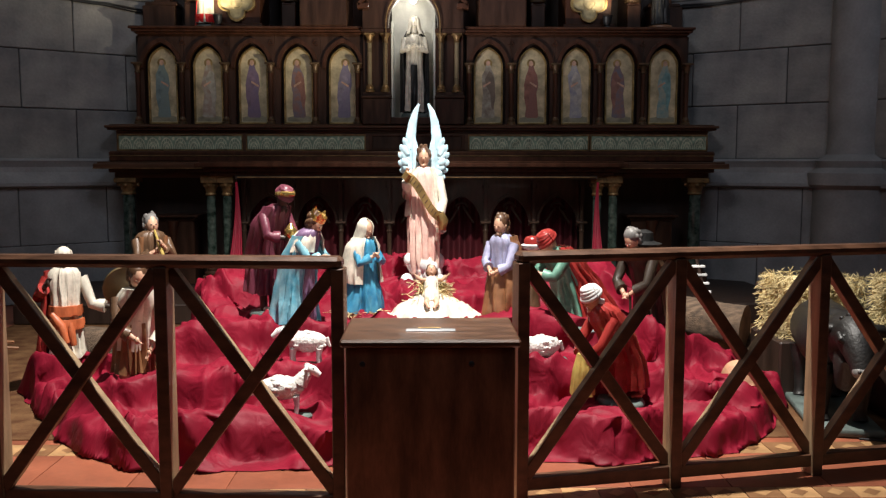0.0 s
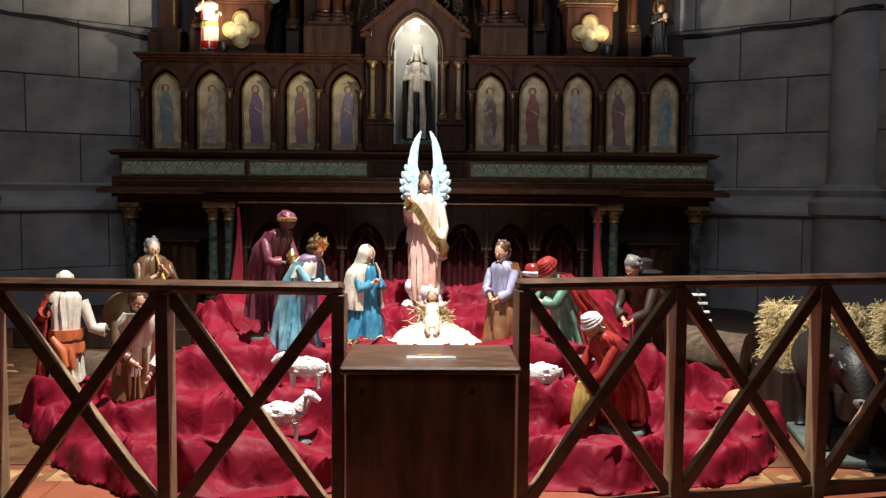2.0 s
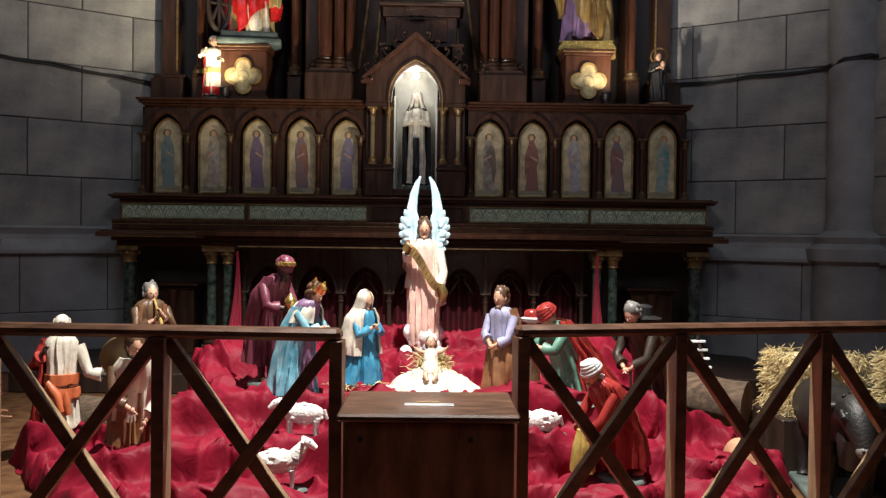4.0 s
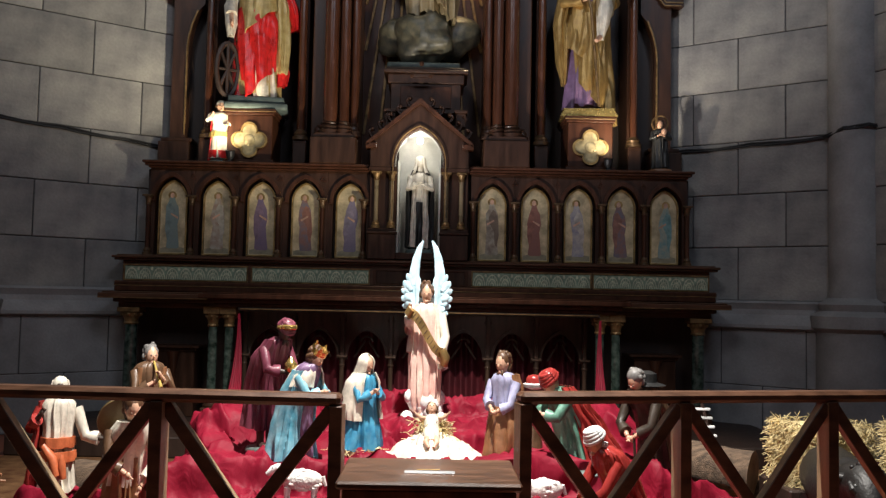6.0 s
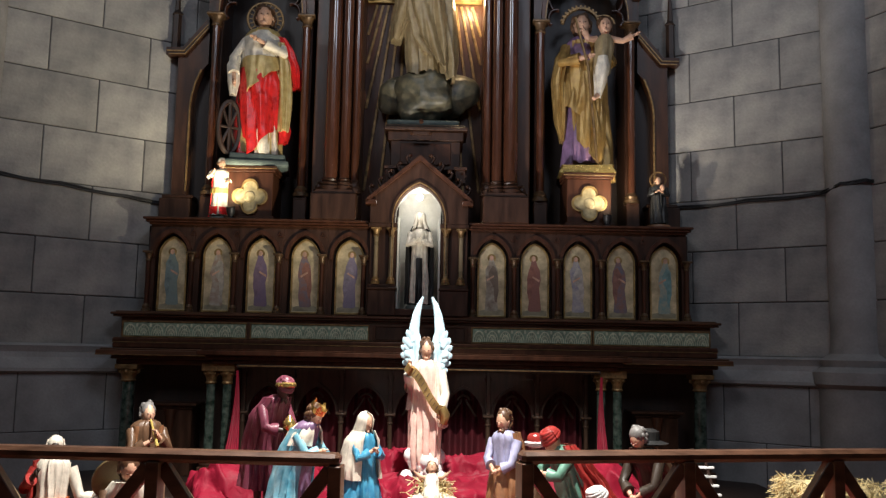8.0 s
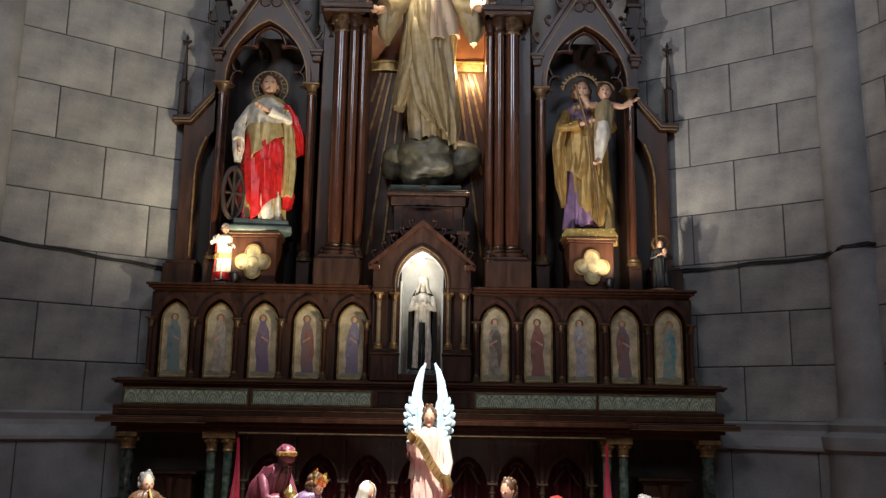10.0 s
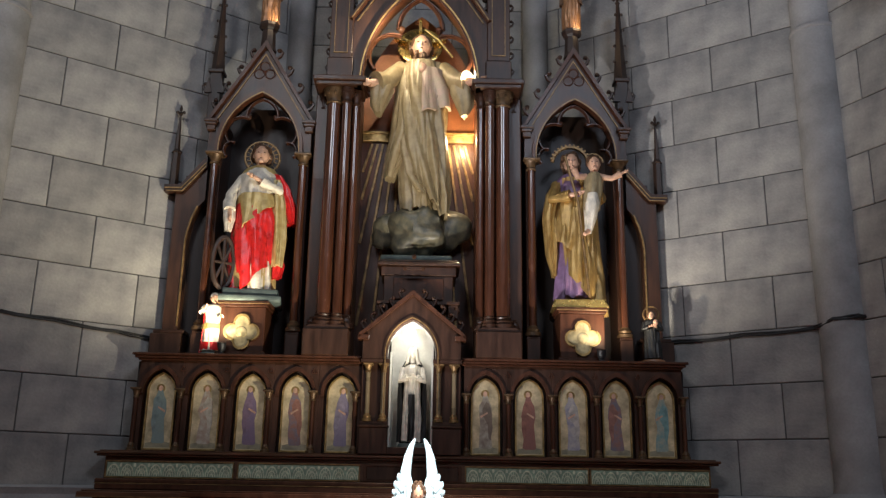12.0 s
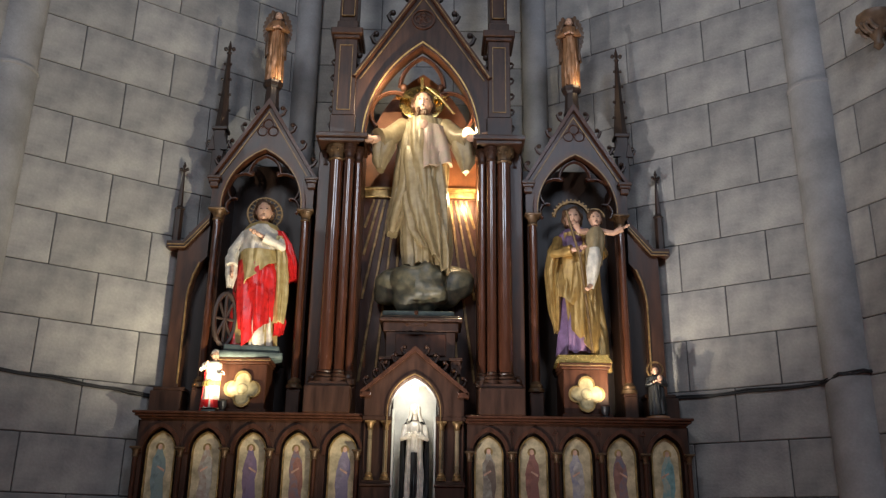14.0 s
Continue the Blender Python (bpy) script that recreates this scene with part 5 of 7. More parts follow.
loft(bm, [(z * 0.93 + 0.07, a, b, c, d) for z, a, b, c, d in stand(0.108, 0.1, 0.0, 0.0, 1.12)], 3, 44, 11, 0.07, 1.0)
loft(bm, [(0.075, 0.122, 0.118, 0.0, -0.004), (0.2, 0.118, 0.114, 0, -0.004), (0.3, 0.11, 0.106, 0, 0)], 1, 36, 10, 0.08, 1.3, 262, 330)
loft(bm, [(0.56, 0.112, 0.1, 0.0, -0.003), (0.7, 0.118, 0.098, 0.0, -0.003), (0.79, 0.112, 0.09, 0.0, -0.003), (0.83, 0.07, 0.07, 0, 0)], 1, 36, 7, 0.06, 1.4, twist=3)
loft(bm, [(0.12, 0.135, 0.128, -0.005, 0), (0.3, 0.14, 0.13, 0.0, -0.005), (0.48, 0.136, 0.122, 0.0, -0.005), (0.6, 0.122, 0.108, 0.0, 0)], 2, 48, 8, 0.1, 2.0, 140, 345, twist=5, hem=0.11)
loft(bm, [(0.5, 0.128, 0.114, 0, -0.012), (0.58, 0.126, 0.112, 0.0, -0.01), (0.66, 0.122, 0.104, 0, -0.006)], 3, 36, 6, 0.1, 2.9, 180, 350, twist=8, hem=0.09)
loft(bm, [(0.22, 0.035, 0.05, 0.135, -0.05), (0.4, 0.045, 0.055, 0.135, -0.05), (0.6, 0.045, 0.05, 0.125, -0.05), (0.76, 0.03, 0.04, 0.1, -0.03)], 3, 24, 6, 0.16, 3.0)
loft(bm, [(0.16, 0.035, 0.045, 0.125, -0.03), (0.24, 0.045, 0.05, 0.13, -0.035), (0.3, 0.03, 0.04, 0.13, -0.03)], 2, 20, 5, 0.16, 3.2)
loft(bm, [(0.5, 0.03, 0.04, 0.2, 0.0), (0.6, 0.045, 0.055, 0.18, 0.0), (0.72, 0.05, 0.06, 0.14, 0.0), (0.8, 0.035, 0.05, 0.1, 0.0)], 2, 24, 6, 0.16, 3.4)
loft(bm, [(0.42, 0.018, 0.02, -0.155, -0.09), (0.5, 0.034, 0.035, -0.155, -0.08), (0.6, 0.036, 0.035, -0.165, -0.06), (0.66, 0.03, 0.03, -0.15, -0.04)], 1, 20, 5, 0.14, 3.7)
arm(bm, [(-0.1, 0, 0.775), (-0.165, -0.05, 0.65), (-0.15, -0.12, 0.5)], 1, 0, 0.034)
arm(bm, [(0.1, 0, 0.775), (0.125, -0.09, 0.68), (-0.03, -0.14, 0.745)], 1, 0, 0.034)
head(bm, (0, -0.01, 0.925), 0.06, 0, 4)
halo(bm, (0, 0.06, 0.94), 0.105, 5, 0.3)
tube(bm, [(-0.165 + 0.095 * math.cos(a) * 0.6, -0.1 + 0.03 * math.cos(a), 0.225 + 0.15 * math.sin(a)) for a in np.linspace(0, 6.283, 25)], 0.014, 6, 7)
for k in range(4):
    a = k * math.pi / 4
    c, s = math.cos(a), math.sin(a)
    tube(bm, [(-0.165 + 0.055 * c, -0.1 + 0.03 * c, 0.225 + 0.15 * s), (-0.165 - 0.055 * c, -0.1 - 0.03 * c, 0.225 - 0.15 * s)], 0.009, 6, 7)
place("statue", bm, M, (-1.69, 0.36, 3.2), 1.78, 8, "painted statue in red and gold robes with a wheel", "statue", "niche statues")

# gold-robed bearded statue carrying a child figure in the east niche
bm = B()
M = [SKIN, GOLDROBE, PURPLE, HAIR, BLACK, GILTLINE, GOLD, IVORY, SILVERROBE]
slab(bm, [(-0.16, 0), (0.16, 0), (0.15, 0.02), (0.135, 0.035), (0.145, 0.045), (-0.145, 0.045), (-0.135, 0.035), (-0.15, 0.02)], -0.14, 0.13, 6)
loft(bm, [(z * 0.94 + 0.05, a, b, c, d) for z, a, b, c, d in stand(0.108, 0.1, 0.0, 0.0, 1.15)], 2, 44, 11, 0.09, 4.0)
loft(bm, [(0.1, 0.132, 0.13, 0.02, 0.0), (0.3, 0.136, 0.128, 0.012, -0.005), (0.5, 0.126, 0.118, 0, 0), (0.66, 0.122, 0.104, 0, 0), (0.8, 0.112, 0.088, 0, 0)], 1, 48, 9, 0.1, 5.0, 225, 400, twist=-4, hem=-0.13)
loft(bm, [(0.3, 0.13, 0.125, -0.01, 0.0), (0.46, 0.132, 0.122, 0, 0), (0.6, 0.126, 0.11, 0, 0)], 1, 36, 8, 0.1, 5.2, 205, 310, twist=-5, hem=-0.1)
loft(bm, [(0.2, 0.014, 0.025, -0.135, -0.03), (0.34, 0.034, 0.045, -0.145, -0.03), (0.55, 0.046, 0.055, -0.15, -0.03), (0.7, 0.05, 0.055, -0.125, -0.02), (0.78, 0.035, 0.045, -0.095, 0)], 1, 26, 6, 0.16, 5.5)
loft(bm, [(0.66, 0.1, 0.092, -0.01, -0.012), (0.74, 0.105, 0.09, -0.01, -0.01), (0.81, 0.075, 0.07, -0.01, 0)], 2, 30, 6, 0.06, 5.8, 225, 315)
arm(bm, [(-0.11, 0, 0.775), (-0.14, -0.08, 0.66), (0.0, -0.16, 0.67)], 1, 0, 0.036)
arm(bm, [(0.11, 0, 0.775), (0.145, -0.08, 0.66), (0.1, -0.17, 0.62)], 1, 0, 0.038)
head(bm, (-0.02, -0.01, 0.91), 0.058, 0, 3, 3)
tube(bm, [(-0.02 + 0.11 * math.cos(a), 0.05, 0.93 + 0.11 * math.sin(a)) for a in np.linspace(0.15, 3.0, 15)], 0.012, 6, 5)
for k in range(13):
    a = 0.3 + 2.55 * k / 12
    beam(bm, (-0.02 + 0.1 * math.cos(a), 0.04, 0.93 + 0.1 * math.sin(a)), (-0.02 + 0.125 * math.cos(a), 0.04, 0.93 + 0.125 * math.sin(a)), 0.01, 0.012, 0, 5, up=(0, 1, 0.01))
loft(bm, [(0.56, 0.045, 0.04, 0.075, -0.17), (0.63, 0.052, 0.045, 0.08, -0.16), (0.7, 0.055, 0.048, 0.09, -0.15), (0.77, 0.055, 0.042, 0.095, -0.14), (0.8, 0.03, 0.03, 0.1, -0.14)], 8, 20, 6, 0.1, 6.0, twist=6)
loft(bm, [(0.42, 0.018, 0.02, 0.05, -0.19), (0.5, 0.032, 0.032, 0.065, -0.19), (0.6, 0.042, 0.04, 0.075, -0.185), (0.66, 0.03, 0.03, 0.08, -0.18)], 7, 18, 5, 0.12, 6.4)
tube(bm, [(0.05, -0.2, 0.43), (0.025, -0.22, 0.405)], [0.018, 0.012], 8, 0)
head(bm, (0.1, -0.14, 0.855), 0.045, 0, 3, None, None, None, 0, False)
tube(bm, [(0.1 + 0.06 * math.cos(a), -0.09, 0.88 + 0.06 * math.sin(a)) for a in np.linspace(0.1, 2.0, 9)], 0.007, 6, 5)
arm(bm, [(0.13, -0.14, 0.78), (0.2, -0.15, 0.765), (0.27, -0.16, 0.8)], 0, 0, 0.022)
arm(bm, [(0.05, -0.14, 0.78), (0.0, -0.17, 0.77), (-0.03, -0.18, 0.83)], 0, 0, 0.022)
tube(bm, [(-0.07, -0.16, 0.9), (0.0, -0.18, 0.6), (0.05, -0.17, 0.05)], 0.008, 6, 5)
place("statue", bm, M, (1.71, 0.36, 3.2), 1.8, -4, "painted statue in golden robe carrying a small child figure", "statue", "niche statues")

# pale statue with open arms on a globe in the middle niche
bm = B()
M = [SKIN, SILVERROBE, ROSEROBE, HAIR, GOLD, GREYGREEN, BASEGREY]
box(bm, -0.135, 0.125, -0.09, 0.1, 0, 0.022, 0.005, 6)
vs = ball(bm, (0.0, 0, 0.128), 0.1, 5, 1.12, 0.95, 1.12, 40)
vs += ball(bm, (-0.085, 0.045, 0.15), 0.08, 5, 1.15, 0.7, 0.95, 28)
vs += ball(bm, (0.09, 0.045, 0.15), 0.085, 5, 1.15, 0.7, 1.0, 28)
for v in vs:
    v.co += (v.co - Vector((0, 0, 0.13))).normalized() * (0.03 * noise.noise(v.co * 14) + 0.012 * noise.noise(v.co * 34))
loft(bm, [(0.21, 0.074, 0.07, 0.01, -0.005), (0.3, 0.074, 0.07, 0.004, 0), (0.42, 0.079, 0.073, 0.0, 0), (0.55, 0.088, 0.076, 0.0, 0), (0.66, 0.092, 0.075, 0, 0), (0.76, 0.094, 0.07, 0, 0), (0.81, 0.082, 0.062, 0, 0), (0.845, 0.035, 0.035, 0, 0)], 1, 56, 10, 0.1, 7.0, twist=5)
loft(bm, [(0.225, 0.06, 0.09, 0.05, -0.012), (0.3, 0.088, 0.088, 0.03, -0.01), (0.45, 0.098, 0.088, 0.01, -0.01), (0.6, 0.1, 0.084, 0.0, -0.01), (0.74, 0.1, 0.076, 0, 0), (0.82, 0.08, 0.066, 0, 0)], 1, 48, 8, 0.11, 8.0, 205, 352, twist=9, hem=-0.045)
loft(bm, [(0.34, 0.02, 0.03, -0.115, 0.0), (0.42, 0.035, 0.05, -0.095, 0.0), (0.55, 0.05, 0.06, -0.062, 0.0), (0.72, 0.045, 0.06, -0.055, 0), (0.8, 0.03, 0.05, -0.05, 0)], 1, 28, 6, 0.15, 8.5)
loft(bm, [(0.58, 0.104, 0.094, 0.005, -0.008), (0.68, 0.104, 0.09, 0.005, -0.008), (0.78, 0.096, 0.078, 0, -0.005)], 2, 28, 6, 0.1, 9.0, 268, 345, twist=10, hem=0.03)
for s in (-1, 1):
    S = Vector((s * 0.08, -0.01, 0.8))
    E_ = Vector((s * 0.14, -0.06, 0.72))
    H = Vector((s * 0.2, -0.11, 0.69 if s < 0 else 0.71))
    tube(bm, [S, S.lerp(E_, 0.5), E_, E_.lerp(H, 0.6)], [0.036, 0.038, 0.04, 0.044], 14, 1)
    loft(bm, [(0.585, 0.012, 0.02, s * 0.165, -0.06), (0.62, 0.03, 0.03, s * 0.165, -0.065), (0.68, 0.044, 0.036, s * 0.155, -0.065), (0.72, 0.034, 0.034, s * 0.145, -0.06)], 1, 20, 5, 0.16, 9.5 + s)
    tube(bm, [E_, H], [0.022, 0.015], 8, 0)
    ball(bm, H + Vector((s * 0.012, -0.01, 0)), 0.018, 0, 1.2, 0.7, 0.9, 8)
    for k in (-1, 0, 1):
        tube(bm, [H + Vector((s * 0.02, -0.01, 0.008 * k)), H + Vector((s * 0.045, -0.02, 0.012 * k - 0.004))], 0.005, 5, 0)
ball(bm, (0.0, -0.085, 0.775), 0.018, 0, 1, 0.5, 1.2, 8)
head(bm, (-0.005, -0.02, 0.892), 0.046, 0, 3, 3)
old = set(bm.verts)
lathe(bm, 0, 0, [(0.09, 0), (0.092, 0.004), (0.085, 0.008), (0.06, 0.006), (0.03, 0.008)], 24, 4)
bmesh.ops.transform(bm, matrix=Matrix.Translation((-0.012, 0.035, 0.925)) @ Matrix.Rotation(radians(78), 4, "X"), verts=[v for v in bm.verts if v not in old])
for k in range(3):
    a = math.pi / 2 + (k - 1) * 1.35
    beam(bm, (-0.012 + 0.05 * math.cos(a), 0.015, 0.925 + 0.05 * math.sin(a)), (-0.012 + 0.105 * math.cos(a), 0.02, 0.925 + 0.105 * math.sin(a)), 0.012, 0.026, 0, 4, up=(0, 1, 0.01))
place("statue", bm, M, (0.03, 0.4, 3.66), 2.84, 0, "pale robed statue with open arms on a grey-green globe", "statue")

# dark-mantled statue in the lit tabernacle niche
bm = B()
M = [IVORY, BLACK, IVORY, BASEGREY, BLACK]
oval_base(bm, 0.13, 0.11, 0.04, 3)
loft(bm, [(0.04 + z * 0.9, a, b, c, d) for z, a, b, c, d in stand(0.09, 0.085, 0.0, 0, 1.05)], 2, 40, 9, 0.08, 10.0)
loft(bm, [(0.05, 0.125, 0.115, 0, 0.01), (0.3, 0.128, 0.112, 0, 0.01), (0.6, 0.13, 0.105, 0, 0.01), (0.74, 0.12, 0.095, 0, 0.01), (0.83, 0.075, 0.07, 0, 0.01)], 1, 40, 8, 0.1, 11.0, -25, 205)
loft(bm, [(0.05, 0.105, 0.108, 0, 0.0), (0.3, 0.1, 0.104, 0, 0), (0.5, 0.098, 0.1, 0, 0)], 4, 30, 7, 0.1, 11.5, 252, 288)
for s in (-1, 1):
    arm(bm, [(s * 0.09, 0, 0.76), (s * 0.115, -0.06, 0.63), (s * 0.015, -0.12, 0.68)], 2, 0, 0.034)
head(bm, (0, -0.02, 0.91), 0.052, 0, None, None, 2)
place("statue", bm, M, (0.01, 0.06, 1.78), 1.0, 0, "dark mantled white statue in the lit niche", "statue")

# small statues on the shelf
bm = B()
M = [SKIN, IVORY, RED, HAIR, OCHRE, BASEGREY]
oval_base(bm, 0.17, 0.15, 0.05, 5)
loft(bm, [(0.05 + z * 0.92, a, b, c, d) for z, a, b, c, d in stand(0.15, 0.13, 0, 0, 1.05)], 1, 36, 9, 0.07, 12.0)
loft(bm, [(0.04, 0.2, 0.16, 0.03, 0.02), (0.3, 0.19, 0.15, 0.03, 0.02), (0.6, 0.18, 0.13, 0.02, 0.02), (0.8, 0.13, 0.1, 0, 0.02)], 2, 30, 7, 0.08, 13.0, -50, 200)
loft(bm, [(0.08, 0.17, 0.15, 0, 0), (0.2, 0.17, 0.15, 0, 0)], 2, 30, 7, 0.05, 13.5)
loft(bm, [(0.42, 0.165, 0.145, 0, 0), (0.5, 0.16, 0.14, 0, 0)], 4, 30, 7, 0.05, 13.6)
arm(bm, [(-0.14, 0, 0.78), (-0.2, -0.06, 0.68), (-0.14, -0.14, 0.76)], 1, 0, 0.05)
arm(bm, [(0.14, 0, 0.78), (0.19, -0.06, 0.64), (0.08, -0.16, 0.6)], 1, 0, 0.05)
head(bm, (0, 0, 0.92), 0.08, 0, 3, None, None, ("cap", 1))
place("figurine", bm, M, (-2.02, 0.2, 2.65), 0.63, 15, "small painted figurine in white and red on the shelf", "figurine", "shelf figurines")
bm = B()
M = [SKIN, BLACK, HAIR, GILTLINE, BROWN]
oval_base(bm, 0.22, 0.18, 0.06, 4)
loft(bm, [(0.06 + z * 0.9, a, b, c, d) for z, a, b, c, d in stand(0.15, 0.13, 0, 0, 1.05)], 1, 36, 9, 0.08, 14.0)
for s in (-1, 1):
    arm(bm, [(s * 0.13, 0, 0.76), (s * 0.17, -0.07, 0.62), (s * 0.03, -0.16, 0.68)], 1, 0, 0.05)
head(bm, (0, 0, 0.9), 0.075, 0, 2)
ball(bm, (0.06, -0.16, 0.74), 0.05, 0, 1, 1, 1.3, 8)
halo(bm, (0, 0.08, 0.94), 0.15, 3, 0.12, False)
place("figurine", bm, M, (2.42, 0.15, 2.65), 0.54, -10, "small dark figurine with a thin halo on the shelf", "figurine", "shelf figurines")

# winged statues on the side gables
for sx in (-1, 1):
    bm = B()
    M = [SKIN, paint("bronze_robe", (0.34, 0.17, 0.08), 0.36, metal=0.35), LEATHER, HAIR, BASEGREY]
    loft(bm, [(z, a, b, c, d) for z, a, b, c, d in stand(0.1, 0.09, 0.0, 0, 1.0, 0)], 1, 32, 10, 0.08, 15.0 + sx)
    loft(bm, [(0.35, 0.12, 0.1, 0, 0.01), (0.6, 0.115, 0.1, 0, 0.01), (0.8, 0.1, 0.085, 0, 0.01)], 2, 30, 8, 0.1, 16.0 + sx, -40, 220)
    for s in (-1, 1):
        arm(bm, [(s * 0.09, 0, 0.78), (s * 0.12, -0.06, 0.68), (s * 0.02, -0.11, 0.7)], 1, 0, 0.034)
        wing(bm, s, (s * 0.03, 0.07, 0.62), 0.4, 0.13, 2, 3)
    head(bm, (0, -0.01, 0.9), 0.055, 0, 3)
    place("angel_statue", bm, M, (sx * 1.715, 0.36, 6.445), 0.97, sx * -12, "small bronze-brown winged statue on the gable", "statue", "gable statues")

# ---- the crib: red cloth over low steps ----
OUT = [(-2.3, -3.4), (-1.7, -4.3), (-1.45, -4.6), (-1.15, -4.8), (-0.6, -4.82), (-0.2, -4.75), (0.1, -4.8), (0.62, -4.7), (1.02, -4.76), (1.6, -4.6), (1.87, -4.3), (2.2, -3.7), (1.8, -3.5), (1.65, -3.1), (1.65, -2.6), (1.65, -1.9), (-1.55, -1.9), (-1.45, -2.8), (-1.2, -3.25), (-1.35, -3.66), (-2.0, -3.55)]


def edge(x, y):
    """Signed distance to the cloth's outline (inside plus) and the nearest point on it."""
    best, near, inside = 1e9, None, False
    for (ax, ay), (bx, by) in zip(OUT, OUT[1:] + OUT[:1]):
        t = max(0, min(1, ((x - ax) * (bx - ax) + (y - ay) * (by - ay)) / ((bx - ax) ** 2 + (by - ay) ** 2)))
        px, py = ax + t * (bx - ax), ay + t * (by - ay)
        d = math.hypot(x - px, y - py)
        if d < best:
            best, near = d, (px, py)
        if (ay > y) != (by > y) and x < (bx - ax) * (y - ay) / (by - ay) + ax:
            inside = not inside
    return (best if inside else -best), near


TIER_Y = (-4.9, -4.76, -4.73, -4.68, -4.58, -4.24, -4.21, -4.16, -4.04, -3.76, -3.73, -3.68, -3.55, -2.98, -2.94, -2.88, -2.24, -2.2, -2.14, -1.9)
TIER_Z = (0.0, 0.02, 0.15, 0.165, 0.12, 0.115, 0.28, 0.295, 0.24, 0.235, 0.42, 0.435, 0.395, 0.39, 0.5, 0.51, 0.48, 0.58, 0.59, 0.57)


def fold(x, y):
    """Height of the creases at a place: long pinched ridges that bend and cross."""
    q = Vector((x * 1.3, y * 1.3, 0.3))
    wx, wy_ = noise.noise(q * 1.7) * 0.6, noise.noise(q * 1.7 + Vector((7, 3, 1))) * 0.6

    def crest(u, v, w):
        return (1 - min(1.0, abs(noise.noise(Vector((u, v, w)))) * 2.3)) ** 1.6
    a = crest((x + wx * 0.8) * 3.6, (y + wy_ * 0.5) * 1.1, 1.0)
    b = crest((x + wy_ * 0.6) * 1.5 + 5, (y + wx * 0.7) * 3.4, 4.0)
    c = crest((x + wx * 0.7) * 6.5 + y * 3.0, (y + wy_ * 0.6) * 2.4 - x, 8.0)
    return 0.055 * a + 0.05 * b + 0.028 * c + 0.02 * noise.noise(q * 1.6) - 0.03


def cloth_z(x, y, d=None):
    d = edge(x, y)[0] if d is None else d
    lump = 0.12 * math.exp(-((x + 1.25) ** 2 + (y + 2.75) ** 2) / 0.12) + 0.14 * math.exp(-((x - 1.35) ** 2 + (y + 2.55) ** 2) / 0.12)
    s = x * 0.9 + 0.12 * math.sin(3 * x)
    z = float(np.interp(y + 0.05 * math.sin(4.3 * x + 1) + 0.04 * noise.noise(Vector((x * 3, 0, 5))), TIER_Y, TIER_Z))
    low = 1 - 0.55 * max(0.0, min(1.0, (abs(x - 0.1) - 1.25) / 0.6))
    k = max(0.0, min(1.0, d / 0.05))
    k = k * k * (3 - 2 * k)
    return (z * low + lump) * k + fold(x, y) * (0.25 + 0.75 * k)


bm = B()
NX, NY = 400, 266
V = {}
for j in range(NY + 1):
    for i in range(NX + 1):
        x, y = -2.4 + 4.7 * i / NX, -4.95 + 3.1 * j / NY
        d, near = edge(x, y)
        if d > -0.035:
            if d < 0:
                w = 0.018 * noise.noise(Vector((x * 6, y * 6, 0)))
                x, y = near[0] + w, near[1] + w
            hang = 0.045 * math.sin(17 * x + 4 * noise.noise(Vector((x * 4, y * 2, 0)))) * max(0, 1 - abs(d) / 0.12) if d >= 0 else 0
            z = max(0.004, cloth_z(x, y, d) if d >= 0 else 0.004)
            slope = max(0.0, min(1.0, float(np.interp(y + 0.05, TIER_Y, TIER_Z) - np.interp(y - 0.05, TIER_Y, TIER_Z)) / 0.1))
            pleat = slope * (0.06 * abs(math.sin(9 * x + 5 * noise.noise(Vector((x * 1.6, y, 3))))) - 0.03 + 0.022 * math.sin(27 * x + 7 * noise.noise(Vector((x * 2, y * 3, 6))))) if d > 0.05 else 0
            V[i, j] = bm.verts.new((x + 0.02 * noise.noise(Vector((x * 5, y * 5, 9))), y + hang + pleat, z))
for (i, j), v in V.items():
    q = [V.get(p) for p in ((i, j), (i + 1, j), (i + 1, j + 1), (i, j + 1))]
    if all(q):
        bm.faces.new(q)
single("crib_cloth", bm, CLOTH, "crumpled deep red cloth spread over low steps", "cloth", (0, -3.4, 0), smooth=180)
# cloth hung from the altar's ends
for x, y0, s in ((-1.58, -1.1, -1), (1.68, -1.1, 1)):
    bm = B()
    rows = []
    for k in range(25):
        t = k / 24
        z = 1.17 - 0.995 * t
        row = []
        for i in range(15):
            u = i / 14 - 0.5
            w = 0.02 + 0.15 * t ** 1.3
            row.append(bm.verts.new((x + u * w + s * -0.06 * t, -0.66 - 0.6 * t * t - 0.03 * math.cos(i * 1.9 + 2 * t) * t, z)))
        rows.append(row)
    for p, q in zip(rows, rows[1:]):
        for i in range(14):
            bm.faces.new((p[i], p[i + 1], q[i + 1], q[i]))
    bmesh.ops.solidify(bm, geom=bm.faces[:], thickness=0.006)
    single("hanging_cloth", bm, CLOTH, "red cloth hung from the altar edge", "cloth", (x, -0.8, 0.45), "hanging cloths", smooth=180)

random.seed(21)
FIG = "crib figures"


def on(x, y, dz=0.0):
    return (x, y, max(0.0, cloth_z(x, y)) + dz - 0.015)


def crib(bm, mats, x, y, size, yaw, label, z=None, category="figurine", name="crib_figure"):
    at = on(x, y) if z is None else (x, y, z)
    for v in bm.verts:
        v.co.x *= 0.84
        v.co.y *= 0.93
    return place(name, bm, mats, at, size, yaw, label, category, FIG)


# king in plum robe with a gold cup
bm = B()
M = [DARKSKIN, PLUM, IVORY, GOLD, BASEGREY, PLUM]
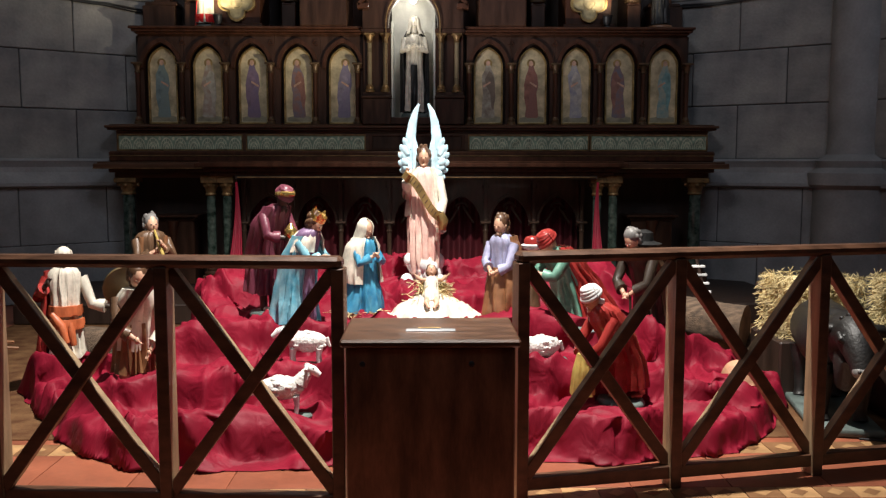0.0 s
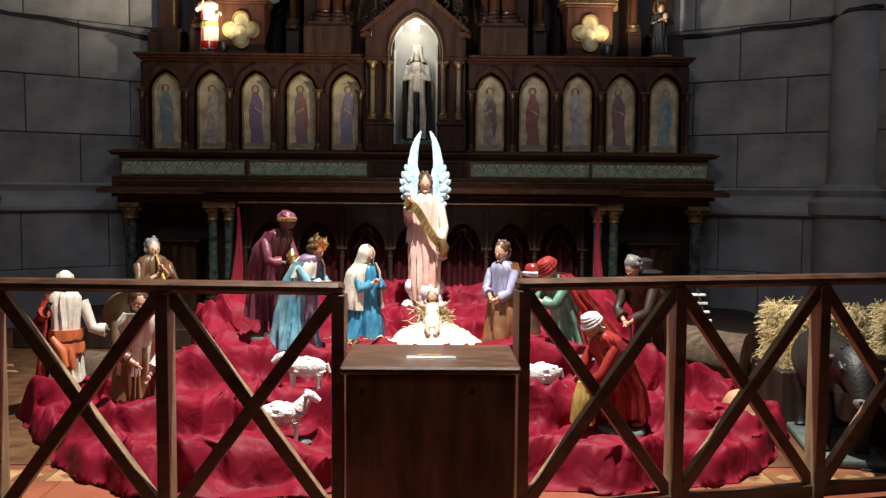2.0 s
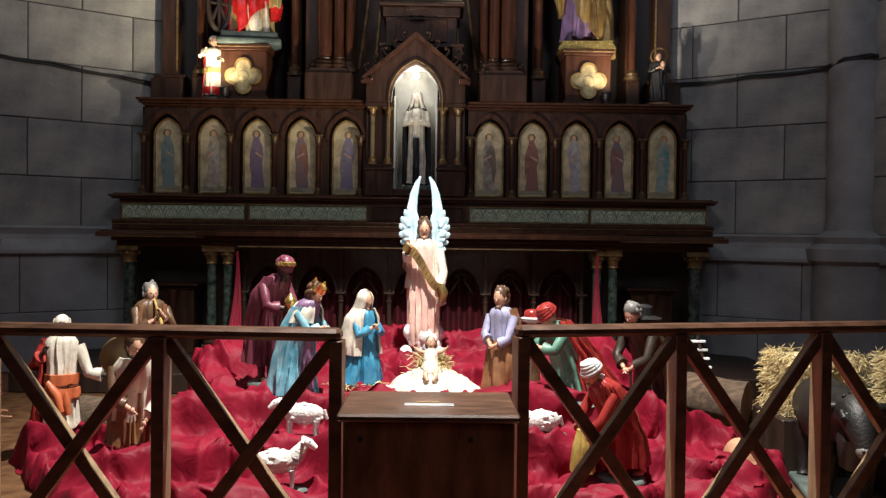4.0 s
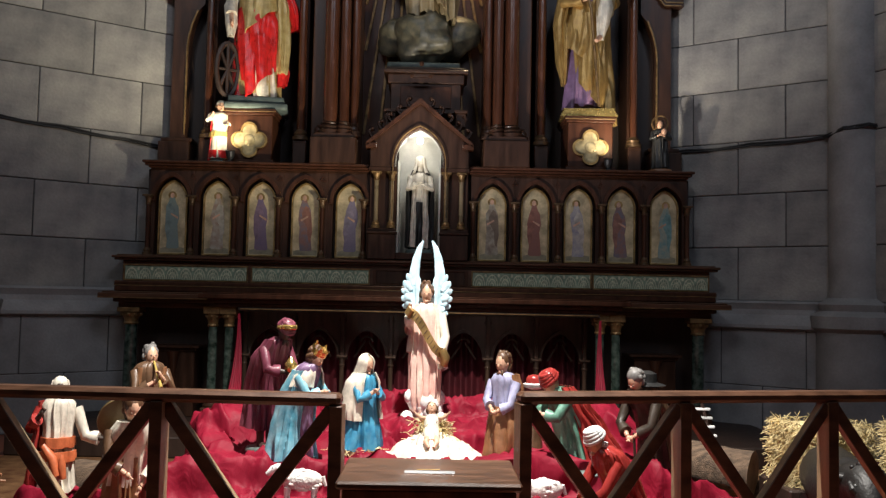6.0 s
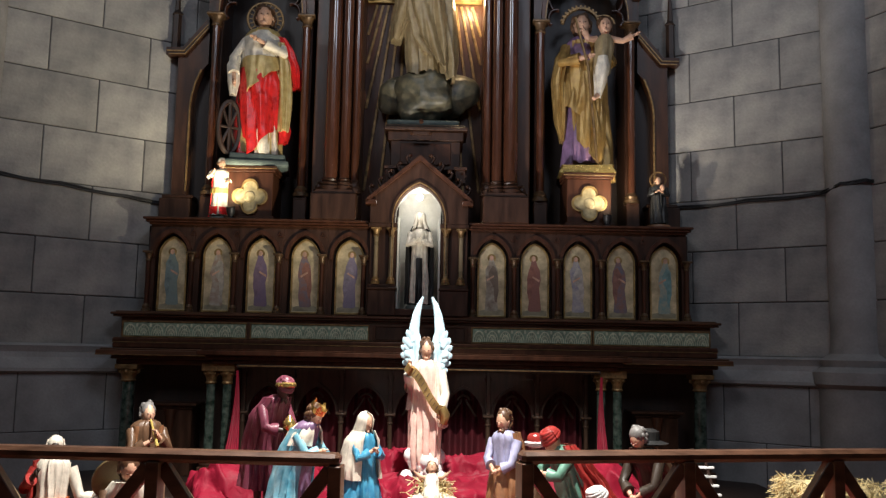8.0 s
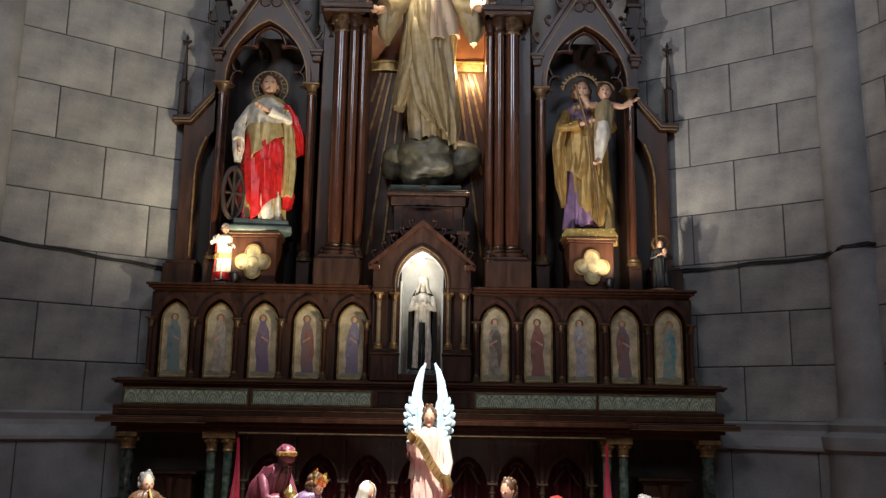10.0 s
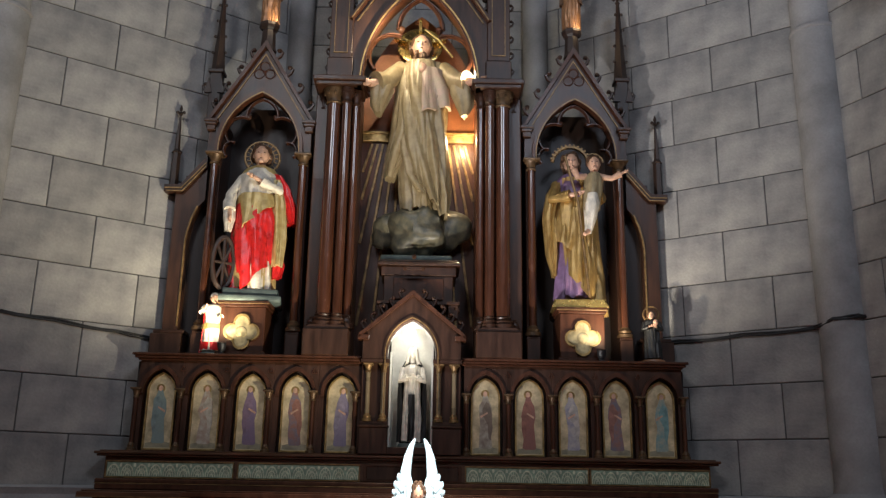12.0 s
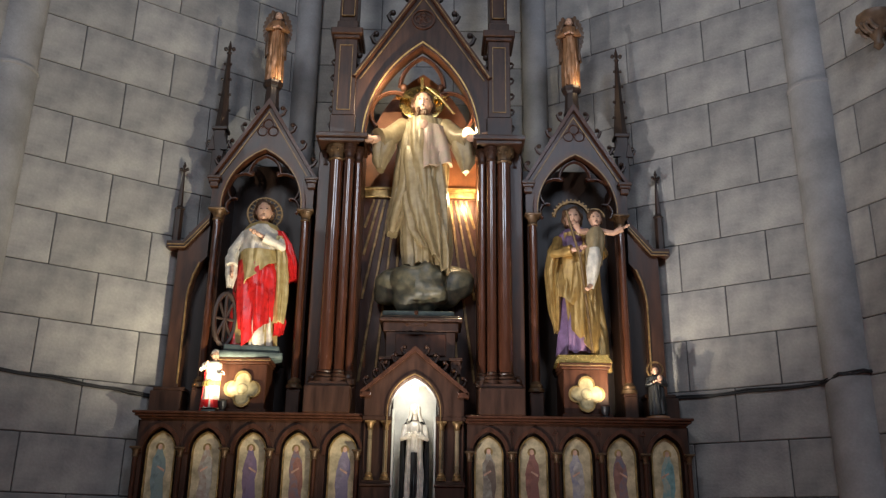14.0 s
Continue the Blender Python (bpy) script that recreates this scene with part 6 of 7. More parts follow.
oval_base(bm, 0.17, 0.14, 0.035, 4)
for s in (-1, 1):
    tube(bm, [(s * 0.05, -0.01, 0.03), (s * 0.05, 0, 0.2)], [0.03, 0.035], 8, 0)
    ball(bm, (s * 0.05, -0.05, 0.045), 0.032, 2, 1, 1.6, 0.7, 8)
loft(bm, [(z if z > 0.1 else 0.14 + z, a, b, c, d) for z, a, b, c, d in stand(0.13, 0.115, 0.45, 0, 1.0)], 1, 40, 11, 0.1, 20.0)
loft(bm, [(0.18, 0.18, 0.15, 0, 0.03), (0.45, 0.165, 0.14, 0, 0.02), (0.7, 0.17, 0.13, 0, -0.06), (0.83, 0.12, 0.1, 0, -0.15)], 5, 36, 9, 0.1, 21.0, -35, 215)
arm(bm, [(-0.13, -0.11, 0.76), (-0.16, -0.2, 0.62), (-0.04, -0.28, 0.6)], 5, 0, 0.05)
arm(bm, [(0.13, -0.11, 0.76), (0.16, -0.19, 0.6), (0.04, -0.28, 0.58)], 5, 0, 0.05)
lathe(bm, 0, -0.31, [(0.04, 0.56), (0.03, 0.575), (0.014, 0.59), (0.05, 0.62), (0.055, 0.66), (0.035, 0.68), (0.01, 0.71)], 12, 3)
head(bm, (0, -0.23, 0.89), 0.066, 0, None, 0, None, ("turban", 5), 32)
tube(bm, [(0.07 * math.cos(a), -0.25 + 0.07 * math.sin(a), 0.925) for a in np.linspace(0, 6.283, 17)], 0.02, 6, 3)
crib(bm, M, -0.83, -3.24, 0.80, 48, "dark-faced king figure in plum robe holding a gold cup", 0.42)
# king in pale blue mantle
bm = B()
M = [SKIN, PALEBLUE, IVORY, GOLD, BASEGREY, HAIR, PURPLE]
oval_base(bm, 0.22, 0.2, 0.045, 4)
loft(bm, [(z + 0.02, a, b, c, d) for z, a, b, c, d in stand(0.15, 0.14, 0.42, 0, 1.1)], 6, 36, 10, 0.1, 22.0)
loft(bm, [(0.03, 0.24, 0.22, 0, 0.05), (0.3, 0.21, 0.19, 0, 0.04), (0.6, 0.2, 0.16, 0, -0.02), (0.8, 0.16, 0.12, 0, -0.1)], 1, 44, 10, 0.12, 23.0, -60, 235)
loft(bm, [(0.66, 0.19, 0.17, 0, -0.07), (0.76, 0.17, 0.15, 0, -0.1), (0.84, 0.11, 0.1, 0, -0.13)], 2, 36, 8, 0.06, 24.0, -70, 250)
arm(bm, [(-0.14, -0.1, 0.74), (-0.16, -0.22, 0.6), (-0.02, -0.3, 0.62)], 1, 0, 0.055)
arm(bm, [(0.14, -0.1, 0.74), (0.16, -0.22, 0.58), (0.03, -0.3, 0.6)], 1, 0, 0.055)
head(bm, (0, -0.2, 0.9), 0.078, 0, 5, 5, None, ("crown", 3), 30)
crib(bm, M, -0.6, -3.5, 0.66, 62, "crowned king figure in pale blue mantle, stooping", 0.40)
# kneeling mother in blue with ivory veil
bm = B()
M = [SKIN, BLUE, IVORY, HAIR, STRAW]
oval_base(bm, 0.27, 0.2, 0.06, 4)
loft(bm, [(0.04, 0.25, 0.24, 0, 0.03), (0.2, 0.22, 0.22, 0, 0.02), (0.42, 0.18, 0.16, 0, 0), (0.6, 0.16, 0.13, 0, -0.02), (0.72, 0.17, 0.12, 0, -0.03), (0.78, 0.12, 0.1, 0, -0.04), (0.82, 0.05, 0.05, 0, -0.05)], 1, 44, 11, 0.1, 25.0)
loft(bm, [(0.34, 0.25, 0.22, 0, 0.03), (0.55, 0.235, 0.19, 0, 0.0), (0.72, 0.215, 0.165, 0, -0.02), (0.82, 0.14, 0.13, 0, -0.04)], 2, 36, 8, 0.1, 26.0, -62, 240)
for s in (-1, 1):
    arm(bm, [(s * 0.15, -0.04, 0.7), (s * 0.18, -0.16, 0.56), (s * 0.015, -0.24, 0.64)], 1, 0, 0.055)
head(bm, (0, -0.07, 0.9), 0.09, 0, None, None, 2, None, 15)
crib(bm, M, -0.25, -3.25, 0.58, 42, "kneeling praying figure in blue robe and ivory veil", 0.42)
# tall winged figure on a cloud
bm = B()
M = [SKIN, PINK, IVORY, HAIR, WING, GILT, WHITE, LEATHER]
for k in range(26):
    a = random.uniform(0, 6.283)
    r = random.uniform(0, 0.13)
    ball(bm, (r * math.cos(a) * 1.2, r * math.sin(a) * 0.9, random.uniform(0.03, 0.24 - r * 0.5)), random.uniform(0.045, 0.07), 6, seg=9)
loft(bm, [(0.1, 0.1, 0.09, 0.0, 0), (0.2, 0.115, 0.1, 0.0, 0), (0.3, 0.12, 0.1, 0, 0), (0.42, 0.128, 0.1, 0.0, 0), (0.55, 0.112, 0.095, 0, 0), (0.66, 0.112, 0.085, 0, 0), (0.74, 0.112, 0.08, 0, 0), (0.78, 0.075, 0.07, 0, 0), (0.8, 0.04, 0.04, 0, 0)], 1, 48, 11, 0.12, 27.0, twist=3)
loft(bm, [(0.42, 0.15, 0.11, 0.01, 0.015), (0.6, 0.128, 0.1, 0.005, 0.015), (0.72, 0.122, 0.09, 0, 0.012), (0.79, 0.085, 0.08, 0, 0.01)], 2, 36, 7, 0.12, 28.0, -50, 225, hem=-0.06)
arm(bm, [(-0.12, 0, 0.72), (-0.14, -0.07, 0.62), (-0.13, -0.12, 0.74)], 2, 0, 0.045)
arm(bm, [(0.12, 0, 0.72), (0.16, -0.05, 0.58), (0.12, -0.11, 0.46)], 2, 0, 0.045)
head(bm, (0, -0.015, 0.86), 0.058, 0, 3, None, None, None, 8, False)
for s in (-1, 1):
    old = set(bm.verts)
    # long smooth blade that curves in to its tip
    tube(bm, [(s * x, 0.07, z) for x, z in ((0.055, 0.6), (0.085, 0.7), (0.105, 0.8), (0.112, 0.9), (0.105, 1.0), (0.09, 1.09), (0.066, 1.16), (0.036, 1.21))],
         [0.035, 0.05, 0.056, 0.052, 0.042, 0.033, 0.022, 0.007], 14, 4)
    # thick inner ridge
    tube(bm, [(s * x, -0.03, z) for x, z in ((0.05, 0.66), (0.058, 0.76), (0.064, 0.86), (0.075, 0.95), (0.08, 0.99))], [0.03, 0.034, 0.032, 0.022, 0.006], 10, 4)
    # rounded feathers along the outer edge, in two layers
    for lay in (0, 1):
        for k in range(8 - lay):
            t = k / 7
            an = radians(-28 + 112 * t)
            long = (0.078 + 0.04 * t) * (1 - 0.3 * lay)
            bx, bz = 0.078 + 0.052 * math.sin(2.4 * t), 0.715 + 0.2 * t + 0.02 * lay
            dx, dz = s * math.cos(an) * long, math.sin(an) * long
            w = 0.02 + 0.003 * (k % 2)
            y = 0.04 - 0.1 * lay - 0.02 * (k % 2)
            tube(bm, [(s * bx, y, bz), (s * bx + dx * 0.5, y, bz + dz * 0.5), (s * bx + dx * 0.85, y, bz + dz * 0.85), (s * bx + dx, y, bz + dz)], [w * 0.7, w, w * 0.9, w * 0.25], 8, 4)
    for v in bm.verts:
        if v not in old:
            v.co.y = 0.07 + (v.co.y - 0.07) * 0.28
rows = []
for k in range(15):
    t = k / 14
    c = Vector((-0.13 + 0.27 * t, -0.135 - 0.02 * math.sin(math.pi * t), 0.74 - 0.27 * t + 0.02 * math.sin(6.283 * t)))
    n = Vector((0.27, 0, 0.3)).normalized() * 0.03
    rows.append([bm.verts.new(c + n), bm.verts.new(c - n), bm.verts.new(c - n + Vector((0, 0.008, 0))), bm.verts.new(c + n + Vector((0, 0.008, 0)))])
for p, q in zip(rows, rows[1:]):
    for i in range(4):
        bm.faces.new((p[i], p[(i + 1) % 4], q[(i + 1) % 4], q[i])).material_index = 5
for k in range(9):
    t = 0.14 + 0.085 * k
    c = Vector((-0.13 + 0.27 * t, -0.138 - 0.02 * math.sin(math.pi * t), 0.74 - 0.27 * t + 0.02 * math.sin(6.283 * t)))
    n = Vector((0.27, 0, 0.3)).normalized() * (0.016 if k % 3 else 0.021)
    beam(bm, c - n, c + n, 0.007, 0.006, 0, 7, up=(0, 1, 0.01))
tube(bm, [(0.13, -0.13, 0.5), (0.16, -0.13, 0.45), (0.15, -0.12, 0.4)], [0.035, 0.04, 0.03], 8, 5)
tube(bm, [(-0.15, -0.13, 0.72), (-0.12, -0.14, 0.76)], 0.03, 8, 5)
for v in bm.verts:
    v.co.x *= 0.95
crib(bm, M, 0.12, -2.7, 1.02, 0, "tall winged figure in pink robe with gilt scroll", 0.50)
# kneeling bearded father
bm = B()
M = [SKIN, LILAC, BROWN, HAIR, BASEGREY]
oval_base(bm, 0.24, 0.2, 0.05, 4)
loft(bm, [(0.04, 0.22, 0.2, 0, 0.02), (0.25, 0.2, 0.18, 0, 0.01), (0.45, 0.16, 0.14, 0, 0), (0.62, 0.15, 0.12, 0, -0.03), (0.74, 0.17, 0.11, 0, -0.05), (0.79, 0.12, 0.1, 0, -0.06), (0.83, 0.05, 0.05, 0, -0.06)], 1, 44, 11, 0.1, 29.0)
loft(bm, [(0.03, 0.27, 0.25, 0.02, 0.03), (0.25, 0.25, 0.23, 0.02, 0.02), (0.5, 0.2, 0.185, 0.02, 0.01)], 2, 40, 9, 0.1, 30.0, 130, 440, twist=5, hem=0.06)
loft(bm, [(0.4, 0.2, 0.16, 0.03, 0.03), (0.62, 0.18, 0.14, 0.03, 0.0), (0.8, 0.14, 0.11, 0.02, -0.03)], 2, 24, 7, 0.1, 31.0, -40, 110)
arm(bm, [(-0.16, -0.05, 0.72), (-0.17, -0.14, 0.55), (-0.05, -0.22, 0.48)], 1, 0, 0.06)
arm(bm, [(0.16, -0.05, 0.72), (0.16, -0.15, 0.52), (0.03, -0.22, 0.46)], 1, 0, 0.06)
head(bm, (0, -0.09, 0.9), 0.088, 0, 3, 3, None, None, 12)
crib(bm, M, 0.62, -3.25, 0.63, -38, "bearded figure in lilac tunic and brown mantle", 0.40)
# king kneeling low in green and red
bm = B()
M = [SKIN, GREEN, BRICKRED, WHITE, BRICKRED, BASEGREY, HAIR]
oval_base(bm, 0.5, 0.3, 0.05, 5)
loft(bm, [(0.04, 0.3, 0.24, 0.0, 0.05), (0.3, 0.25, 0.22, 0, 0.0), (0.55, 0.22, 0.19, 0, -0.1), (0.75, 0.2, 0.16, 0, -0.22), (0.84, 0.1, 0.09, 0, -0.28)], 1, 40, 10, 0.1, 32.0)
loft(bm, [(0.03, 0.42, 0.4, 0, 0.22), (0.15, 0.36, 0.34, 0, 0.16), (0.45, 0.28, 0.26, 0, 0.04), (0.7, 0.24, 0.2, 0, -0.12), (0.85, 0.15, 0.12, 0, -0.22)], 2, 44, 10, 0.14, 33.0, -40, 220)
for s in (-1, 1):
    arm(bm, [(s * 0.18, -0.24, 0.72), (s * 0.2, -0.4, 0.56), (s * 0.05, -0.5, 0.58)], 1, 0, 0.07)
head(bm, (0, -0.36, 0.88), 0.1, 0, None, 6, None, ("turban", 4), 35)
crib(bm, M, 1.0, -3.5, 0.56, -62, "kneeling king figure in green with a red mantle", 0.39)
bm = lathe(B(), 0, 0, [(0.04, 0), (0.1, 0.02), (0.11, 0.05), (0.08, 0.06)], 14, 0)
lathe(bm, 0, 0, [(0.075, 0.055), (0.08, 0.1), (0.06, 0.13), (0.02, 0.14)], 12, 1)
tube(bm, [(0, 0, -0.55), (0, 0, 0.01)], [0.09, 0.03], 8, 2)
place("gift_stand", bm, [WHITE, BRICKRED, LEATHER], (0.775, -3.32, 0.82), 0.62, 0, "white dish with a red gift on a brown stand", "gift")
# stooping woman figure in brick red with white headcloth
bm = B()
M = [SKIN, BRICKRED, WHITE, OCHRE, BASEGREY]
oval_base(bm, 0.26, 0.2, 0.05, 4)
for s, dy in ((-1, 0.0), (1, 0.16)):
    tube(bm, [(s * 0.07, dy, 0.22), (s * 0.07, dy + 0.03, 0.07)], [0.045, 0.03], 8, 0)
    ball(bm, (s * 0.07, dy - 0.03, 0.06), 0.04, 0, 0.9, 1.7, 0.6, 8)
loft(bm, [(0.14, 0.2, 0.21, 0, 0.05), (0.35, 0.19, 0.19, 0, 0.03), (0.55, 0.18, 0.17, 0, -0.05), (0.72, 0.19, 0.16, 0, -0.16), (0.82, 0.17, 0.14, 0, -0.22), (0.87, 0.08, 0.08, 0, -0.26)], 1, 44, 11, 0.09, 34.0)
for s in (-1, 1):
    arm(bm, [(s * 0.16, -0.2, 0.74), (s * 0.17, -0.34, 0.54), (s * 0.06, -0.42, 0.42)], 1, 0, 0.06)
loft(bm, [(0.12, 0.1, 0.09, 0, -0.42), (0.3, 0.09, 0.08, 0, -0.42), (0.46, 0.06, 0.05, 0, -0.42)], 3, 24, 8, 0.14, 35.0)
head(bm, (0, -0.34, 0.9), 0.085, 0, None, None, None, ("turban", 2), 25)
loft(bm, [(0.7, 0.06, 0.03, 0.0, -0.22), (0.9, 0.08, 0.05, 0, -0.28)], 2, 16, 5, 0.1, 36.0)
crib(bm, M, 1.12, -4.25, 0.6, -64, "stooping figure in brick-red robe and white headcloth", 0.14)
# dark shepherd, bowing, with a hat
bm = B()
M = [SKIN, paint("black_leather", (0.04, 0.028, 0.02)), LEATHER, GREYHAIR, BLACK, BASEGREY, IVORY]
oval_base(bm, 0.2, 0.16, 0.035, 5)
for s in (-1, 1):
    tube(bm, [(s * 0.07, -0.02, 0.03), (s * 0.075, 0, 0.22), (s * 0.06, 0.02, 0.45)], [0.04, 0.05, 0.06], 10, 4)
    ball(bm, (s * 0.07, -0.06, 0.05), 0.04, 4, 1, 1.7, 0.7, 8)
loft(bm, [(0.3, 0.15, 0.13, 0, 0.02), (0.5, 0.13, 0.12, 0, 0.0), (0.65, 0.13, 0.11, 0, -0.06), (0.78, 0.15, 0.11, 0, -0.15), (0.84, 0.1, 0.09, 0, -0.2)], 1, 36, 9, 0.1, 37.0)
loft(bm, [(0.35, 0.17, 0.14, 0.02, 0.04), (0.6, 0.16, 0.13, 0.01, 0.0), (0.82, 0.15, 0.12, 0, -0.13)], 2, 30, 8, 0.12, 38.0, -30, 200)
for s in (-1, 1):
    arm(bm, [(s * 0.14, -0.15, 0.77), (s * 0.16, -0.24, 0.6), (s * 0.03, -0.3, 0.52)], 1, 0, 0.05)
head(bm, (0, -0.25, 0.9), 0.068, 0, 3, 3, None, ("cap", 3), 35)
lathe(bm, 0.0, -0.1, [(0.13, 0.86), (0.15, 0.87), (0.08, 0.89), (0.075, 0.95), (0.03, 0.97)], 16, 4)
tube(bm, [(0.03, -0.3, 0.55), (0.05, -0.28, 0.1)], 0.012, 6, 1)
crib(bm, M, 1.5, -3.3, 0.83, -50, "bowing dark shepherd figure with black hat and grey curls", 0.14)
# dark-skinned standing figure in white with orange sash
bm = B()
M = [DARKSKIN, IVORY, ORANGE, BRICKRED, BASEGREY]
oval_base(bm, 0.2, 0.16, 0.04, 4)
loft(bm, [(z + 0.02, a, b, c, d) for z, a, b, c, d in stand(0.118, 0.105, 0.05, 0, 1.3)], 1, 44, 9, 0.16, 39.0)
loft(bm, [(0.535, 0.131, 0.121, 0, -0.004), (0.56, 0.133, 0.123, 0, -0.004), (0.6, 0.13, 0.12, 0, -0.006)], 2, 30, 6, 0.04, 40.0)
loft(bm, [(0.45, 0.143, 0.134, 0, -0.01), (0.48, 0.145, 0.136, 0, -0.01), (0.51, 0.14, 0.13, 0, -0.01)], 2, 24, 6, 0.06, 40.5, 190, 350)
tube(bm, [(-0.1, -0.09, 0.55), (-0.03, -0.14, 0.47), (0.0, -0.145, 0.36)], [0.025, 0.035, 0.03], 8, 2)
tube(bm, [(0.03, -0.125, 0.49), (0.04, -0.145, 0.42), (0.05, -0.14, 0.34)], [0.022, 0.03, 0.026], 8, 2)
loft(bm, [(0.1, 0.19, 0.13, -0.03, 0.04), (0.5, 0.17, 0.12, -0.03, 0.03), (0.83, 0.13, 0.1, -0.02, 0.02)], 3, 24, 8, 0.12, 41.0, 95, 215)
arm(bm, [(0.13, 0, 0.78), (0.2, -0.05, 0.6), (0.34, -0.1, 0.58)], 1, 0, 0.05)
arm(bm, [(-0.13, 0, 0.78), (-0.2, -0.04, 0.66), (-0.13, -0.13, 0.76)], 3, 0, 0.05)
head(bm, (0, -0.03, 0.91), 0.062, 0, None, None, None, ("cap", 1), 8)
loft(bm, [(0.8, 0.11, 0.085, 0, 0.0), (0.86, 0.078, 0.07, 0, 0.0), (0.92, 0.074, 0.07, 0, -0.02), (0.97, 0.06, 0.06, 0, -0.02)], 1, 24, 7, 0.08, 41.5, -20, 200)
crib(bm, M, -1.97, -3.45, 0.86, 22, "dark-skinned figure in white robe with orange sash", 0.0)
# shepherd with a straw hat on his back
bm = B()
M = [SKIN, BROWN, IVORY, paint("old_felt_hat", (0.17, 0.12, 0.05), folds=None), BASEGREY, HAIR, LEATHER]
oval_base(bm, 0.2, 0.15, 0.035, 4)
for s, dy in ((-1, -0.08), (1, 0.05)):
    tube(bm, [(s * 0.08, dy, 0.04), (s * 0.085, dy + 0.02, 0.2), (s * 0.07, 0.0, 0.42)], [0.03, 0.042, 0.06], 10, 0)
    ball(bm, (s * 0.08, dy - 0.04, 0.05), 0.035, 2, 0.9, 1.8, 0.7, 8)
loft(bm, [(0.27, 0.16, 0.14, 0, 0.01), (0.45, 0.145, 0.13, 0, 0.0), (0.6, 0.135, 0.115, 0, -0.04)], 1, 36, 10, 0.12, 42.0)
loft(bm, [(0.42, 0.14, 0.125, 0, 0), (0.6, 0.14, 0.12, 0, -0.04), (0.76, 0.15, 0.11, 0, -0.11), (0.83, 0.1, 0.09, 0, -0.15)], 2, 36, 8, 0.08, 43.0)
arm(bm, [(-0.14, -0.1, 0.76), (-0.17, -0.18, 0.6), (-0.05, -0.24, 0.52)], 6, 0, 0.05)
arm(bm, [(0.14, -0.1, 0.76), (0.17, -0.2, 0.58), (0.06, -0.25, 0.44)], 2, 0, 0.05)
head(bm, (0, -0.18, 0.9), 0.07, 0, 5, None, None, None, 25)
old = set(bm.verts)
lathe(bm, 0, 0, [(0.15, 0.0), (0.155, 0.008), (0.085, 0.02), (0.08, 0.07), (0.06, 0.09), (0.02, 0.095)], 20, 3)
bmesh.ops.transform(bm, matrix=Matrix.Translation((-0.06, 0.02, 0.82)) @ Matrix.Rotation(radians(-62), 4, "X"), verts=[v for v in bm.verts if v not in old])
tube(bm, [(-0.13, -0.08, 0.78), (0, -0.16, 0.62), (0.13, -0.06, 0.48)], 0.012, 6, 6)
ball(bm, (0.14, -0.06, 0.44), 0.06, 6, 0.6, 1, 1.2, 8)
crib(bm, M, -1.37, -4.05, 0.80, 30, "shepherd figure in brown and white with felt hat behind", 0.05)
# piping shepherd at the back
bm = B()
M = [SKIN, LEATHER, BROWN, GREYHAIR, BASEGREY, OCHRE]
oval_base(bm, 0.2, 0.16, 0.04, 4)
loft(bm, [(z + 0.02, a, b, c, d) for z, a, b, c, d in stand(0.14, 0.12, 0.08, 0, 1.0)], 1, 40, 10, 0.09, 44.0)
loft(bm, [(0.45, 0.17, 0.14, 0, 0.01), (0.65, 0.16, 0.13, 0, 0), (0.82, 0.14, 0.11, 0, -0.02)], 2, 36, 8, 0.1, 45.0, -50, 225)
for s in (-1, 1):
    arm(bm, [(s * 0.14, -0.02, 0.78), (s * 0.17, -0.13, 0.64), (s * 0.02, -0.2 - 0.03 * s, 0.74 + 0.03 * s)], 1, 0, 0.05)
head(bm, (0, -0.04, 0.91), 0.07, 0, 3)
tube(bm, [(0, -0.11, 0.87), (0.02, -0.26, 0.68)], [0.01, 0.016], 8, 5)
crib(bm, M, -1.64, -2.9, 0.82, 35, "seated brown shepherd figure playing a pipe", 0.2)
bm = box(B(), -1.9, -1.38, -3.12, -2.65, 0.0, 0.21, 0.02)
single("wooden_block", bm, WOOD_DARK, "low dark wooden block under a shepherd figure", "block", (-1.64, -2.9, 0))

# infant on straw and white cloth
bm = B()
NXX = 48
rows = []
for j in range(33):
    row = []
    for i in range(NXX + 1):
        u, v = i / NXX * 2 - 1, j / 16 - 1
        x, y = u * 0.3, v * 0.2
        r = math.hypot(u, v)
        z = 0.15 * max(0, 1 - min(1, r) ** 1.6) + 0.035 * (1 - abs(noise.noise(Vector((u * 4.2, v * 3.6, 2))) * 2)) * (r < 1) + 0.008 * math.sin(14 * math.atan2(v, u)) * min(1, r)
        k = min(1, 1 / max(r, 1e-6)) if r > 1 else 1
        row.append(bm.verts.new((x * k, y * k, max(0.0, z) if r < 1 else 0.0)))
    rows.append(row)
for p, q in zip(rows, rows[1:]):
    for i in range(NXX):
        bm.faces.new((p[i], p[i + 1], q[i + 1], q[i]))
ob = new("white_cloth", finish(bm, IVORY, "white_cloth", 180))
ob.location = (0.18, -3.55, 0.42)
tagged(ob, "crumpled ivory white cloth under the infant figure", "cloth")
bm = B()
M = [SKIN, IVORY, HAIR]
loft(bm, [(0.02, 0.16, 0.12, 0, 0), (0.2, 0.17, 0.13, 0, 0), (0.4, 0.15, 0.11, 0, 0), (0.58, 0.16, 0.11, 0, 0), (0.66, 0.07, 0.07, 0, 0)], 1, 24, 7, 0.08, 50.0)
head(bm, (0, -0.02, 0.82), 0.13, 0, 2, None, None, None, 0, False)
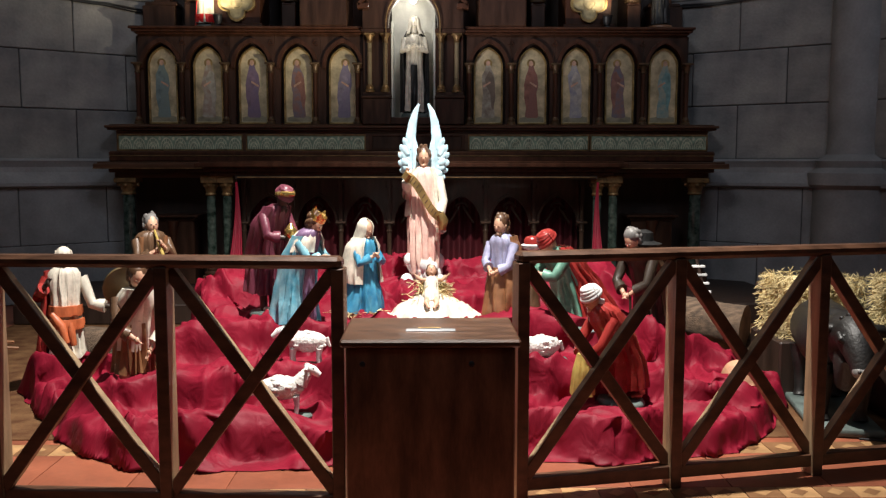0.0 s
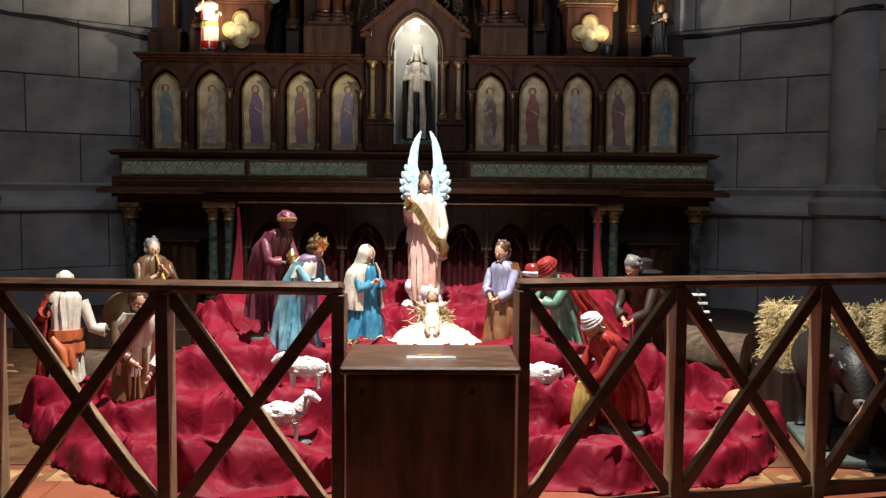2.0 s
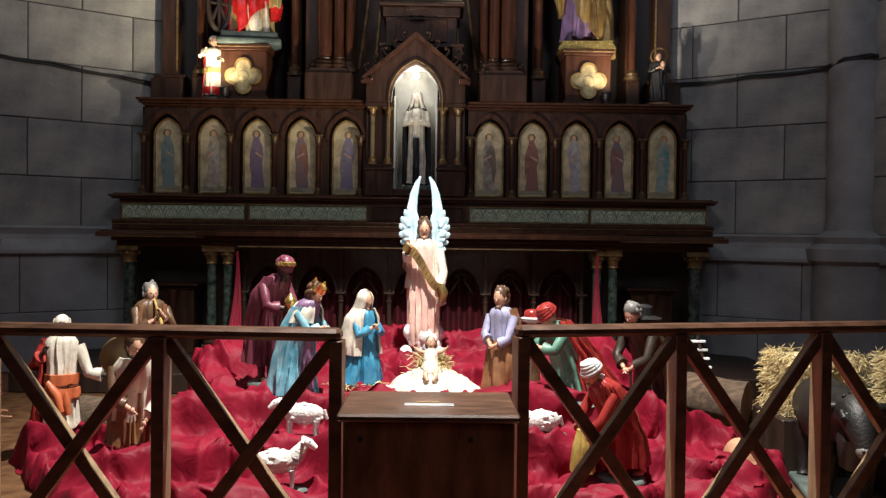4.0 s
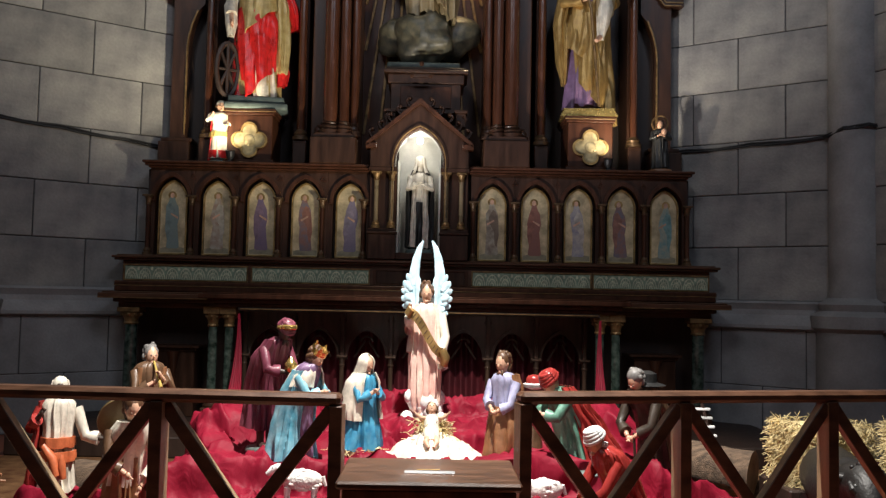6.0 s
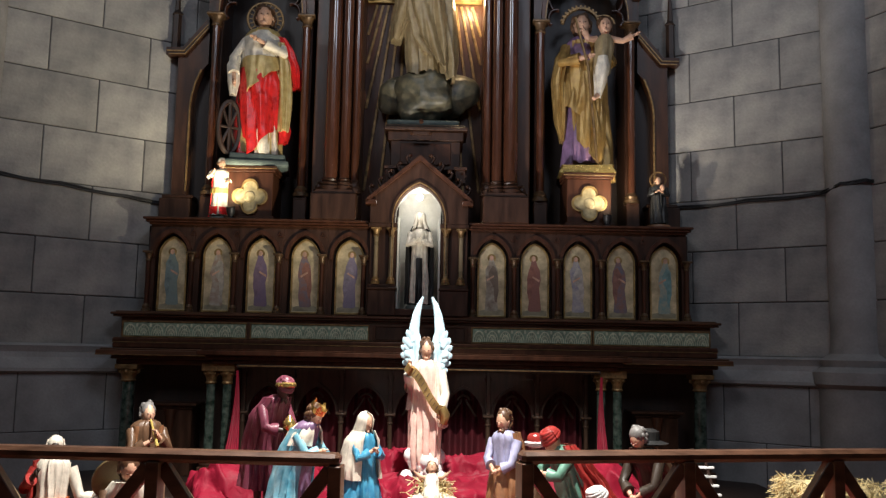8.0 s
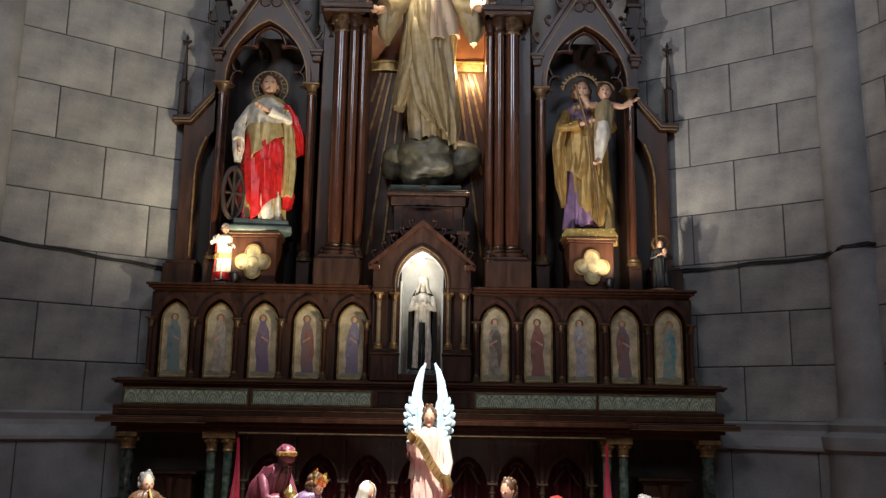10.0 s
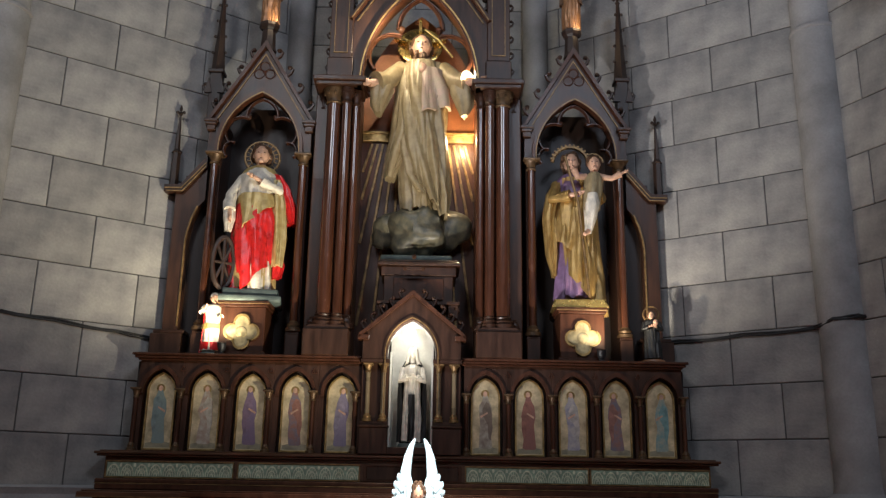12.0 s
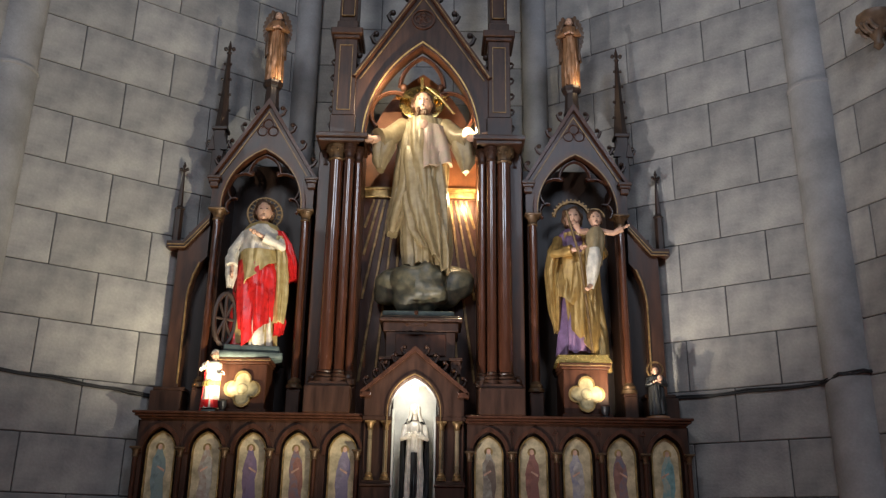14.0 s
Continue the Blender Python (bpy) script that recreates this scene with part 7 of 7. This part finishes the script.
for s in (-1, 1):
    arm(bm, [(s * 0.14, -0.02, 0.58), (s * 0.24, -0.08, 0.56), (s * 0.36, -0.1, 0.66)], 0, 0, 0.055)
    tube(bm, [(s * 0.07, -0.04, 0.1), (s * 0.12, -0.14, -0.06), (s * 0.05, -0.18, -0.22)], [0.07, 0.06, 0.035], 8, 0)
bmesh.ops.transform(bm, matrix=Matrix.Rotation(radians(-38), 4, "X"), verts=bm.verts)
place("infant_figure", bm, M, (0.17, -3.62, 0.545), 0.26, 0, "small infant figure in ivory lying on straw", "figurine", FIG)


def straw_heap(name, c, spread, count, length, label, category="straw", thickness=0.0022, up=0.4):
    """Loose straws as one object."""
    vs, fs = [], []
    for k in range(count):
        p = Vector((random.gauss(0, 0.45) * spread[0], random.gauss(0, 0.45) * spread[1], random.uniform(0, 1) * spread[2]))
        d = Vector((random.uniform(-1, 1), random.uniform(-1, 1), random.uniform(-up, up))).normalized() * length * random.uniform(0.5, 1)
        s = d.cross(Vector((random.uniform(-1, 1), random.uniform(-1, 1), 1))).normalized() * thickness
        u = d.cross(s).normalized() * thickness
        bend = Vector((0, 0, -0.12 * length))
        n = len(vs)
        for q in (p - d / 2 + bend, p, p + d / 2 + bend):
            vs += [q + s, q - s / 2 + u, q - s / 2 - u]
        for a in (0, 3):
            for i in range(3):
                j = (i + 1) % 3
                fs.append((n + a + i, n + a + j, n + a + 3 + j, n + a + 3 + i))
    me = bpy.data.meshes.new(name)
    me.from_pydata(vs, [], fs)
    me.materials.append(STRAW)
    ob = new(name, me)
    ob.location = c
    return tagged(ob, label, category, kind="stuff")


straw_heap("straw", (0.18, -3.5, 0.53), (0.11, 0.08, 0.12), 500, 0.12, "pale straw round the infant figure", up=0.9)
straw_heap("straw", (-0.25, -3.3, 0.44), (0.13, 0.08, 0.02), 160, 0.1, "pale straw at the kneeling figure")


def sheep(label, x, y, z, length, yaw, lying=False, up=0.25):
    bm = B()
    M = [FLEECE, WHITE, BASEGREY, BLACK]
    leg = 0.06 if lying else 0.26
    oval_base(bm, 0.5, 0.26, 0.06, 2)
    for k in range(34):
        a, t = random.uniform(0, 6.283), random.uniform(-1, 1)
        r = 0.17 * math.sqrt(1 - 0.75 * t * t)
        ball(bm, (t * 0.33, r * math.cos(a), leg + 0.22 + r * math.sin(a)), random.uniform(0.03, 0.045), 0, 1.6, 1, 1, 8)
    ball(bm, (0, 0, leg + 0.22), 0.2, 0, 1.9, 0.9, 0.95, 14)
    if lying:
        for s in (-1, 1):
            tube(bm, [(0.25, s * 0.12, 0.12), (0.45, s * 0.13, 0.09)], [0.05, 0.035], 8, 1)
    else:
        for s in (-1, 1):
            for t in (-0.24, 0.24):
                tube(bm, [(t, s * 0.1, leg + 0.1), (t + 0.02, s * 0.1, 0.2), (t, s * 0.1, 0.05)], [0.055, 0.035, 0.03], 8, 1)
    tube(bm, [(0.3, 0, leg + 0.28), (0.4, 0, leg + 0.3 + up), (0.44, 0, leg + 0.36 + up)], [0.14, 0.1, 0.08], 10, 0)
    tube(bm, [(0.4, 0, leg + 0.4 + up), (0.52, 0, leg + 0.36 + up), (0.62, 0, leg + 0.28 + up)], [0.09, 0.075, 0.045], 10, 1)
    for s in (-1, 1):
        tube(bm, [(0.42, s * 0.06, leg + 0.44 + up), (0.4, s * 0.17, leg + 0.4 + up)], [0.035, 0.02], 6, 1)
        ball(bm, (0.52, s * 0.065, leg + 0.4 + up), 0.013, 3, seg=6)
    tube(bm, [(-0.36, 0, leg + 0.28), (-0.43, 0, leg + 0.12)], [0.05, 0.025], 6, 0)
    return place("sheep_figure", bm, M, (x, y, z), length, yaw, label, "figurine", "sheep figures")


sheep("white standing sheep figure on a grey base", -0.545, -4.48, 0.14, 0.30, 10, up=0.12)
sheep("white standing sheep figure behind another", -0.49, -3.98, 0.265, 0.29, 178, up=0.02)
sheep("white lying sheep figure with dark collar", 0.76, -3.9, 0.275, 0.3, 195, True, 0.08)
sheep("white lying sheep figure at the barrier", 0.52, -4.45, 0.15, 0.26, 160, True, 0.1)

# ox and hay beside the crib
bm = B()
M = [HIDE, BLACK, BASEGREY, GREYHAIR]
box(bm, -0.5, 0.62, -0.25, 0.25, 0, 0.06, 0.01, 2)
tube(bm, [(-0.55, 0, 0.62), (-0.4, 0, 0.66), (0, 0, 0.62), (0.35, 0, 0.66), (0.5, 0, 0.7)], [0.12, 0.24, 0.26, 0.24, 0.15], 18, 0)
for s in (-1, 1):
    for t in (-0.38, 0.36):
        tube(bm, [(t, s * 0.14, 0.5), (t + 0.02, s * 0.14, 0.28), (t, s * 0.14, 0.12), (t + 0.02, s * 0.14, 0.06)], [0.1, 0.06, 0.045, 0.06], 10, 0)
    tube(bm, [(0.58, s * 0.13, 0.82), (0.55, s * 0.2, 0.8), (0.56, s * 0.27, 0.76)], [0.035, 0.05, 0.015], 8, 0)
    tube(bm, [(0.76, s * 0.075, 0.72), (0.74, s * 0.12, 0.76), (0.69, s * 0.13, 0.8)], [0.02, 0.035, 0.02], 8, 0)
    ball(bm, (0.905, s * 0.035, 0.56), 0.014, 1, seg=6)
    ball(bm, (0.73, s * 0.1, 0.78), 0.025, 1, seg=8)
tube(bm, [(0.36, 0, 0.68), (0.52, 0, 0.76), (0.64, 0, 0.78), (0.73, 0, 0.7), (0.81, 0, 0.6), (0.84, 0, 0.54)], [0.22, 0.18, 0.155, 0.125, 0.085, 0.07], 16, 0)
tube(bm, [(0.42, 0, 0.66), (0.58, 0, 0.55), (0.5, 0, 0.38)], [0.16, 0.13, 0.1], 12, 0)
ball(bm, (0.855, 0, 0.55), 0.066, 3, 0.85, 1.15, 0.8, 12)
for k in range(40):
    q = random.uniform(-0.12, 0.12)
    w = random.uniform(0, 1)
    ball(bm, (0.62 + 0.14 * w, q * (1 - 0.3 * w), 0.925 - 0.13 * w - 2.5 * q * q), random.uniform(0.018, 0.034), 0, seg=6)
tube(bm, [(-0.56, 0, 0.66), (-0.66, 0, 0.5), (-0.66, 0, 0.3)], [0.03, 0.02, 0.03], 8, 0)
place("ox_figure", bm, M, (2.3, -3.98, 0.0), 0.66, -101, "dark brown ox figure on a plain base", "figurine", FIG)


def hay(x, y, z, s, label, yaw):
    th = thing("hay_bale", label, "hay", (x, y, z), "hay bales")
    core = B()
    box(core, -s[0] * 0.86, s[0] * 0.86, -s[1] * 0.86, s[1] * 0.86, 0.0, s[2] * 0.93, 0.05)
    bmesh.ops.transform(core, matrix=pose(x, y, z, 0, 0, yaw), verts=core.verts)
    part("core", core, STRAW, th)
    vs, fs = [], []
    for k in range(2600):
        f = random.choice(((0, 1, 2), (0, 1, 2), (1, 0, 2), (2, 0, 1)))
        p = [0, 0, 0]
        p[f[0]], p[f[1]], p[f[2]] = random.uniform(-1, 1), random.choice((-1, 1)), random.uniform(-1, 1)
        p = Vector((p[0] * s[0] * 0.9, p[1] * s[1] * 0.9, (p[2] * 0.5 + 0.5) * s[2]))
        d = Vector((random.gauss(0, 1), random.gauss(0, 0.6), random.gauss(0, 0.5))).normalized() * random.uniform(0.02, 0.06)
        w = d.cross(Vector((random.gauss(0, 1), random.gauss(0, 1), random.gauss(0, 1)))).normalized() * 0.0017
        o = d.cross(w).normalized() * 0.0017
        n = len(vs)
        droop = Vector((0, 0, -random.uniform(0, 0.03)))
        for q in (p - d + droop, p, p + d + droop):
            vs += [q + w, q - w / 2 + o, q - w / 2 - o]
        for a in (0, 3):
            for i in range(3):
                fs.append((n + a + i, n + a + (i + 1) % 3, n + a + 3 + (i + 1) % 3, n + a + 3 + i))
    me = bpy.data.meshes.new("loose_straw")
    me.from_pydata(vs, [], fs)
    me.materials.append(STRAW)
    me.transform(pose(0, 0, 0, 0, 0, yaw))
    q = new("loose_straw", me)
    q.parent = th
    tagged(q, "loose pale straw", kind="stuff")


hay(2.42, -3.45, 0.33, (0.24, 0.2, 0.36), "bale of pale hay behind the ox figure", 12)
bm = box(B(), 2.15, 2.72, -3.68, -3.22, 0.0, 0.33, 0.01)
single("hay_stand", bm, WOOD_DARK, "low dark stand under the hay", "stand", (2.3, -3.45, 0))
hay(2.72, -4.0, 0.44, (0.18, 0.2, 0.3), "loose hay bale beside the barrier", -20)
single("hay_stand", box(B(), 2.56, 2.9, -4.18, -3.82, 0.0, 0.44, 0.01), WOOD_DARK, "low dark stand under the hay", "stand", (2.7, -4.0, 0))

# logs


def log(label, a, b, r):
    a, b = Vector(a), Vector(b)
    bm = B()
    d = (b - a).normalized()
    s = d.cross(Vector((0, 0, 1))).normalized()
    u = s.cross(d)
    rows = []
    for k in range(13):
        t = k / 12
        row = []
        for i in range(28):
            an = 6.283 * i / 28
            rr = r * (1 + 0.07 * noise.noise(Vector((math.cos(an) * 3, math.sin(an) * 3, t * 2))) + 0.05 * noise.noise(Vector((math.cos(an) * 9, math.sin(an) * 9, t * 3))))
            row.append(bm.verts.new(a.lerp(b, t) + rr * (s * math.cos(an) + u * math.sin(an))))
        rows.append(row)
    for p, q in zip(rows, rows[1:]):
        for i in range(28):
            bm.faces.new((p[i], p[(i + 1) % 28], q[(i + 1) % 28], q[i]))
    bm.faces.new(rows[0][::-1]).material_index = 1
    bm.faces.new(rows[-1]).material_index = 1
    single("log", bm, [BARK, LOGEND], label, "log", tuple(a), "logs", smooth=60)


log("short rough-barked log lying by a shepherd figure", (-2.0, -3.05, 0.16), (-1.4, -3.3, 0.15), 0.15)
log("short rough-barked log with pale cut end", (1.72, -2.8, 0.33), (2.16, -3.1, 0.3), 0.145)
log("thick rough-barked log on the floor under another", (1.8, -2.75, 0.12), (2.3, -2.98, 0.12), 0.12)

# clay jar
bm = lathe(B(), 0, 0, [(0.04, 0), (0.075, 0.03), (0.095, 0.09), (0.085, 0.14), (0.05, 0.17), (0.045, 0.19), (0.055, 0.2), (0.04, 0.2), (0.035, 0.18)], 24)
ob = new("clay_jar", finish(bm, paint("fired_clay", (0.45, 0.24, 0.14), 0.6), "clay_jar", 40))
ob.matrix_world = pose(1.76, -4.0, 0.27, 125, -25, 0)
tagged(ob, "round pale clay jar lying tilted on the cloth", "jar")

# white rungs rising beside the altar
ld = thing("small_ladder", "small white-runged wooden ladder leaning in the shade", "ladder", (2.2, -2.5, 0.0))
for s in (0, 1):
    part("rail", beam(B(), (2.12 + 0.07 * s, -2.55, 0.0), (1.96 + 0.07 * s, -2.42, 0.74), 0.012, 0.02, 0.002), WOOD_DARK, ld)
for k in range(6):
    t = 0.5 + 0.08 * k
    part("rung", box(B(), 2.085 - 0.155 * (t - 0.2), 2.20 - 0.155 * (t - 0.2), -2.56 + 0.13 * t, -2.53 + 0.13 * t, 0.74 * t, 0.74 * t + 0.016, 0.002), WHITE, ld)

# white animal at the west edge
bm = B()
M = [WHITE, BASEGREY, BROWN]
oval_base(bm, 0.5, 0.3, 0.05, 1)
tube(bm, [(-0.5, 0, 0.66), (-0.2, 0, 0.7), (0.2, 0, 0.66), (0.42, 0, 0.6)], [0.18, 0.24, 0.22, 0.12], 16, 0)
for s in (-1, 1):
    for t in (-0.4, 0.34):
        tube(bm, [(t, s * 0.13, 0.55), (t + 0.08, s * 0.13, 0.3), (t + 0.05, s * 0.13, 0.12), (t + 0.08, s * 0.13, 0.06)], [0.11, 0.06, 0.045, 0.05], 10, 0)
tube(bm, [(-0.5, 0, 0.72), (-0.72, 0, 0.95), (-0.85, 0, 1.15)], [0.14, 0.1, 0.09], 12, 0)
tube(bm, [(-0.82, 0, 1.18), (-1.05, 0, 1.08)], [0.1, 0.06], 10, 0)
for k in range(2):
    tube(bm, [(0.4, 0.02 * k, 0.72), (0.52, 0.05 * k, 0.73 - 0.06 * k), (0.62, 0.1 * k, 0.72 - 0.07 * k)], 0.012, 6, 2)
place("animal_figure", bm, M, (-2.3, -4.25, 0.0), 0.62, 8, "white painted animal figure seen from behind", "figurine", FIG)

# carved bracket on the outer east wall
bx, by, bz = (4.39, -1.32, 6.29)
bm = lathe(B(), bx, by, [(0.012, bz - 0.3), (0.05, bz - 0.26), (0.035, bz - 0.2), (0.08, bz - 0.12), (0.12, bz - 0.03), (0.17, bz + 0.02), (0.17, bz + 0.07), (0.14, bz + 0.09)], 10)
for k in range(10):
    a = k * 0.628
    crocket(bm, bx + 0.08 * math.cos(a), by + 0.08 * math.sin(a), bz - 0.14 + 0.03 * (k % 2), 1 if math.cos(a) > 0 else -1, 0.09)
box(bm, bx - 0.05, bx + 0.4, by - 0.05, by + 0.3, bz + 0.06, bz + 0.1, 0.01)
single("carved_bracket", bm, paint("aged_gilt_wood", (0.14, 0.085, 0.05), 0.5, folds=None), "carved brown leaf bracket on the stone wall", "bracket", (bx, by, bz - 0.3), smooth=50)

# carpet under the crib
bm = box(B(), -3.3, 3.3, -4.36, -1.2, -0.006, -0.001)
single("carpet", bm, CARPET, "dark brown patterned carpet under the crib", "carpet", (0, -3.0, 0))

# cable on the floor
bm = tube(B(), [(2.25, -4.42, 0.006), (2.5, -4.5, 0.006), (2.9, -4.62, 0.006), (3.6, -4.5, 0.006)], 0.006, 6)
single("cable", bm, CABLE, "black cable lying on the floor", "cable", (2.25, -4.42, 0))

# ---- floor tiles ----
random.seed(9)
for nm, y0, y1, w, mats in (("a", -5.14, -5.02, 0.15, (TILE_A, TILE_B)), ("b", -4.60, -4.44, 0.16, (TILE_A, TILE_B)), ("c", -5.02, -4.60, 0.42, (TERRACOTTA, TERRACOTTA)), ("d", -5.56, -5.14, 0.42, (TERRACOTTA, TERRACOTTA))):
    cache = {}
    n = int(6.4 / w)
    for k in range(n):
        mi = k % 2
        if mi not in cache:
            bm = box(B(), 0.002, w - 0.002, 0.002, y1 - y0 - 0.002, -0.006, 0.0, 0.0015)
            if mats[0] is TILE_A:
                box(bm, w * 0.3, w * 0.7, (y1 - y0) * 0.3, (y1 - y0) * 0.7, -0.001, 0.001, 0, 1, pose(w / 2, (y1 - y0) / 2, 0, 0, 0, 45) @ pose(-w / 2, -(y1 - y0) / 2, 0))
            cache[mi] = finish(bm, [mats[mi], mats[1 - mi]], "tile")
        ob = new("tile", cache[mi])
        ob.parent = FLOOR
        ob.location = (-3.2 + k * w, y0, 0.0)
